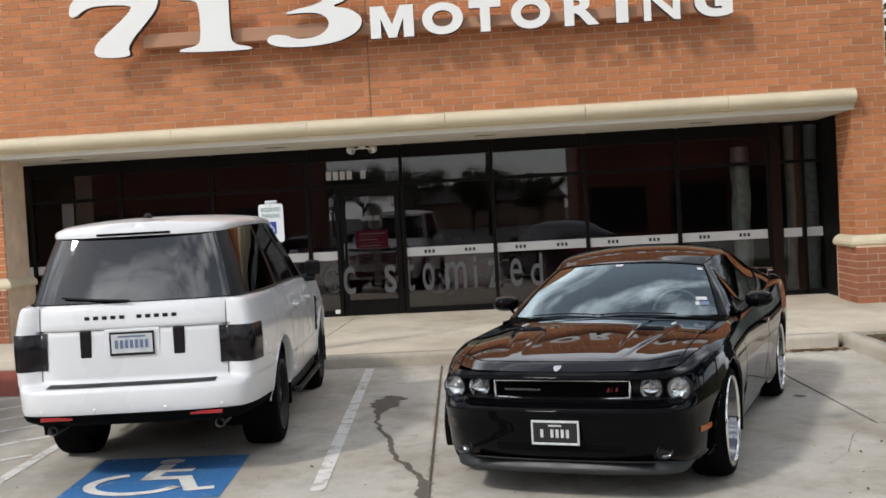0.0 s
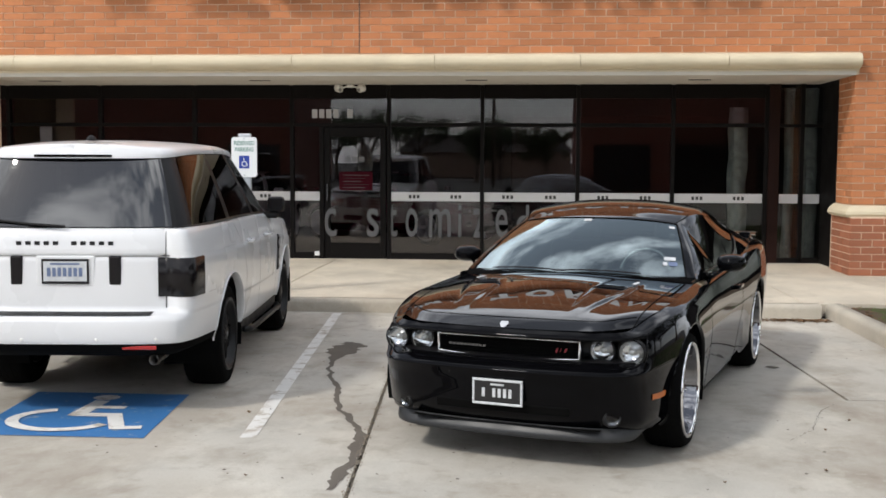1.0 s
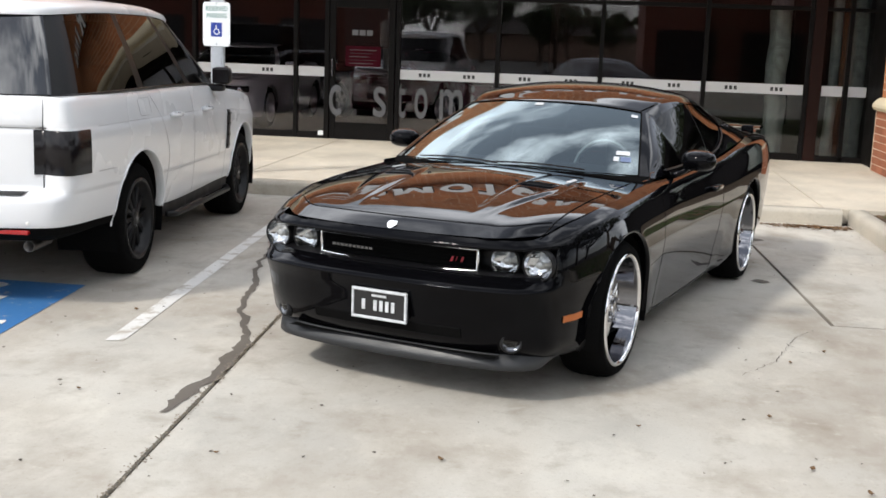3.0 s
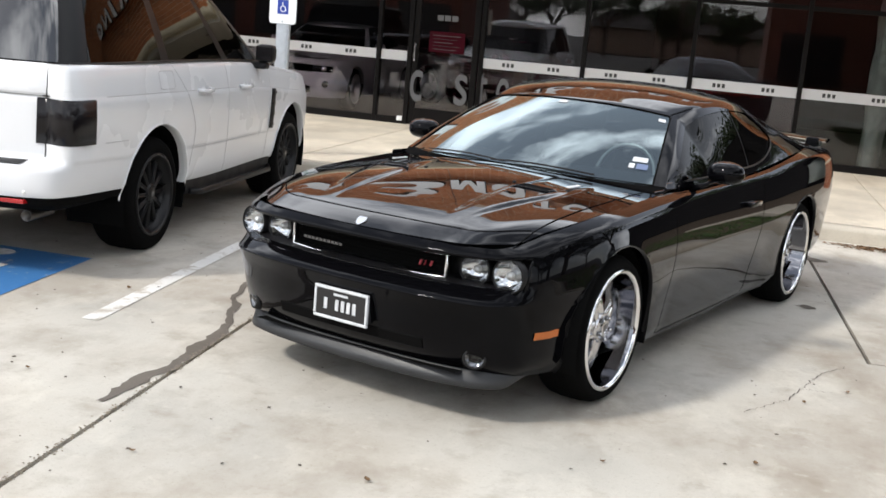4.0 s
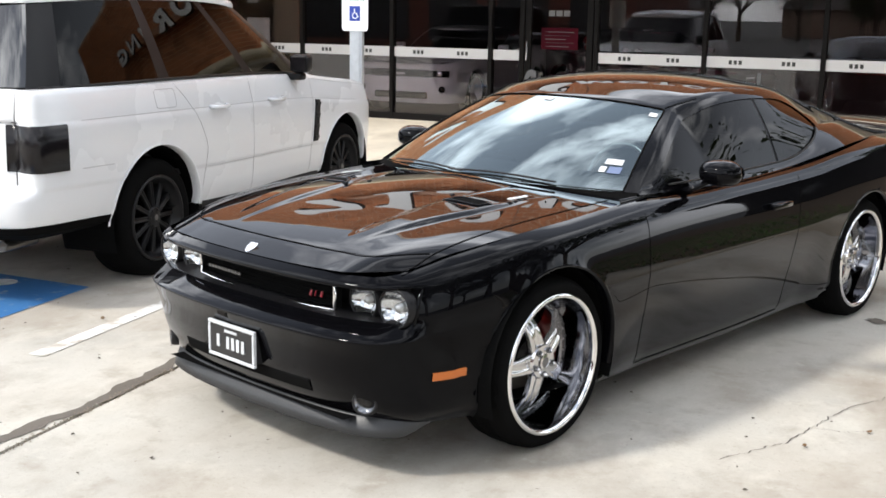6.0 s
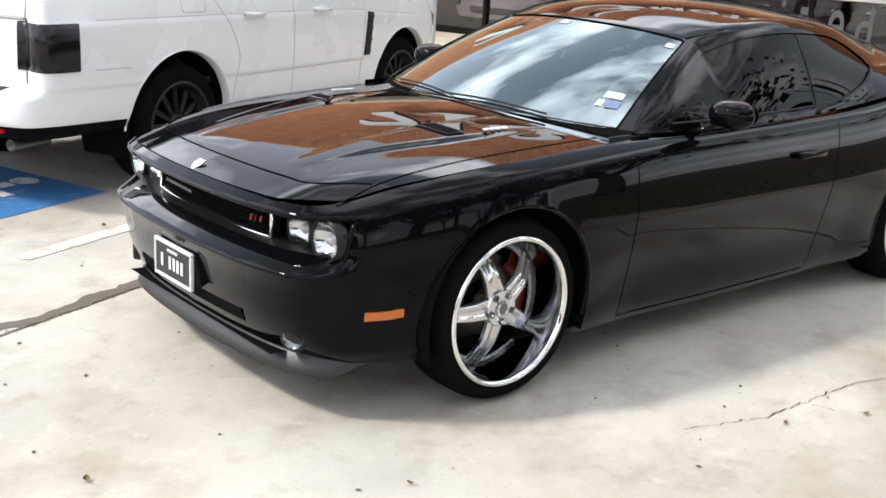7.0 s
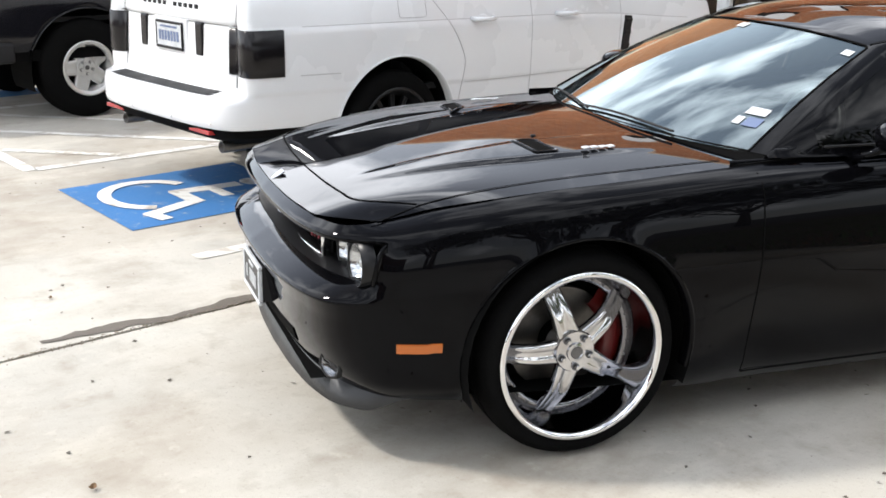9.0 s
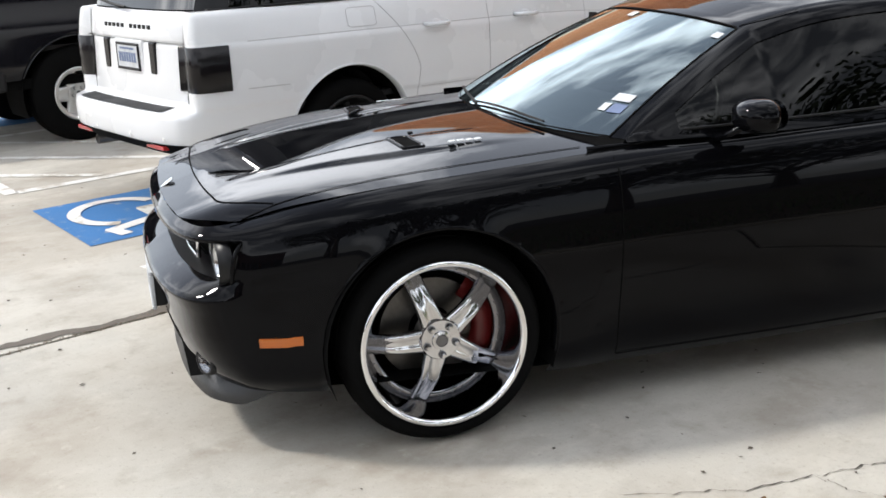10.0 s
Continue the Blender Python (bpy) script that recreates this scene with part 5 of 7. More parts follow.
# ---- the white luxury off-roader ----
def white_suv(m):
    car = thing("white_suv", m, "clean white luxury off-roader with dark glass, smoked lamps and black wheels", "car")
    half = [(0, -1.235), (0.42, -1.23), (0.70, -1.185), (0.835, -1.08), (0.89, -0.87), (0.915, -0.5), (0.93, 0.1), (0.94, 0.8), (0.94, 1.5), (0.935, 2.2), (0.93, 2.75), (0.905, 3.15), (0.84, 3.45), (0.64, 3.63), (0.32, 3.69), (0, 3.70)]
    top = spline([(-1.2, 1.265), (-0.5, 1.27), (0.6, 1.268), (1.6, 1.25), (2.1, 1.225), (2.6, 1.175), (3.1, 1.13), (3.45, 1.08), (3.7, 1.02)])
    bottom = spline([(-1.2, 0.455), (-0.8, 0.45), (0, 0.42), (0.6, 0.40), (2.4, 0.40), (3.0, 0.38), (3.7, 0.40)])
    zs = [0, 0.04, 0.10, 0.17, 0.24, 0.285, 0.30, 0.315, 0.335, 0.36, 0.42, 0.48, 0.54, 0.60, 0.66, 0.72, 0.755, 0.77, 0.785, 0.80, 0.84, 0.90, 0.96, 0.985, 1.0]
    side = linear([(0, 0.05), (0.10, 0.022), (0.24, 0.012), (0.30, 0.010), (0.315, 0.004), (0.48, 0.0), (0.72, 0.0), (0.755, 0.003), (0.77, 0.010), (0.785, 0.012), (0.84, 0.020), (0.96, 0.045), (0.985, 0.056), (1.0, 0.075)])
    nose = linear([(0, 0.045), (0.04, 0.015), (0.10, 0.0), (0.24, 0.0), (0.285, 0.012), (0.30, 0.075), (0.315, 0.140), (0.335, 0.158), (0.48, 0.162), (0.755, 0.174), (0.77, 0.182), (0.785, 0.168), (0.80, 0.164), (0.96, 0.182), (1.0, 0.205)])
    tail = linear([(0, 0.09), (0.10, 0.03), (0.30, 0.0), (0.48, 0.01), (0.66, 0.03), (0.80, 0.06), (0.96, 0.11), (1.0, 0.17)])
    shell = Shell(half, zs, bottom, top, side, nose, tail, 0.035)
    hub, R, wheels = 0.395, 0.478, (0.0, 2.80)
    part("body", shell.mesh(wheels, R, hub), WHITE_PAINT, car, "white painted body", smooth=True)
    rows = []
    for y in np.linspace(-1.05, 3.55, 20):
        w = shell.edge(min(max(y, -0.85), 3.2), 0.0).x * (0.8 if y < -0.95 or y > 3.3 else 0.98)
        rows.append([(-w, y, bottom(y) + 0.012), (w, y, bottom(y) + 0.012)])
    part("underbody", grid(rows), WELL, car)
    sx = lambda y, z: shell.edge(y, min(max(shell.row_at(y, z), 0), 1)).x
    flip = lambda b, s: (bmesh.ops.transform(b, matrix=Matrix.Diagonal((s, 1, 1, 1)), verts=b.verts[:]), b)[1]
    for s in (1, -1):
        for wy in wheels:
            part("arch_lip", flip(lip(wy, hub, R, sx, 0.012, a0=2, a1=178), s), WHITE_PAINT, car, smooth=True)
            part("wheel_well", flip(well(wy, hub, R - 0.004, 0.50, 0.90), s), WELL, car)
            star_wheel("wheel", car, (s * 0.90, wy, hub - 0.005), s, 0.39, 0.275, 0.31, 12, SATIN, SATIN, caliper=False, thin=True, deep=0.05, arm=0.020)
        # black sill with a step bar
        rows = [[(s * (shell.edge(y, 0.0).x + d), y, z) for y in np.linspace(0.52, 2.30, 12)] for d, z in ((0.01, 0.47), (0.005, 0.40), (0.0, 0.33), (-0.05, 0.30), (-0.2, 0.30))]
        part("sill", grid(rows), TRIM, car, "black sill")
        part("step_bar", tube([(s * 0.90, 0.58, 0.335), (s * 0.945, 0.68, 0.325), (s * 0.945, 2.15, 0.325), (s * 0.90, 2.25, 0.335)], 0.022, 8), SATIN, car, smooth=True)
        # smoked tail lamps round the corner
        k0 = min(range(len(shell.pts)), key=lambda k: abs(shell.pts[k][0] - 0.665) + (9 if shell.pts[k][1] > 0 else 0))
        k1 = shell.station(-0.85)
        rows = [[shell.point(k, r, o) for k in range(k0, k1 + 1)] for r, o in ((0.432, 0.0), (0.435, 0.008), (0.62, 0.009), (0.755, 0.008), (0.762, 0.0))]
        b = flip(grid(rows), s)
        part("tail_lamp", b, SMOKED, car, "smoked black tail lamp", smooth=True)
        # doors and panel seams, grips, fuel flap
        def seam(pts, w=0.008):
            part("panel_seam", ribbon([(s * p.x, p.y, p.z) for p in pts], [(s, 0, 0)] * len(pts), w), SEAM, car)
        seam([shell.edge(0.50 + 0.05 * f, 0.15 + 0.30 * f, 0.0015) for f in np.linspace(0, 1, 8)] + [shell.edge(0.55 - 0.30 * f**1.5 - 0.02 * f, 0.45 + 0.53 * f, 0.0015) for f in np.linspace(0.02, 1, 12)], 0.006)
        seam([shell.edge(1.17, r, 0.0015) for r in np.linspace(0.03, 0.98, 18)], 0.006)
        seam([shell.edge(2.10 + 0.05 * r, r, 0.0015) for r in np.linspace(0.03, 0.98, 18)], 0.006)
        seam([shell.edge(y, 0.775, 0.001) for y in np.linspace(-0.72, 3.0, 40)], 0.005)
        seam([shell.edge(y, 0.305, 0.001) for y in np.linspace(0.55, 2.15, 20)], 0.005)
        seam([shell.edge(y, 0.435, 0.001) for y in np.linspace(-0.74, -0.46, 8)], 0.006)
        seam([shell.edge(y, 0.965 + 0.0 * y, 0.001) for y in np.linspace(2.2, 3.3, 16)], 0.006)
        for hy in (0.70, 1.52):
            e = shell.edge(hy, 0.775)
            hd = part("door_handle", tube([(s * (e.x - 0.005), hy - 0.10, 1.07), (s * (e.x + 0.035), hy - 0.085, 1.068), (s * (e.x + 0.042), hy, 1.066), (s * (e.x + 0.035), hy + 0.085, 1.068), (s * (e.x - 0.005), hy + 0.10, 1.07)], 0.015, 8), WHITE_PAINT, car, "white door handle", smooth=True)
            part("handle_cup", lathe([(0.0, 0.045), (0.006, 0.038), (0.004, 0.0)], 20, m=Matrix.Translation((s * e.x, hy, 1.065)) @ Matrix.Diagonal((s, 1.2, 0.75, 1))), WHITE_PAINT, hd, smooth=True)
        # side vent behind the front wheel
        rows = [[shell.edge(y + 0.10 * (r - 0.5), r, o) for y, o in ((2.155, 0.001), (2.16, 0.010), (2.235, 0.010), (2.24, 0.001))] for r in np.linspace(0.34, 0.76, 12)]
        v = part("side_vent", flip(grid(rows), s), TRIM, car, "black side vent")
        for r in np.linspace(0.38, 0.72, 4):
            e = shell.edge(2.20 + 0.10 * (r - 0.5), r, 0.012)
            part("vent_bar", box(-0.006, 0.006, -0.035, 0.035, -0.012, 0.012, 0.003, m=Matrix.Translation((s * e.x, e.y, e.z))), SATIN, v)
        mr = Matrix.Translation((s * 0.975, 1.86, 1.325))
        b = box(-0.078, 0.078, -0.055, 0.065, -0.072, 0.072, 0.035, m=mr)
        mirror = part("door_mirror", b, SATIN, car, "black door mirror on a black foot", smooth=True)
        part("mirror_foot", box(-0.08, 0.08, -0.045, 0.06, -0.13, -0.075, 0.02, m=mr @ Matrix.Translation((-s * 0.06, 0, 0))), TRIM, mirror, smooth=True)
        part("mirror_glass", box(-0.068, 0.068, -0.060, -0.045, -0.062, 0.062, 0.010, m=mr), SMOKED, mirror)
    pts = [shell.edge(0.22 * a, 0.80 + 0.14 * c, 0.0015) for a, c in ((0, 0.1), (0, 0.9), (0.1, 1), (0.9, 1), (1, 0.9), (1, 0.1), (0.9, 0), (0.1, 0), (0, 0.1))]
    part("fuel_flap", ribbon(pts, [(1, 0, 0)] * len(pts), 0.005), SEAM, car)
    # rear: bumper step, slots, plate, lettering bars, reflectors, exhausts, sensors
    rear_y = lambda x, r: float(np.interp(abs(x), [shell.point(k, r).x for k in range(40)], [shell.point(k, r).y for k in range(40)]))
    part("bumper_step", grid([[(x, rear_y(x, 0.26) + d, z) for x in np.linspace(-0.60, 0.60, 21)] for d, z in ((0.020, 0.696), (0.125, 0.7085))]), TRIM, car, "grey rubber bumper step")
    for s in (1, -1):
        b = box(s * 0.335 - 0.042, s * 0.335 + 0.042, rear_y(0.33, 0.6) - 0.008, rear_y(0.33, 0.6) + 0.05, 0.885, 1.085, 0.012)
        part("gate_slot", b, SMOKED, car)
        part("rear_reflector", box(s * 0.53 - 0.115, s * 0.53 + 0.115, rear_y(0.53, 0.02) - 0.022, rear_y(0.53, 0.02) + 0.03, 0.466, 0.492, 0.004), RED_LENS, car, "red reflector strip")
        ex = part("exhaust_pipe", lathe([(-0.15, 0.035), (0.12, 0.035), (0.122, 0.031), (0.0, 0.03), (0.0, 0.0)], 20, axis="y", m=Matrix.Translation((s * 0.60, -0.985, 0.378)) @ pose(0, 0, 0, 0, 0, 180)), DISC, car, "dull steel exhaust tip", smooth=True)
        for x in (0.25, 0.64):
            part("parking_sensor", lathe([(0.0, 0.012), (-0.004, 0.010), (-0.005, 0.0)], 12, axis="y", m=Matrix.Translation((s * x, rear_y(x, 0.10) + 0.001, 0.535))), LETTER, car, smooth=True)
    for s in (1, -1):
        ks = [k for k in range(len(shell.pts)) if shell.pts[k][1] < -0.46]
        rows = []
        for r, o, z in ((0.060, 0.0, None), (0.055, 0.006, None), (0.0, 0.006, None), (0.0, -0.03, 0.435), (0.0, -0.10, 0.405), (0.0, -0.35, 0.39)):
            row = []
            for k in ks:
                p = shell.point(k, r, o)
                row.append((s * p.x, p.y, z or p.z))
            rows.append(row)
        part("rear_valance", grid(rows), WELL, car, "black lower valance", smooth=False)
    gate_seam = [(x, rear_y(x, 0.772) - 0.002, 1.084) for x in np.linspace(-0.70, 0.70, 25)]
    part("gate_seam", ribbon(gate_seam, [(0, -1, 0)] * 25, 0.008), CABIN, car)
    for s in (1, -1):
        pts = [(s * (0.672 + 0.0 * r), rear_y(0.672, r) - 0.002, bottom(-1.1) + (top(-1.1) - bottom(-1.1)) * r) for r in np.linspace(0.335, 0.98, 12)]
        part("gate_seam", ribbon(pts, [(0, -1, 0)] * 12, 0.007), CABIN, car)
    for k in range(11):
        if k != 5:
            x = -0.335 + 0.0625 * k
            part("gate_letter", box(x, x + 0.036, rear_y(x, 0.88) - 0.006, rear_y(x, 0.88) + 0.004, 1.157, 1.183, 0.003), TRIM, car)
    py = rear_y(0.0, 0.6)
    plate = part("number_plate", box(-0.152, 0.152, py - 0.014, py - 0.006, 0.905, 1.055, 0.004), PLATE_WHITE, car, "white and blue number plate in a chrome frame")
    part("plate_recess", box(-0.20, 0.20, py - 0.004, py + 0.03, 0.87, 1.085, 0.01), WHITE_PAINT, plate)
    for a, c, z0, z1 in ((-0.160, 0.160, 1.048, 1.064), (-0.160, 0.160, 0.894, 0.912), (-0.160, -0.148, 0.913, 1.047), (0.148, 0.160, 0.913, 1.047)):
        part("plate_frame", box(a, c, py - 0.017, py - 0.004, z0, z1, 0.003), SATIN, plate)
    for k in range(7):
        part("plate_bar", box(-0.122 + 0.036 * k, -0.098 + 0.036 * k, py - 0.0165, py - 0.0145, 0.945, 1.005), PLATE_BLUE, plate)
    part("plate_bar", box(-0.10, 0.10, py - 0.0165, py - 0.0145, 1.024, 1.036), PLATE_BLUE, plate)

    # hood
    cowl, hood_rows = 2.28, []
    for s in np.linspace(0, 1, 26):
        yc = cowl + (3.44 - cowl) * s
        e = shell.edge(yc, 1.0)
        hood_rows.append([(t * e.x, yc + s**3 * 0.13 * (1 - t * t) + (1 - s) * 0.12 * (1 - t * t), top(yc) - s**3 * 0.03 * (1 - t * t) + 0.035 * (1 - abs(t) ** 3) * (1 - 0.4 * s)) for t in np.linspace(-1, 1, 31)])
    part("hood", grid(hood_rows), WHITE_PAINT, car, smooth=True)
    # front: grille and lamps, seen in the shop glass
    part("grille", box(-0.42, 0.42, 3.60, 3.68, 0.72, 0.96, 0.02), TRIM, car)
    for z in (0.77, 0.84, 0.91):
        part("grille_bar", box(-0.40, 0.40, 3.675, 3.69, z - 0.012, z + 0.012, 0.004), ALLOY, car)
    for s in (1, -1):
        part("headlight", box(-0.17, 0.17, -0.05, 0.05, -0.10, 0.10, 0.03, m=pose(s * 0.64, 3.56, 0.86, 0, 0, -s * 24)), CHROME, car, smooth=True)
        part("fog_lamp", lathe([(0.0, 0.05), (0.02, 0.045), (0.025, 0.0)], 20, axis="y", m=Matrix.Translation((s * 0.66, 3.59, 0.52))), CHROME, car, smooth=True)
    part("lower_intake", box(-0.48, 0.48, 3.62, 3.70, 0.46, 0.58, 0.02), TRIM, car)

    # greenhouse
    belt = [(0, -1.035), (0.36, -1.03), (0.62, -0.99), (0.745, -0.90), (0.81, -0.70), (0.855, -0.2), (0.865, 0.4), (0.865, 1.0), (0.86, 1.5), (0.85, 1.92), (0.77, 2.24), (0.45, 2.40), (0, 2.44)]
    roof = [(0, -0.83), (0.32, -0.825), (0.52, -0.79), (0.60, -0.72), (0.645, -0.55), (0.675, -0.15), (0.685, 0.25), (0.685, 0.65), (0.68, 0.95), (0.665, 1.20), (0.60, 1.42), (0.35, 1.52), (0, 1.54)]
    zbelt = spline([(-1.1, 1.262), (0.5, 1.268), (1.6, 1.25), (2.1, 1.232), (2.5, 1.225)])
    zroof = spline([(-0.9, 1.755), (-0.3, 1.79), (0.3, 1.80), (0.9, 1.795), (1.55, 1.745)])
    at, us, last = cabin(belt, roof, zbelt, zroof, 0.03, bulge=0.008)
    rows = []
    for u in np.linspace(0, last, 61):
        e = at(u, 1.0)
        ex = at(u, 0.985, 1, 0.014)
        lift = smoothstep(0, 0.10, 1 - abs(2 * u / last - 1))
        back = -0.025 * (1 - smoothstep(0.5, 3.2, u))
        row = [(ex.x, ex.y + back, ex.z - 0.012), (ex.x + 0.004, ex.y + back, ex.z + 0.012), (ex.x - 0.012, ex.y + back + 0.01 * (u < 3), ex.z + 0.034)]
        row += [(e.x * g, e.y + back * (0.3 + 0.7 * abs(g)), e.z + 0.045 + 0.042 * lift * (1 - abs(g) ** 2.4)) for g in np.linspace(0.92, -0.92, 19)]
        row += [(-x, y, z) for x, y, z in row[2::-1]]
        rows.append(row)
    part("roof", grid(rows), WHITE_PAINT, car, "white roof with a rear spoiler lip", smooth=True)
    tail_edge = [rows[k][1] for k in range(14)]
    edge_y = lambda x: float(np.interp(abs(x), [p[0] for p in tail_edge], [p[1] for p in tail_edge]))
    part("high_brake_light", grid([[(x, edge_y(x) - 0.005, tail_edge[0][2] + z) for x in np.linspace(-0.27, 0.27, 15)] for z in (-0.016, 0.002)]), SMOKED, car, "dark high brake light")
    part("roof_aerial", lathe([(0, 0.04), (0.02, 0.035), (0.035, 0.015), (0.038, 0)], 16, axis="z", m=Matrix.Translation((0.05, -0.62, 1.872)) @ Matrix.Diagonal((0.8, 1.6, 1, 1))), TRIM, car, smooth=True)
    b = bmesh.new()
    for s in (1, -1):
        panel(at, 0, 2.55, 0.03, 0.97, 24, 12, s, 0.002, b)
    bmesh.ops.remove_doubles(b, verts=b.verts[:], dist=0.001)
    glass_r = part("rear_window", b, REAR_GLASS, car, "dark rear window mirroring clouds", smooth=True)
    b = bmesh.new()
    for s in (1, -1):
        panel(at, 9.9, 12, 0.03, 0.97, 20, 12, s, 0.002, b)
    part("windshield", b, TINT, car, smooth=True)
    for s in (1, -1):
        for u0, u1 in ((2.55, 3.75), (5.52, 5.72), (7.38, 7.62), (9.25, 9.9)):
            part("pillar", panel(at, u0, u1, 0.0, 1.0, 8, 12, s, 0.0), SATIN, car, "satin black pillar", smooth=True)
        for u0, u1 in ((3.75, 5.52), (5.72, 7.38), (7.62, 9.25)):
            part("side_window", panel(at, u0, u1, 0.02, 0.98, 16, 10, s, 0.001), TINT, car, "dark tinted side window", smooth=True)
        pts = [at(u, 0.012, s, 0.010) for u in np.linspace(3.0, 9.8, 40)]
        part("belt_moulding", tube(pts, 0.009, 6), SATIN, car, smooth=True)
        rows = []
        for u in np.linspace(0, 10.6, 70):
            q = at(u, 0.0)
            e = at(u, -0.02, 1, 0.05)
            k = min(range(len(shell.pts)), key=lambda kk: (shell.point(kk, 1.0).x - e.x) ** 2 + (shell.point(kk, 1.0).y - e.y) ** 2)
            p = shell.point(k, 1.0)
            rows.append([(s * p.x, p.y, p.z), (s * (p.x + q.x) / 2, (p.y + q.y) / 2, (p.z + q.z) / 2 + 0.006), (s * q.x, q.y, q.z)])
        part("belt_shelf", grid(rows), WHITE_PAINT, car, smooth=True)
    part("cabin_floor", box(-0.80, 0.80, -0.9, 2.2, 0.62, 0.66), CABIN, car)
    for sy in (0.35, 1.25):
        for x in (-0.38, 0.38):
            part("seat_back", box(-0.25, 0.25, -0.08, 0.08, 0.65, 1.40, 0.05, m=pose(x, sy, 0, -0, 0, 0)), CABIN, car, smooth=True)
            part("headrest", box(-0.13, 0.13, -0.05, 0.05, 1.42, 1.60, 0.04, m=pose(x, sy - 0.04, 0)), CABIN, car, smooth=True)
    part("rear_wiper", tube([(0.0, -1.06, 1.285), (-0.25, -1.045, 1.30), (-0.50, -1.02, 1.325)], 0.008, 6), TRIM, car)
    return car


suv = white_suv(pose(-2.725, 7.88, 0, 0, 0, 4.0))


# ---- the black pickup beyond the hatched bay ----
def black_pickup(m):
    car = thing("black_pickup", m, "black pickup truck with silver five-hole wheels parked beside the hatched bay", "truck")
    half = [(0, -1.10), (0.5, -1.10), (0.86, -1.085), (0.955, -1.00), (0.97, -0.6), (0.98, 0.2), (0.98, 1.2), (0.975, 2.4), (0.975, 2.6), (0.95, 3.15), (0.85, 3.45), (0.5, 3.58), (0, 3.6)]
    top = spline([(-1.2, 1.36), (1.0, 1.36), (1.6, 1.36), (2.6, 1.36), (3.4, 1.26), (4.0, 1.22), (4.7, 1.10)])
    bottom = lambda y: 0.58
    zs = list(np.linspace(0, 0.94, 16)) + [0.97, 0.99, 1.0]
    side = linear([(0, 0.05), (0.1, 0.02), (0.5, 0.0), (0.62, 0.012), (0.9, 0.02), (0.97, 0.035), (1.0, 0.07)])
    nose = linear([(0, 0.01), (0.9, 0.0), (0.97, 0.01), (1.0, 0.04)])
    shell = Shell(half, zs, bottom, top, side, nose, nose, 0.05)
    hub, R, wheels = 0.42, 0.50, (0.0, 2.72)
    part("body", shell.mesh(wheels, R, hub), TRUCK_PAINT, car, "black painted cab and bed", smooth=True)
    sx = lambda y, z: shell.edge(y, min(max(shell.row_at(y, z), 0), 1)).x
    for s in (1, -1):
        for wy in wheels:
            b = lip(wy, hub, R, sx, 0.02, a0=20, a1=160)
            bmesh.ops.transform(b, matrix=Matrix.Diagonal((s, 1, 1, 1)), verts=b.verts[:])
            part("arch_lip", b, TRUCK_PAINT, car, smooth=True)
            b = well(wy, hub, R - 0.004, 0.5, 0.95)
            bmesh.ops.transform(b, matrix=Matrix.Diagonal((s, 1, 1, 1)), verts=b.verts[:])
            part("wheel_well", b, WELL, car)
            hole_wheel("wheel", car, (s * 0.955, wy, 0.415), s)
        lamp = part("tail_lamp", box(s * 0.955 - 0.05, s * 0.955 + 0.022, -1.10, -0.985, 0.90, 1.26, 0.012), RED_LENS, car, "red and white tail lamp", smooth=True)
        part("reverse_lens", box(s * 0.955 - 0.053, s * 0.955 + 0.025, -1.104, -0.982, 1.035, 1.115, 0.008), PLATE_WHITE, lamp)
    part("underbody", box(-0.90, 0.90, -1.0, 3.4, 0.50, 0.585), WELL, car)
    part("bed_floor", box(-0.86, 0.86, -1.02, 1.1, 0.80, 0.84), TRIM, car)
    bumper = part("rear_bumper", box(-0.95, 0.95, -1.32, -1.11, 0.50, 0.70, 0.03), ALLOY, car, "silver step bumper with dark ends", smooth=True)
    for s in (1, -1):
        part("bumper_end", box(s * 0.955 - 0.06, s * 0.955 + 0.03, -1.335, -0.62, 0.50, 0.67, 0.03), TRIM, bumper, smooth=True)
    part("tailgate", box(-0.84, 0.84, -1.118, -1.09, 0.72, 1.35, 0.012), ALLOY, car, "grey tailgate")
    rows = [[(x, y + d * math.copysign(1, y - 2.0), z) for x, y in ((-0.85, 1.2), (0.85, 1.2), (0.85, 3.0), (-0.85, 3.0), (-0.85, 1.2))] for d, z in ((0, 1.35), (-0.12, 1.62), (-0.25, 1.86))]
    part("cab_glass", grid([[(x * (1 - 0.16 * (z - 1.35)), y, z) for x, y, z in row] for row in rows]), TINT, car)
    part("cab_roof", box(-0.76, 0.76, 1.42, 2.76, 1.85, 1.92, 0.03), TRUCK_PAINT, car, smooth=True)
    return car


def hole_wheel(name, parent, at, side):
    """A thick tyre on a silver wheel with five wide spokes."""
    w = star_wheel(name, parent, at, side, 0.415, 0.225, 0.27, 5, ALLOY, ALLOY, caliper=False, deep=0.07, arm=0.085)
    part("wheel_ring", lathe([(-0.012, 0.195), (-0.004, 0.198), (0.0, 0.222), (-0.008, 0.23)], 48), ALLOY, w, smooth=True)
    return w


pickup = black_pickup(pose(-6.36, 7.29, 0, 0, 0, 3.0))

# ---- painted marks on the ground ----
def strip(a, c, width, z=0.004):
    a, c = Vector((*a, 0)), Vector((*c, 0))
    side = (c - a).cross(Vector((0, 0, 1))).normalized() * width / 2
    n = max(2, int((c - a).length / 0.25))
    rows = []
    for k in range(n + 1):
        p = a.lerp(c, k / n)
        e = 0.006 * noise.noise((p.x * 9, p.y * 9, 1.0))
        rows.append([(p + side * (1 + e / width) + Vector((0, 0, z)))[:], (p - side * (1 - e / width) + Vector((0, 0, z)))[:]])
    return grid([[r[0], r[1]] for r in rows])


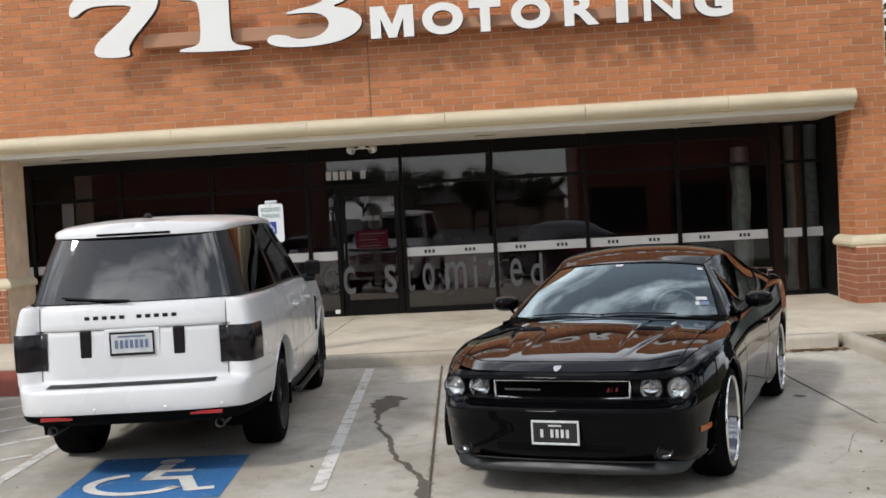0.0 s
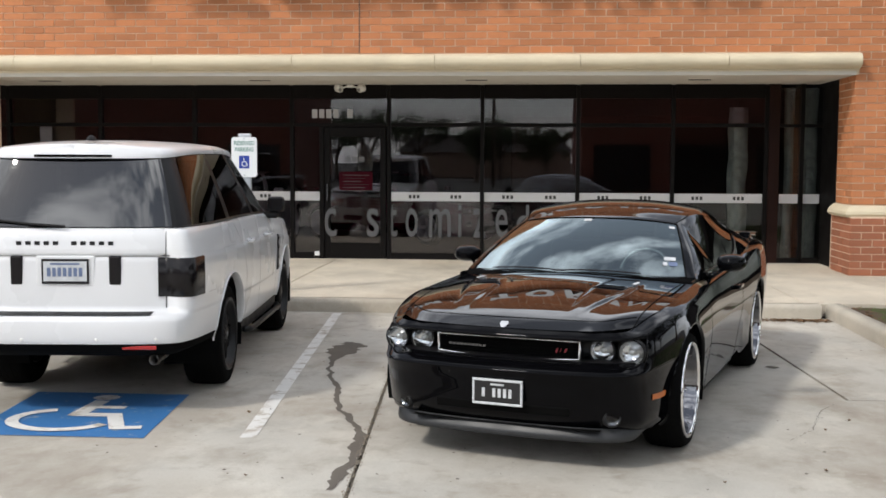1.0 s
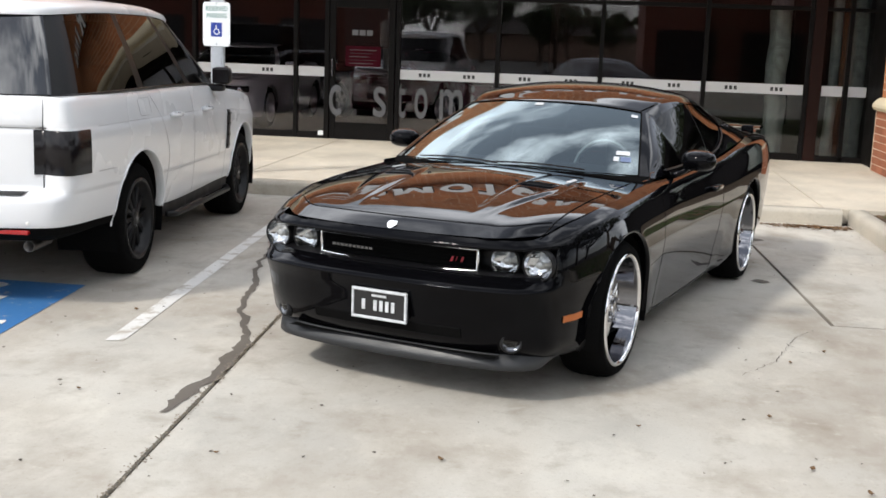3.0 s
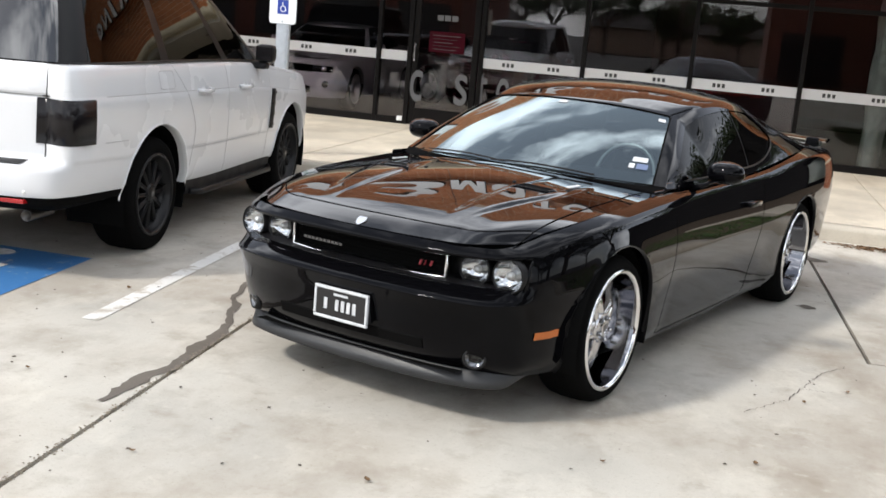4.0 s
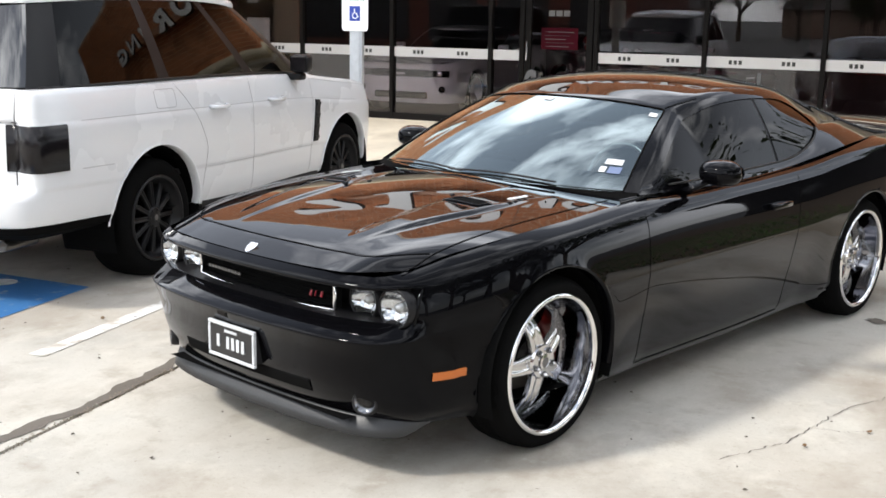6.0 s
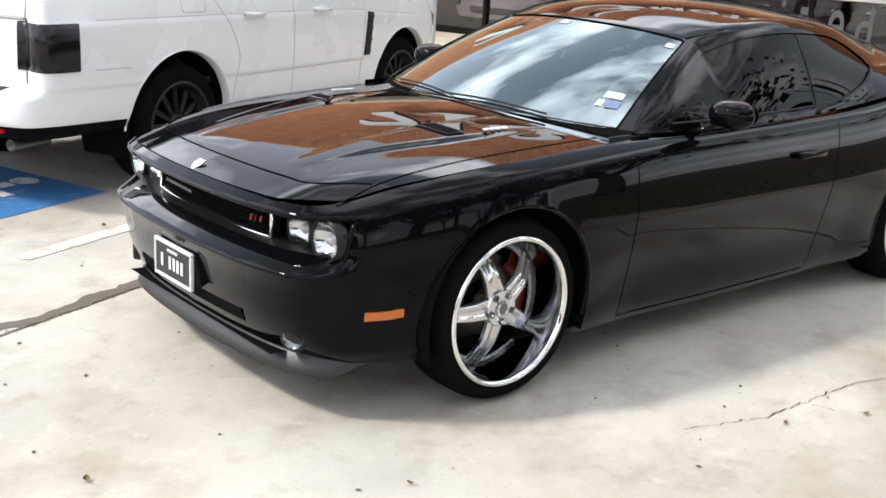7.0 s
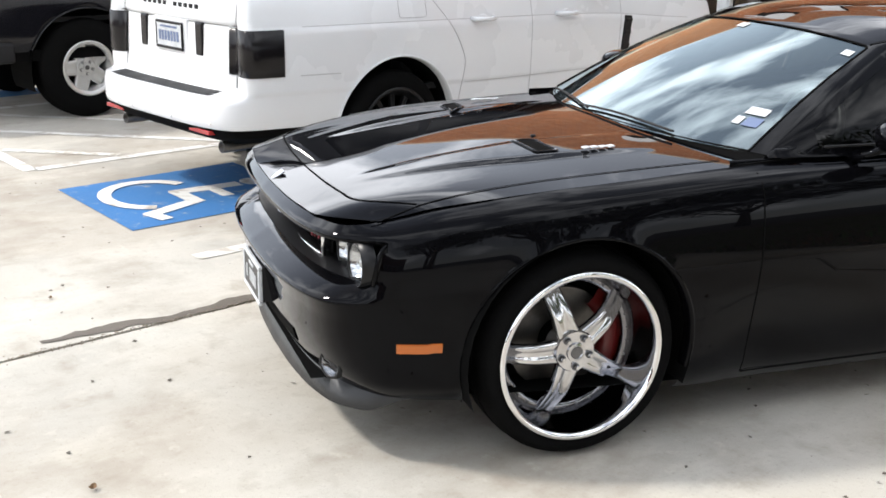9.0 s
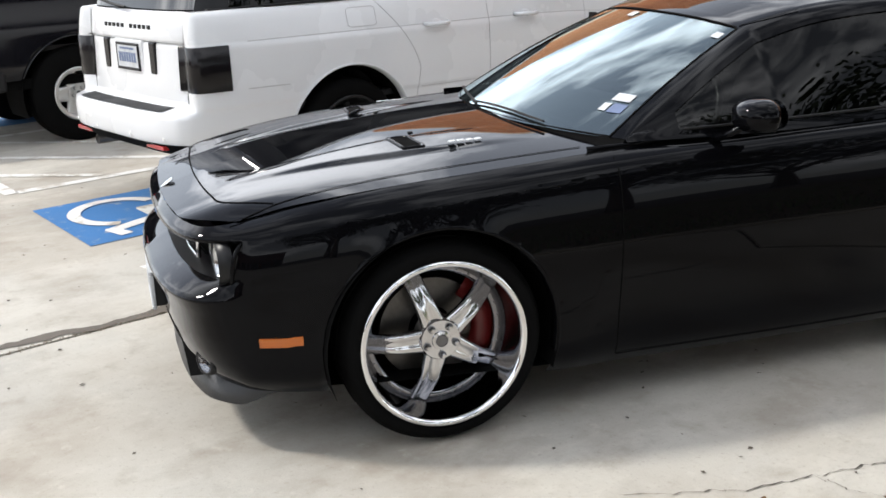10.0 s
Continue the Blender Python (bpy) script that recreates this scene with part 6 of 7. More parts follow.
tagged(part("bay_line", strip((-1.262, 6.25), (-1.675, 11.95), 0.10), WHITE_LINE), "worn white painted bay line on concrete", "road marking", kind="structure")
hatch = [((-6.2, 6.16), (-3.68, 6.22)), ((-3.70, 6.26), (-4.06, 11.9)), ((-6.2, 6.2), (-6.6, 11.9))]
for a, c in hatch:
    tagged(part("hatch_border", strip(a, c, 0.10), WHITE_LINE), "worn white border line of the hatched bay", "road marking", kind="structure")
for k in range(8):
    c0 = -10.74 - 0.94 * k
    xl, xr = max(-6.15, c0 + 6.24), -3.78
    yl = xl - c0
    yr = yl + (xr - xl)
    if yr > 11.8:
        xr -= yr - 11.8
        yr = 11.8
    xr -= 0.07 * max(0, yr - 6.2)
    yr -= 0.07 * max(0, yr - 6.2)
    tagged(part("hatch_line", strip((xl, yl), (xr, yr), 0.085), WHITE_LINE), "worn white diagonal line of the hatched bay", "road marking", group="hatch lines", kind="structure")


def access_symbol(m):
    """A blue square with a white wheelchair symbol, worn."""
    ob = thing("access_marking", m, "worn blue painted square with a white wheelchair symbol", "road marking", kind="structure")
    sh = -0.105
    P = lambda x, y, z: (x * 1.15 + sh * y * 1.0 - 0.0, y * 1.29, z)
    part("blue_field", grid([[P(x, y, 0.004) for x in np.linspace(-1, 0, 9)] for y in np.linspace(0, 1, 9)]), BLUE_PAINT, ob)

    level = [0.0065]

    def stroke(pts, w):
        level[0] += 0.0006
        q = [Vector((p[0] * 1.15 + sh * p[1] - 1.15, p[1] * 1.29, 0)) for p in pts]
        rows = []
        for i, p in enumerate(q):
            d = (q[min(i + 1, len(q) - 1)] - q[max(i - 1, 0)]).normalized()
            n = Vector((-d.y, d.x, 0)) * w / 2
            rows.append([(p.x + n.x, p.y + n.y, level[0]), (p.x - n.x, p.y - n.y, level[0])])
        part("symbol_stroke", grid(rows), WHITE_LINE, ob)

    def line(a, c, w):
        stroke([(a[0] + (c[0] - a[0]) * f, a[1] + (c[1] - a[1]) * f) for f in np.linspace(0, 1, 8)], w)

    b = bmesh.new()
    b.faces.new([b.verts.new((0.50 * 1.15 - 1.15 + sh * 0.87 + 0.095 * math.cos(t), 0.87 * 1.29 + 0.085 * math.sin(t), 0.007)) for t in np.linspace(0, 2 * math.pi, 24)[:-1]])
    part("symbol_head", b, WHITE_LINE, ob)
    line((0.50, 0.79), (0.46, 0.42), 0.115)
    line((0.49, 0.63), (0.70, 0.63), 0.085)
    line((0.44, 0.45), (0.70, 0.45), 0.10)
    line((0.68, 0.48), (0.80, 0.16), 0.10)
    line((0.77, 0.17), (0.93, 0.20), 0.085)
    stroke([(0.42 + 0.29 * math.cos(t), 0.33 + 0.22 * math.sin(t)) for t in np.linspace(radians(112), radians(338), 26)], 0.085)
    return ob


sym = access_symbol(pose(-1.905, 6.18, 0))
access_symbol(pose(-6.75, 6.18, 0))
# Red ramp up to the walk beyond the hatched bay.
rows = [[(x, y, 0.006 + 0.15 * (y - 11.0) / 1.05) for x in np.linspace(-6.6, -4.75, 6)] for y in np.linspace(11.0, 12.06, 5)]
tagged(part("access_ramp", grid(rows), mat("red_ramp_paint", (0.24, 0.06, 0.04), 0.8, var=0.25, scale=3, bump=0.3)), "faded red painted access ramp up to the walk", "ramp", kind="structure")


def stain(name, pts, width, label, z=0.0035):
    """A wet dark trail with a ragged edge."""
    rows = []
    for i, (x, y, w) in enumerate(pts):
        rows.append([(x - w * (0.5 + 0.35 * noise.noise((i * 0.9, 0.1, 0))), y, z), (x + w * (0.5 + 0.35 * noise.noise((i * 0.9, 5.3, 0))), y, z)])
    return tagged(part(name, grid(rows), STAIN), label, "stain", kind="structure")


tr = spline([(5.2, (-0.57, 0.03)), (5.45, (-0.55, 0.09)), (5.8, (-0.53, 0.07)), (6.2, (-0.55, 0.10)), (6.5, (-0.60, 0.06)), (6.95, (-0.76, 0.055)), (7.35, (-0.89, 0.045)), (7.8, (-0.95, 0.055)), (8.2, (-1.08, 0.04)), (8.6, (-1.16, 0.045)), (8.95, (-1.20, 0.06)), (9.2, (-1.20, 0.16)), (9.5, (-1.20, 0.36)), (9.75, (-1.16, 0.30)), (10.0, (-1.22, 0.04))])
stain("oil_trail", [(tr(y)[0] + 0.035 * noise.noise((y * 6, 0, 0)), y, max(0.015, 0.85 * tr(y)[1] * (1 + 0.4 * noise.noise((y * 9, 3, 0))))) for y in np.arange(5.2, 10.0, 0.04)], 0.1, "dark damp oil trail along the slab joint")
for x, y, w, l in ((2.55, 9.0, 0.12, 0.07), (2.72, 10.9, 0.22, 0.10)):
    stain("damp_spot", [(x + 0.02 * noise.noise((k * 1.0, x, 0)), y + l * (k / 8 - 0.5) * 2, w * math.sin(math.pi * (k + 0.25) / 8.5)) for k in range(9)], 0.1, "small dark stain on the concrete")



def crack(pts, width, label):
    """A hairline crack with a wandering line."""
    rows, rc = [], random.Random(int(pts[0][0] * 100))
    for (x0, y0), (x1, y1) in zip(pts, pts[1:]):
        for k in range(8):
            f = k / 8
            x, y = x0 + (x1 - x0) * f + rc.uniform(-0.010, 0.010), y0 + (y1 - y0) * f + rc.uniform(-0.010, 0.010)
            w = width * rc.uniform(0.4, 1.3)
            rows.append([(x - w / 2, y - w / 4, 0.0035), (x + w / 2, y + w / 4, 0.0035)])
    return tagged(part("crack", grid(rows), JOINT), label, "crack", kind="structure")


crack([(2.12, 6.46), (2.26, 6.68), (2.34, 6.79), (2.41, 7.0), (2.46, 7.15), (2.53, 7.35), (2.70, 7.60)], 0.006, "fine dark crack wandering across the concrete slab")
crack([(2.41, 7.0), (2.55, 7.02), (2.72, 7.12)], 0.004, "hairline crack branching across the concrete slab")


def dead_leaf(x, y, size, turn, curl):
    rows = []
    for k in range(7):
        f = k / 6
        w = size * 0.36 * math.sin(math.pi * min(0.97, 0.06 + 0.9 * f)) ** 0.8
        rise = 0.006 + curl * size * (f - 0.5) ** 2 * 2
        rows.append([(-w, size * (f - 0.5), rise + curl * w), (0, size * (f - 0.5), rise), (w, size * (f - 0.5), rise + 0.7 * curl * w)])
    ob = tagged(part("dead_leaf", grid(rows), LITTER), "small curled brown dead leaf on the concrete", "leaf", group="fallen leaves")
    ob.matrix_world = pose(x, y, 0, 0, 0, turn)


for k, (x, y, size) in enumerate(((2.16, 5.79, 0.045), (0.74, 4.91, 0.05), (1.55, 5.51, 0.035), (2.64, 7.05, 0.045), (2.41, 6.76, 0.04), (-1.42, 6.92, 0.05), (-0.16, 4.78, 0.035), (2.24, 5.15, 0.05), (2.42, 4.93, 0.05), (-1.06, 5.42, 0.04), (2.9, 6.2, 0.04))):
    dead_leaf(x, y, size * 0.68, 47 * k, 0.5 + 0.1 * (k % 3))

# Crumbled filler along the slab joint.
rj = random.Random(11)
verts, faces = [], []
for _ in range(2000):
    y = rj.uniform(1.5, 11.8)
    x = jx(y) + rj.gauss(0, 0.013) + 0.010 * noise.noise((y * 5, 0, 3))
    s, a = rj.uniform(0.003, 0.008), rj.uniform(0, 6.28)
    n = len(verts)
    verts += [(x + s * math.cos(a + k * 1.57) * (1 if k % 2 else 0.6), y + s * math.sin(a + k * 1.57) * (1 if k % 2 else 0.6), 0.003) for k in range(4)] + [(x, y, 0.003 + s * 0.6)]
    faces += [(n + k, n + (k + 1) % 4, n + 4) for k in range(4)]
me = bpy.data.meshes.new("joint_crumbs")
me.from_pydata(verts, [], faces)
me.materials.append(CRUMB)
tagged(new("joint_crumbs", me), "crumbled tan filler along the slab joint", "rubble", kind="stuff")

# ---- parking sign ----
post = thing("parking_sign", pose(-2.86, 12.45, WALK_Z), "white reserved-parking sign with a blue wheelchair panel on a grey post", "street sign")
part("post", box(-0.075, 0.075, 0.0, 0.055, 0.0, 1.90, 0.012), STEEL, post, "galvanised steel post", smooth=False)
part("post_edge", box(-0.050, 0.050, -0.006, -0.002, 0.0, 1.40), STEEL, post)
b = bmesh.new()
out = []
for cx, cz, a0 in ((0.1275, 1.815, 0), (-0.1275, 1.815, 90), (-0.1275, 1.43, 180), (0.1275, 1.43, 270)):
    out += [(cx + 0.025 * math.cos(radians(a0 + a)), cz + 0.042 * math.sin(radians(a0 + a))) for a in (0, 30, 60, 90)]
plate_b = prism(out, 0.0, 0.004)
plate_b.transform(Matrix.Translation((0, -0.012, 0)) @ Matrix.Rotation(math.pi / 2, 4, "X"))
board = part("sign_board", plate_b, SIGN_WHITE, post)
part("blue_panel", box(-0.062, 0.062, -0.0185, -0.0165, 1.49, 1.64, 0.0), SIGN_BLUE, board)
for k, (word, z) in enumerate((("RESERVED", 1.765), ("PARKING", 1.69))):
    me = lettering(word, 0.068, 0.0015, 0.0012, 0.80)
    w = max(v.co.x for v in me.vertices) - min(v.co.x for v in me.vertices)
    me.materials.append(SIGN_GREEN)
    ob = new("sign_word", me)
    ob.parent = board
    ob.location = (-w / 2, -0.0175, z)
pts = [(0.004 + 0.030 * math.cos(t), -0.0195, 1.545 + 0.030 * math.sin(t)) for t in np.linspace(radians(110), radians(350), 14)]
part("sign_symbol", tube(pts, 0.005, 6), SIGN_WHITE, board)
part("sign_symbol", tube([(-0.004, -0.0195, 1.612), (0.0, -0.0195, 1.57), (0.022, -0.0195, 1.568), (0.034, -0.0195, 1.53), (0.044, -0.0195, 1.535)], 0.006, 6), SIGN_WHITE, board)
for z in (1.84, 1.41):
    part("bolt", lathe([(0, 0.010), (-0.004, 0.008), (-0.005, 0)], 10, axis="y", m=Matrix.Translation((0, -0.0165, z))), STEEL, board)

# ---- the raised letters on the brick ----
sign = thing("shop_sign", pose(0, FASCIA_Y - 0.27, 0), "large white raised numerals and capital letters on a tan raceway", "shop sign")
SX = lambda px: -7.87 + 8.807e-3 * px - 4.12e-7 * px * px
SZ = lambda pz, px=400: 5.432 - 8.45e-3 * pz - 2.35e-4 * px + 4.39e-7 * px * pz


def chaikin(pts, n=2):
    for _ in range(n):
        q = []
        for a, c in zip(pts, pts[1:] + pts[:1]):
            q += [(a[0] * 0.75 + c[0] * 0.25, a[1] * 0.75 + c[1] * 0.25), (a[0] * 0.25 + c[0] * 0.75, a[1] * 0.25 + c[1] * 0.75)]
        pts = q
    return pts


SEVEN = [(178, 50), (183, 26), (200, 14), (330, 13), (338, 18), (334, 42), (312, 68), (290, 92), (279, 110), (284, 122), (268, 126), (224, 125), (218, 112), (228, 95), (260, 70), (290, 42), (286, 34), (232, 33), (208, 38), (190, 53)]
ONE = [(368, 23), (410, 20), (456, 7), (461, 11), (459, 95), (466, 111), (497, 116), (497, 122), (369, 122), (369, 116), (400, 111), (408, 100), (408, 38), (396, 30), (368, 29)]
THREE = [(538, 28), (560, 12), (602, 4), (652, 7), (675, 22), (668, 42), (638, 51), (674, 56), (696, 74), (688, 96), (655, 113), (600, 121), (545, 120), (521, 110), (530, 97), (558, 98), (575, 107), (610, 105), (632, 92), (636, 75), (620, 62), (590, 60), (553, 63), (575, 54), (612, 48), (632, 36), (625, 22), (600, 17), (570, 20), (546, 33)]


def letter_box(name, outline, label):
    b = prism([(SX(x), SZ(z, x)) for x, z in outline], 0.0, 0.12)
    b.transform(Matrix.Rotation(math.pi / 2, 4, "X"))
    ob = part(name, b, [LETTER, LETTER_SIDE], sign, label)
    for p in ob.data.polygons:
        p.material_index = 0 if abs(p.normal.y) > 0.9 else 1


for o, nm in ((SEVEN, "7"), (ONE, "1"), (THREE, "3")):
    letter_box("raised_numeral", chaikin(o, 2), "white raised numeral " + nm)
LETTERS = list(zip("MOTORING", (708, 800, 884, 959, 1054, 1147, 1197, 1289), (785, 873, 941, 1029, 1117, 1169, 1263, 1358)))
for k, (ch, xa, xb) in enumerate(LETTERS):
    if ch == "M":
        b = prism([(0, 0), (0, 1), (0.31, 1), (0.5, 0.42), (0.69, 1), (1, 1), (1, 0), (0.76, 0), (0.76, 0.60), (0.59, 0), (0.41, 0), (0.24, 0.60), (0.24, 0)], -0.06, 0.06)
        b.transform(Matrix.Rotation(math.pi / 2, 4, "X"))
        me = bpy.data.meshes.new("letters")
        b.to_mesh(me)
        b.free()
    else:
        me = lettering(ch, 0.62, 0.12, {"N": 0.014, "R": 0.026}.get(ch, 0.034), 1.0)
    lo, hi = [min(v.co[i] for v in me.vertices) for i in (0, 2)], [max(v.co[i] for v in me.vertices) for i in (0, 2)]
    x0, x1 = SX(xa), SX(xb)
    h = 0.46
    me.transform(Matrix.Diagonal(((x1 - x0) / (hi[0] - lo[0]), 1, h / (hi[1] - lo[1]), 1)) @ Matrix.Translation((-lo[0], 0, -lo[1])))
    me.materials.append(LETTER)
    me.materials.append(LETTER_SIDE)
    for p in me.polygons:
        p.material_index = 0 if abs(p.normal.y) > 0.9 else 1
    ob = new("raised_letter", me)
    ob.parent = sign
    ob.location = (x0, -0.06, 4.355)
    ob["label"] = "white raised capital " + ch
part("raceway", box(SX(300), SX(690), 0.02, 0.22, 4.46, 4.66, 0.006), RACEWAY, sign, "tan raceway box behind the numerals")
part("raceway", box(SX(690), SX(1352), 0.02, 0.22, 4.45, 4.61, 0.006), RACEWAY, sign, "tan raceway box behind the letters")
for x in (-5.2, -3.6, -2.2, -0.5, 1.2, 3.0):
    part("mount", tube([(x, 0.22, 4.54), (x, 0.268, 4.54)], 0.02, 8), STEEL, sign)

# ---- planting island ----
rnd = random.Random(4)
verts, faces = [], []
for _ in range(26000):
    x, y = 4.10 + 6.0 * rnd.random() ** 1.5, 6.7 + 5.3 * rnd.random()
    if rnd.random() < 0.10 + 0.9 * noise.noise((x * 0.9, y * 0.9, 2.0)) + 0.6 * max(0, 1 - (x - 4.1) / 0.3):
        continue
    h, a, w = rnd.uniform(0.012, 0.045), rnd.uniform(0, 6.28), rnd.uniform(0.004, 0.008)
    dx, dy = math.cos(a) * w, math.sin(a) * w
    lx, ly = rnd.gauss(0, 0.03), rnd.gauss(0, 0.03)
    n = len(verts)
    verts += [(x - dx, y - dy, 0.12), (x + dx, y + dy, 0.12), (x + lx, y + ly, 0.125 + h)]
    faces.append((n, n + 1, n + 2))
me = bpy.data.meshes.new("grass")
me.from_pydata(verts, [], faces)
me.materials.append(GRASS)
tagged(new("grass", me), "short patchy green grass in the planting island", "grass", kind="stuff")
verts, faces = [], []
for _ in range(900):
    if rnd.random() < 0.5:
        x, y, z = 3.45 + rnd.gauss(0.05, 0.28), 11.93 - abs(rnd.gauss(0, 0.09)), 0.006
        if x > 3.80 or y > 12.0:
            continue
    else:
        x, y, z = 4.0 + abs(rnd.gauss(0, 0.35)), rnd.uniform(7.0, 12.0), 0.135
    s, a, t = rnd.uniform(0.012, 0.035), rnd.uniform(0, 6.28), rnd.uniform(-0.5, 0.5)
    c, d = math.cos(a) * s, math.sin(a) * s
    n = len(verts)
    verts += [(x - c, y - d, z), (x + d * 0.5, y - c * 0.5, z + abs(t) * s), (x + c, y + d, z + 0.003), (x - d * 0.5, y + c * 0.5, z + 0.4 * abs(t) * s)]
    faces.append((n, n + 1, n + 2, n + 3))
me = bpy.data.meshes.new("leaf_litter")
me.from_pydata(verts, [], faces)
me.materials.append(LITTER)
tagged(new("leaf_litter", me), "brown dead leaves and mulch against the kerb", "leaf litter", kind="stuff")
verts, faces = [], []
for _ in range(700):
    x, y = rnd.uniform(-3.5, 6.0), rnd.uniform(2.0, 11.5)
    s, a = rnd.uniform(0.004, 0.014), rnd.uniform(0, 6.28)
    n = len(verts)
    verts += [(x + s * math.cos(a + k * 1.57) * (1 if k % 2 else 0.6), y + s * math.sin(a + k * 1.57) * (1 if k % 2 else 0.6), 0.004 + 0.003 * (k == 2)) for k in range(4)]
    faces.append((n, n + 1, n + 2, n + 3))
me = bpy.data.meshes.new("grit")
me.from_pydata(verts, [], faces)
me.materials.append(GRIT)
tagged(new("grit", me), "scattered grit and leaf bits on the concrete", "grit", kind="stuff")

# ---- across the lot: trees, a low house and a pole, seen in the glass and the paint ----
def tree(m, height, spread, seed, label):
    r = random.Random(seed)
    ob = thing("tree", m, label, "tree")
    trunk = tube([(0.06 * noise.noise((seed, k, 0)), 0.06 * noise.noise((seed, k, 4)), height * 0.45 * k / 6) for k in range(7)], [0.22 - 0.02 * k for k in range(7)], 9)
    tips = []
    for k in range(11):
        a, z0 = r.uniform(0, 6.28), height * r.uniform(0.28, 0.45)
        l = spread * r.uniform(0.5, 0.95)
        e = Vector((math.cos(a) * l, math.sin(a) * l, z0 + height * r.uniform(0.12, 0.5)))
        mid = Vector((e.x * 0.45, e.y * 0.45, z0 + (e.z - z0) * 0.6))
        tube([(0, 0, z0), mid, e], [0.09, 0.05, 0.02], 6, trunk)
        tips += [e, mid.lerp(e, 0.6), mid + Vector((r.gauss(0, 0.5), r.gauss(0, 0.5), r.uniform(0.3, 1.2)))]
    tips += [Vector((r.gauss(0, spread * 0.3), r.gauss(0, spread * 0.3), height * r.uniform(0.7, 0.98))) for _ in range(8)]
    part("trunk", trunk, BARK, ob, smooth=True)
    verts, faces = [], []
    for c in tips:
        q = spread * r.uniform(0.16, 0.30)
        for _ in range(95):
            d = Vector((r.gauss(0, 1), r.gauss(0, 1), r.gauss(0, 0.75)))
            p = c + d * q * 0.55
            s = r.uniform(0.07, 0.16)
            u = Vector((r.gauss(0, 1), r.gauss(0, 1), r.gauss(0, 1))).normalized()
            v = u.orthogonal().normalized()
            n = len(verts)
            verts += [p - u * s, p + v * s * 0.5, p + u * s, p - v * s * 0.5]
            faces.append((n, n + 1, n + 2, n + 3))
    me = bpy.data.meshes.new("crown")
    me.from_pydata([v[:] for v in verts], [], faces)
    me.materials.append(LEAF)
    cr = new("crown", me)
    cr.parent = ob
    return ob


oak = tree(pose(-9, -62, 0), 6.2, 3.4, 3, "leafy street tree across the parking lot")
oak2 = tree(pose(-3.5, -52, 0), 4.6, 2.0, 8, "small street tree across the parking lot")
for x, y, a, s in ((-17, -66, 40, 1.1), (2, -55, 120, 0.9), (-13, -58, 160, 1.1), (-2, -70, 300, 1.1), (-26, -60, 10, 1.2), (8, -66, 77, 1.1)):
    copy_thing(oak if s > 1 else oak2, pose(x, y, 0, 0, 0, a))
for x, y, a in ((8.6, 20.6, 77), (11.5, 23.0, 20), (22, 4, 55), (19, 12, 140)):
    copy_thing(oak, pose(x, y, 0, 0, 0, a))


for x, y, a, s in ((15, 3, 10, 1.6), (17, 9, 200, 1.75), (13.5, 13.5, 300, 1.4), (14, -3, 120, 1.7), (21, -9, 250, 1.9), (24, 6, 33, 2.1)):
    copy_thing(oak, pose(x, y, 0, 0, 0, a) @ Matrix.Scale(s, 4))


def low_house(m, w, d, h, ridge):
    ob = thing("low_house", m, "low brick house with a dark gabled roof across the lot", "house")
    part("house_wall", box(-w / 2, w / 2, -d / 2, d / 2, 0, h), FOLIAGE_WALL, ob)
    rf = bmesh.new()
    P = [(-w / 2 - 0.5, -d / 2 - 0.5, h - 0.1), (w / 2 + 0.5, -d / 2 - 0.5, h - 0.1), (w / 2 + 0.5, d / 2 + 0.5, h - 0.1), (-w / 2 - 0.5, d / 2 + 0.5, h - 0.1), (-w / 2 + 1.5, 0, ridge), (w / 2 - 1.5, 0, ridge)]
    v = [rf.verts.new(p) for p in P]
    for f in ((0, 1, 5, 4), (2, 3, 4, 5), (1, 2, 5), (3, 0, 4), (3, 2, 1, 0)):
        rf.faces.new([v[i] for i in f])
    part("roof", rf, SHINGLE, ob)
    return ob


low_house(pose(-4, -86, 0), 18, 9, 2.8, 4.6)
low_house(pose(-30, -88, 0), 16, 9, 2.8, 4.4)


def shop_block(m, w, d, h):
    ob = thing("shop_block", m, "dark red brick shop block across the parking lot", "building")
    part("block_wall", box(-w / 2, w / 2, -d / 2, d / 2, 0, h), mat("dark_red_wall", (0.13, 0.045, 0.03), 0.9, var=0.3, scale=0.6), ob)
    part("parapet", box(-w / 2 - 0.15, w / 2 + 0.15, -d / 2 - 0.15, d / 2 + 0.15, h + 0.002, h + 0.35, 0.02), SHINGLE, ob)
    for k in range(int(w / 4)):
        x = -w / 2 + 4 * (k + 0.5)
        part("window", box(x - 1.4, x + 1.4, d / 2 + 0.002, d / 2 + 0.06, 0.3, 2.6, 0.01), SMOKED, ob)
    return ob


shop_block(pose(15.2, -27, 0), 24, 12, 6.2)
shop_block(pose(-28.0, -29, 0), 32, 12, 5.6)
pole = thing("utility_pole", pose(-1.8, -40, 0), "tall wooden utility pole with a cross arm", "pole")
part("mast", tube([(0, 0, 0), (0, 0, 9.0)], [0.15, 0.10], 10), BARK, pole, smooth=True)
part("cross_arm", box(-1.1, 1.1, -0.05, 0.05, 8.2, 8.32, 0.01), BARK, pole)
part("transformer", lathe([(6.6, 0.0), (6.6, 0.20), (7.3, 0.20), (7.35, 0.0)], 16, axis="z", m=Matrix.Translation((0.32, 0, 0))), STEEL, pole, smooth=True)

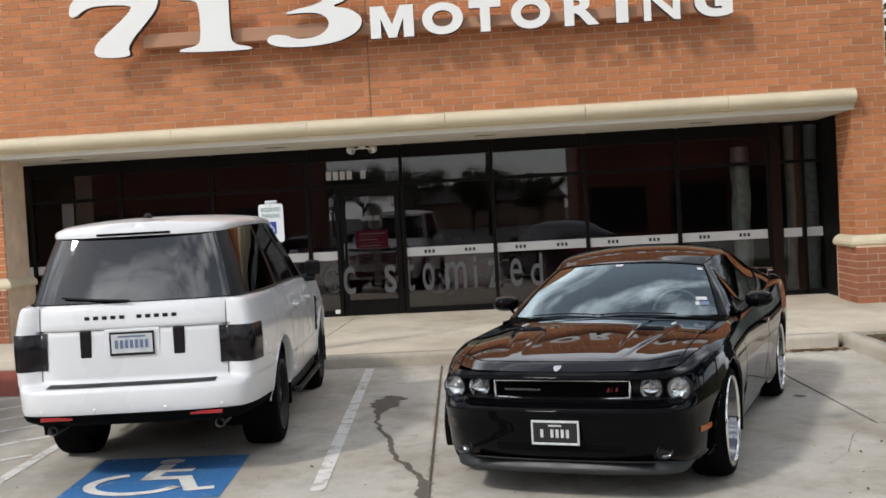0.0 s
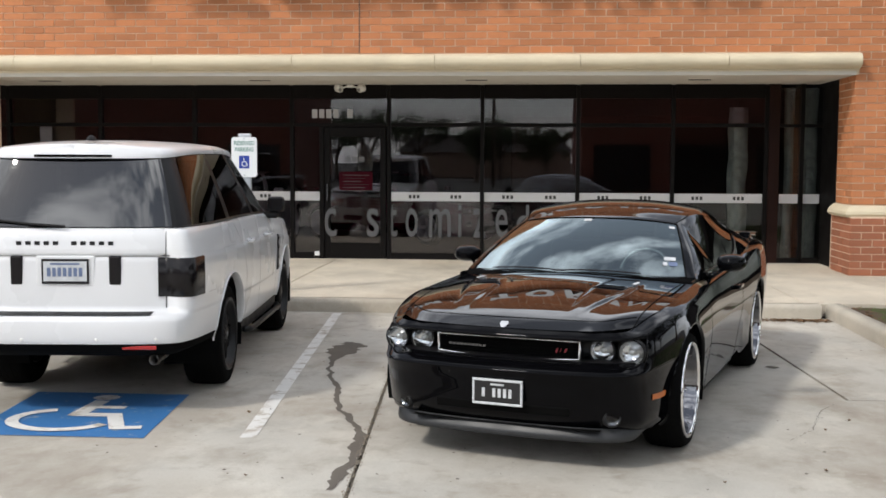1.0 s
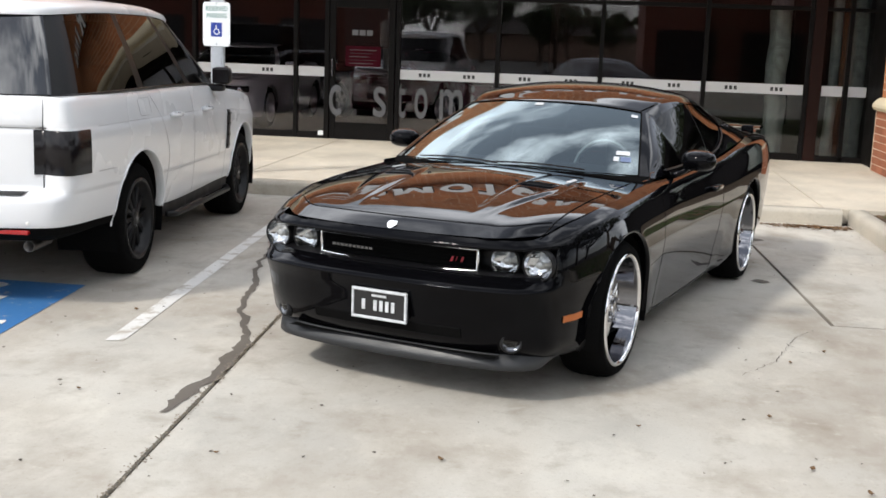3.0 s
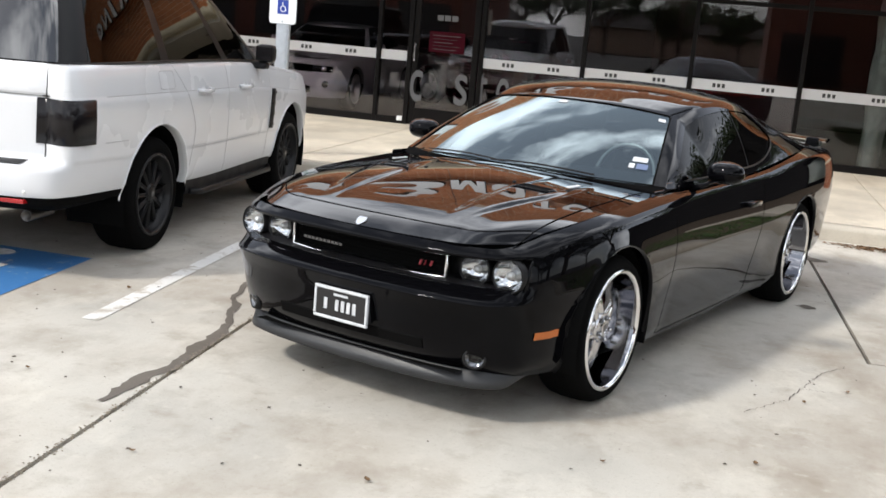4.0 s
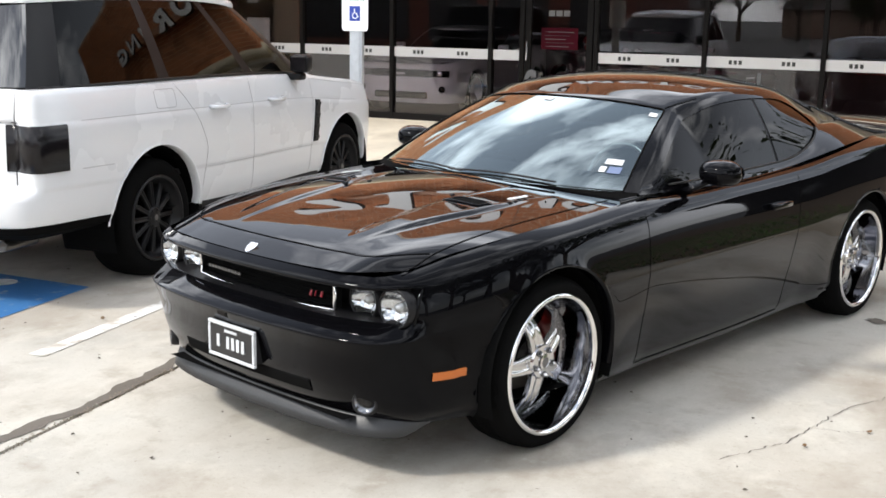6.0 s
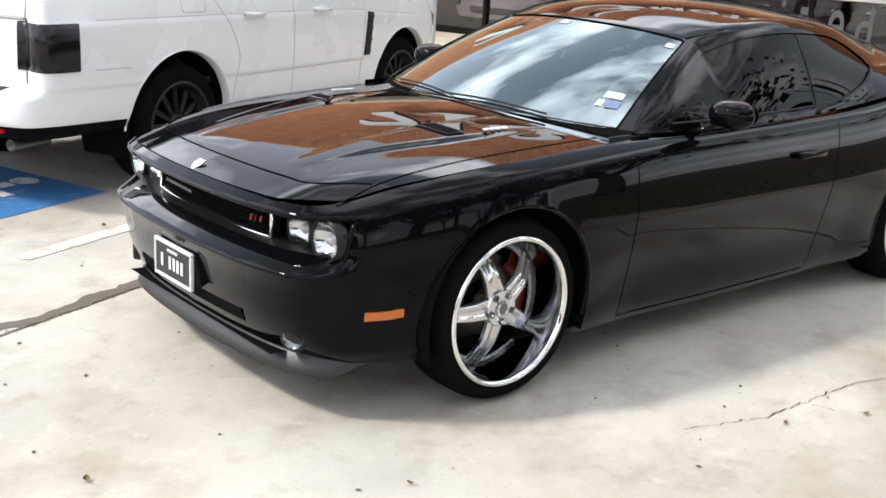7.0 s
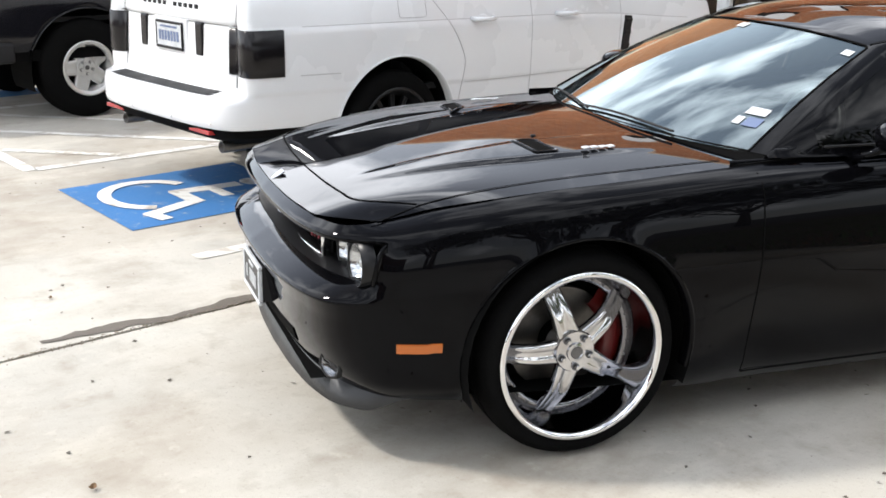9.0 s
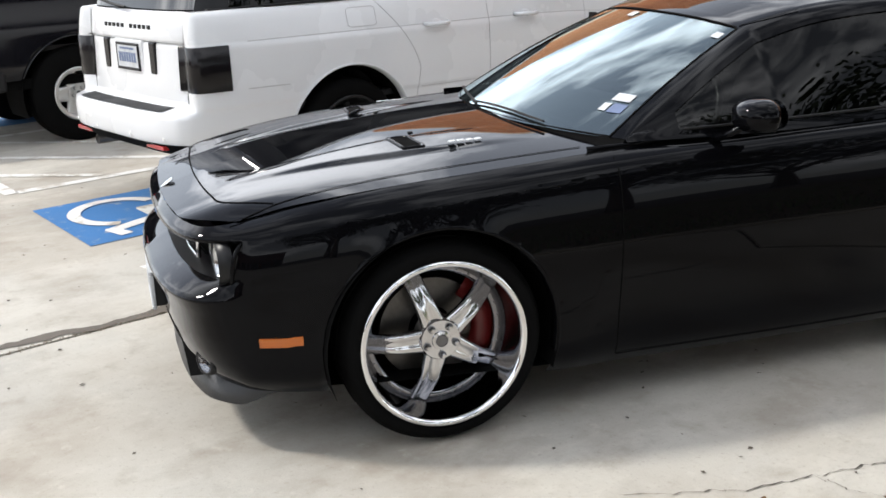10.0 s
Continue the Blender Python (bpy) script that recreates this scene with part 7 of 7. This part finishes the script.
# ---- inside the showroom ----
def showroom_coupe(m, paint, label, dark_front):
    """A low sports coupe whose nose looks along -y, seen through the shop glass."""
    car = thing("showroom_coupe", m, label, "car")
    half = [(0, -0.92), (0.35, -0.915), (0.65, -0.87), (0.83, -0.74), (0.90, -0.5), (0.935, 0.0), (0.94, 0.9), (0.93, 1.8), (0.955, 2.7), (0.93, 3.3), (0.80, 3.72), (0.4, 3.82), (0, 3.83)]
    top = spline([(-1.0, 0.80), (-0.6, 0.84), (0.0, 0.91), (0.8, 0.96), (1.6, 0.98), (2.4, 1.02), (3.2, 1.04), (3.9, 1.0)])
    bottom = lambda y: 0.20
    rows = [0.0, 0.08, 0.2, 0.35, 0.5, 0.65, 0.8, 0.9, 0.96, 1.0]
    side = linear([(0, 0.06), (0.2, 0.01), (0.5, 0.0), (0.65, 0.015), (0.9, 0.03), (1.0, 0.11)])
    nose = linear([(0, 0.06), (0.2, 0.01), (0.5, 0.0), (0.8, 0.02), (0.96, 0.05), (1.0, 0.12)])
    shell = Shell(half, rows, bottom, top, side, nose, nose, 0.05)
    part("body", shell.mesh((0.0, 2.85), 0.38, 0.34), paint, car, smooth=True)
    edge = [shell.point(k, 1.0) for k in range(len(shell.pts))]
    deck = []
    for y in np.linspace(-0.79, 3.70, 40):
        w = float(np.interp(y, [p.y for p in edge], [p.x for p in edge]))
        deck.append([(t * w, y, top(y) + 0.04 * (1 - abs(t) ** 2.5)) for t in np.linspace(-1, 1, 15)])
    part("hood", grid(deck), paint, car, smooth=True)
    belt = [(0, 0.55), (0.5, 0.62), (0.76, 0.85), (0.82, 1.3), (0.83, 2.0), (0.78, 2.7), (0.62, 3.15), (0.3, 3.25), (0, 3.27)]
    roof = [(0, 1.25), (0.42, 1.29), (0.56, 1.40), (0.60, 1.65), (0.60, 1.95), (0.56, 2.25), (0.46, 2.42), (0.2, 2.5), (0, 2.52)]
    at, us, last = cabin(belt, roof, lambda y: top(y) - 0.01, spline([(1.2, 1.30), (1.8, 1.36), (2.6, 1.31)]), 0.03)
    part("roof", grid([[(at(u, 1.0).x * g, at(u, 1.0).y, at(u, 1.0).z + 0.03 * (1 - g * g)) for g in np.linspace(-1, 1, 9)] for u in np.linspace(0, last, 31)]), paint, car, smooth=True)
    for s in (1, -1):
        part("cabin_glass", panel(at, 0, last, 0.0, 1.0, 40, 6, s), TINT, car, smooth=True)
        part("pillar", panel(at, 1.85, 2.25, 0.0, 1.0, 4, 6, s, 0.006), paint, car, smooth=True)
        for wy in (0.0, 2.85):
            star_wheel("wheel", car, (s * 0.92, wy, 0.34), s, 0.34, 0.24, 0.22, 5, ALLOY, ALLOY, caliper=False, deep=0.06)
        part("headlight", box(-0.17, 0.17, -0.03, 0.05, -0.05, 0.05, 0.02, m=pose(s * 0.64, -0.865, 0.66, 0, 0, s * 24)), SMOKED, car, smooth=True)
        part("lamp_eye", lathe([(-0.035, 0.0), (-0.034, 0.035), (-0.028, 0.042)], 20, axis="y", m=pose(s * 0.66, -0.865, 0.66, 0, 0, s * 24)), CHROME, car, smooth=True)
        part("fog_lamp", lathe([(-0.012, 0.0), (-0.01, 0.05), (0.02, 0.055)], 20, axis="y", m=pose(s * 0.70, -0.87, 0.42, 0, 0, s * 28)), SMOKED, car, smooth=True)
        part("door_mirror", box(-0.09, 0.09, -0.05, 0.06, -0.055, 0.055, 0.03, m=pose(s * 0.97, 1.0, 1.03)), paint, car, smooth=True)
    part("grille", box(-0.50, 0.50, -0.93, -0.85, 0.60, 0.72, 0.03), WELL if dark_front else TRIM, car, "black grille slot")
    part("grille_badge", box(-0.09, 0.09, -0.936, -0.92, 0.64, 0.67, 0.004), ALLOY, car)
    part("lower_intake", box(-0.46, 0.46, -0.93, -0.85, 0.27, 0.38, 0.03), WELL, car, "black lower intake slot")
    return car


showroom_coupe(pose(-5.10, 18.85, WALK_Z), mat("white_show_paint", (0.80, 0.80, 0.80), 0.25, coat=0.5), "white sports coupe with a black grille inside the showroom", True)
showroom_coupe(pose(-0.9, 21.0, WALK_Z, 0, 0, 55), CRIMSON_PAINT, "dark crimson coupe parked inside the showroom", True)
for x, w, z1, lab in ((3.82, 0.27, 2.6, "pale draped display column inside the shop"), (4.62, 0.14, 2.9, "pale upright panel inside the shop"), (4.93, 0.24, 2.9, "pale upright panel inside the shop")):
    d = thing("display_column", pose(x, GLASS_Y + 0.30, WALK_Z), lab, "display")
    rows = [[(w / 2 * (1 + 0.16 * math.sin(5 * t + 3 * z) + 0.35 * noise.noise((t, z * 2, x))) * math.cos(t), w / 2 * math.sin(t), z) for t in np.linspace(0, 2 * math.pi, 25)] for z in np.linspace(0, z1 - WALK_Z, 14)]
    part("column_skin", grid(rows), mat("pale_drape", (0.26, 0.27, 0.27), 0.35, var=0.45, scale=9, bump=0.5, bscale=14), d, smooth=True)
for x, z0, z1, w in ((-7.35, 0.35, 1.62, 0.42), (-7.45, 1.85, 2.3, 0.2)):
    p = thing("window_poster", pose(x, GLASS_Y + 0.03, 0), "pale poster behind the shop glass", "poster")
    part("sheet", box(-w / 2, w / 2, 0, 0.004, z0, z1), mat("pale_poster", (0.42, 0.46, 0.44), 0.6, var=0.2, scale=5), p)
c = thing("showroom_counter", pose(1.7, 20.6, WALK_Z), "dark red showroom counter with a pale top", "counter")
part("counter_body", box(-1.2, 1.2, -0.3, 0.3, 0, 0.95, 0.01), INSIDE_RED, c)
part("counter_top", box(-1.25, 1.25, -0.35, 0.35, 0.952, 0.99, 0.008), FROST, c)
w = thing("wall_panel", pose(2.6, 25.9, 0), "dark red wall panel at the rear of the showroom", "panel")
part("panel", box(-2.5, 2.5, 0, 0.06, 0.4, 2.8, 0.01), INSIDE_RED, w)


# ---- bricks, piece by piece ----
BL, BH, BJ = 0.3048, 0.1016, 0.010


def brick_mesh(name, l, h, d, material):
    b = box(0, l, 0, d, 0, h)
    for v in b.verts:
        if v.co.y < d / 2:
            v.co.x += 0.002 if v.co.x < l / 2 else -0.002
            v.co.z += 0.002 if v.co.z < h / 2 else -0.002
    me = bpy.data.meshes.new(name)
    b.to_mesh(me)
    b.free()
    me.materials.append(material)
    return me


whole = {}


def lay(parent, runs, z0, z1, material, start=0.0, turn=None, limit=None):
    """Courses of bricks along a run (x0, x1) in the parent's plane y = 0, or turned by a matrix."""
    rb = random.Random(int(abs(z0 * 100)) + 7)
    rest = []
    n = int(round((z1 - z0) / BH))
    for row in range(n):
        z = z0 + row * BH
        for x0, x1 in runs:
            x = x0 - (BL / 2 if row % 2 else 0) - start % BL
            while x < x1 - 0.02:
                a, c = max(x, x0), min(x + BL, x1)
                if c - a > 0.03:
                    out = -0.0 + rb.uniform(-0.003, 0.002)
                    if limit and not limit((a + c) / 2, z):
                        rest.append((a + BJ / 2, c - BJ / 2, z + BJ / 2, z + BH - BJ / 2, out))
                    else:
                        l = round(c - a - BJ, 3)
                        key = (l, material.name)
                        if key not in whole:
                            whole[key] = brick_mesh("brick", l, BH - BJ, 0.05, material)
                        ob = new("brick", whole[key])
                        ob.parent = parent
                        ob.matrix_local = (turn or Matrix.Identity(4)) @ pose(a + BJ / 2, out, z + BJ / 2)
                x += BL
    return rest


def joined(parent, rest, material, name, label):
    verts, faces = [], []
    for a, c, z0, z1, o in rest:
        n = len(verts)
        verts += [(a, o + 0.04, z0), (c, o + 0.04, z0), (c, o + 0.04, z1), (a, o + 0.04, z1), (a + 0.002, o, z0 + 0.002), (c - 0.002, o, z0 + 0.002), (c - 0.002, o, z1 - 0.002), (a + 0.002, o, z1 - 0.002)]
        faces += [(n + 4, n + 5, n + 6, n + 7), (n, n + 1, n + 5, n + 4), (n + 1, n + 2, n + 6, n + 5), (n + 2, n + 3, n + 7, n + 6), (n + 3, n, n + 4, n + 7)]
    me = bpy.data.meshes.new(name)
    me.from_pydata(verts, [], faces)
    me.materials.append(material)
    ob = new(name, me)
    ob.parent = parent
    ob["kind"], ob["label"] = "stuff", label
    return ob


holder = new("brick_face")
holder.parent = wall_front
holder.matrix_local = pose(0, FASCIA_Y, 0)
near = lambda x, z: 0.4 < x < 5.7 and z < 4.95
cells = [(-15.6, -1.955), (-1.945, 5.54)]
rest = lay(holder, cells, 3.27, 6.32, BRICK, limit=near)
lay(holder, [(5.07, 5.54)], 3.066, 3.27, BRICK)
joined(holder, rest, BRICK_FIELD, "brick_field", "further bricks of the fascia wall")
part("joint_sealant", box(-1.956, -1.944, 0.0, 0.006, 3.27, 6.32), mat("joint_sealant", (0.16, 0.075, 0.05), 0.8), holder, "dark sealed movement joint")
for pr, w in pier_things:
    lay(pr, [(-w, w)], 1.14, 3.02, BRICK)
    lay(pr, [(0.0, 0.80)], 1.14, 2.92, BRICK, turn=pose(-w, 0.80, 0, 0, 0, -90))
    lay(pr, [(-w - 0.04, w + 0.04)], 0.15, 0.965, BRICK_DARK, turn=pose(0, -0.12, 0))
    lay(pr, [(0.0, 0.97)], 0.15, 0.965, BRICK_DARK, turn=pose(-w - 0.04, 0.85, 0, 0, 0, -90))
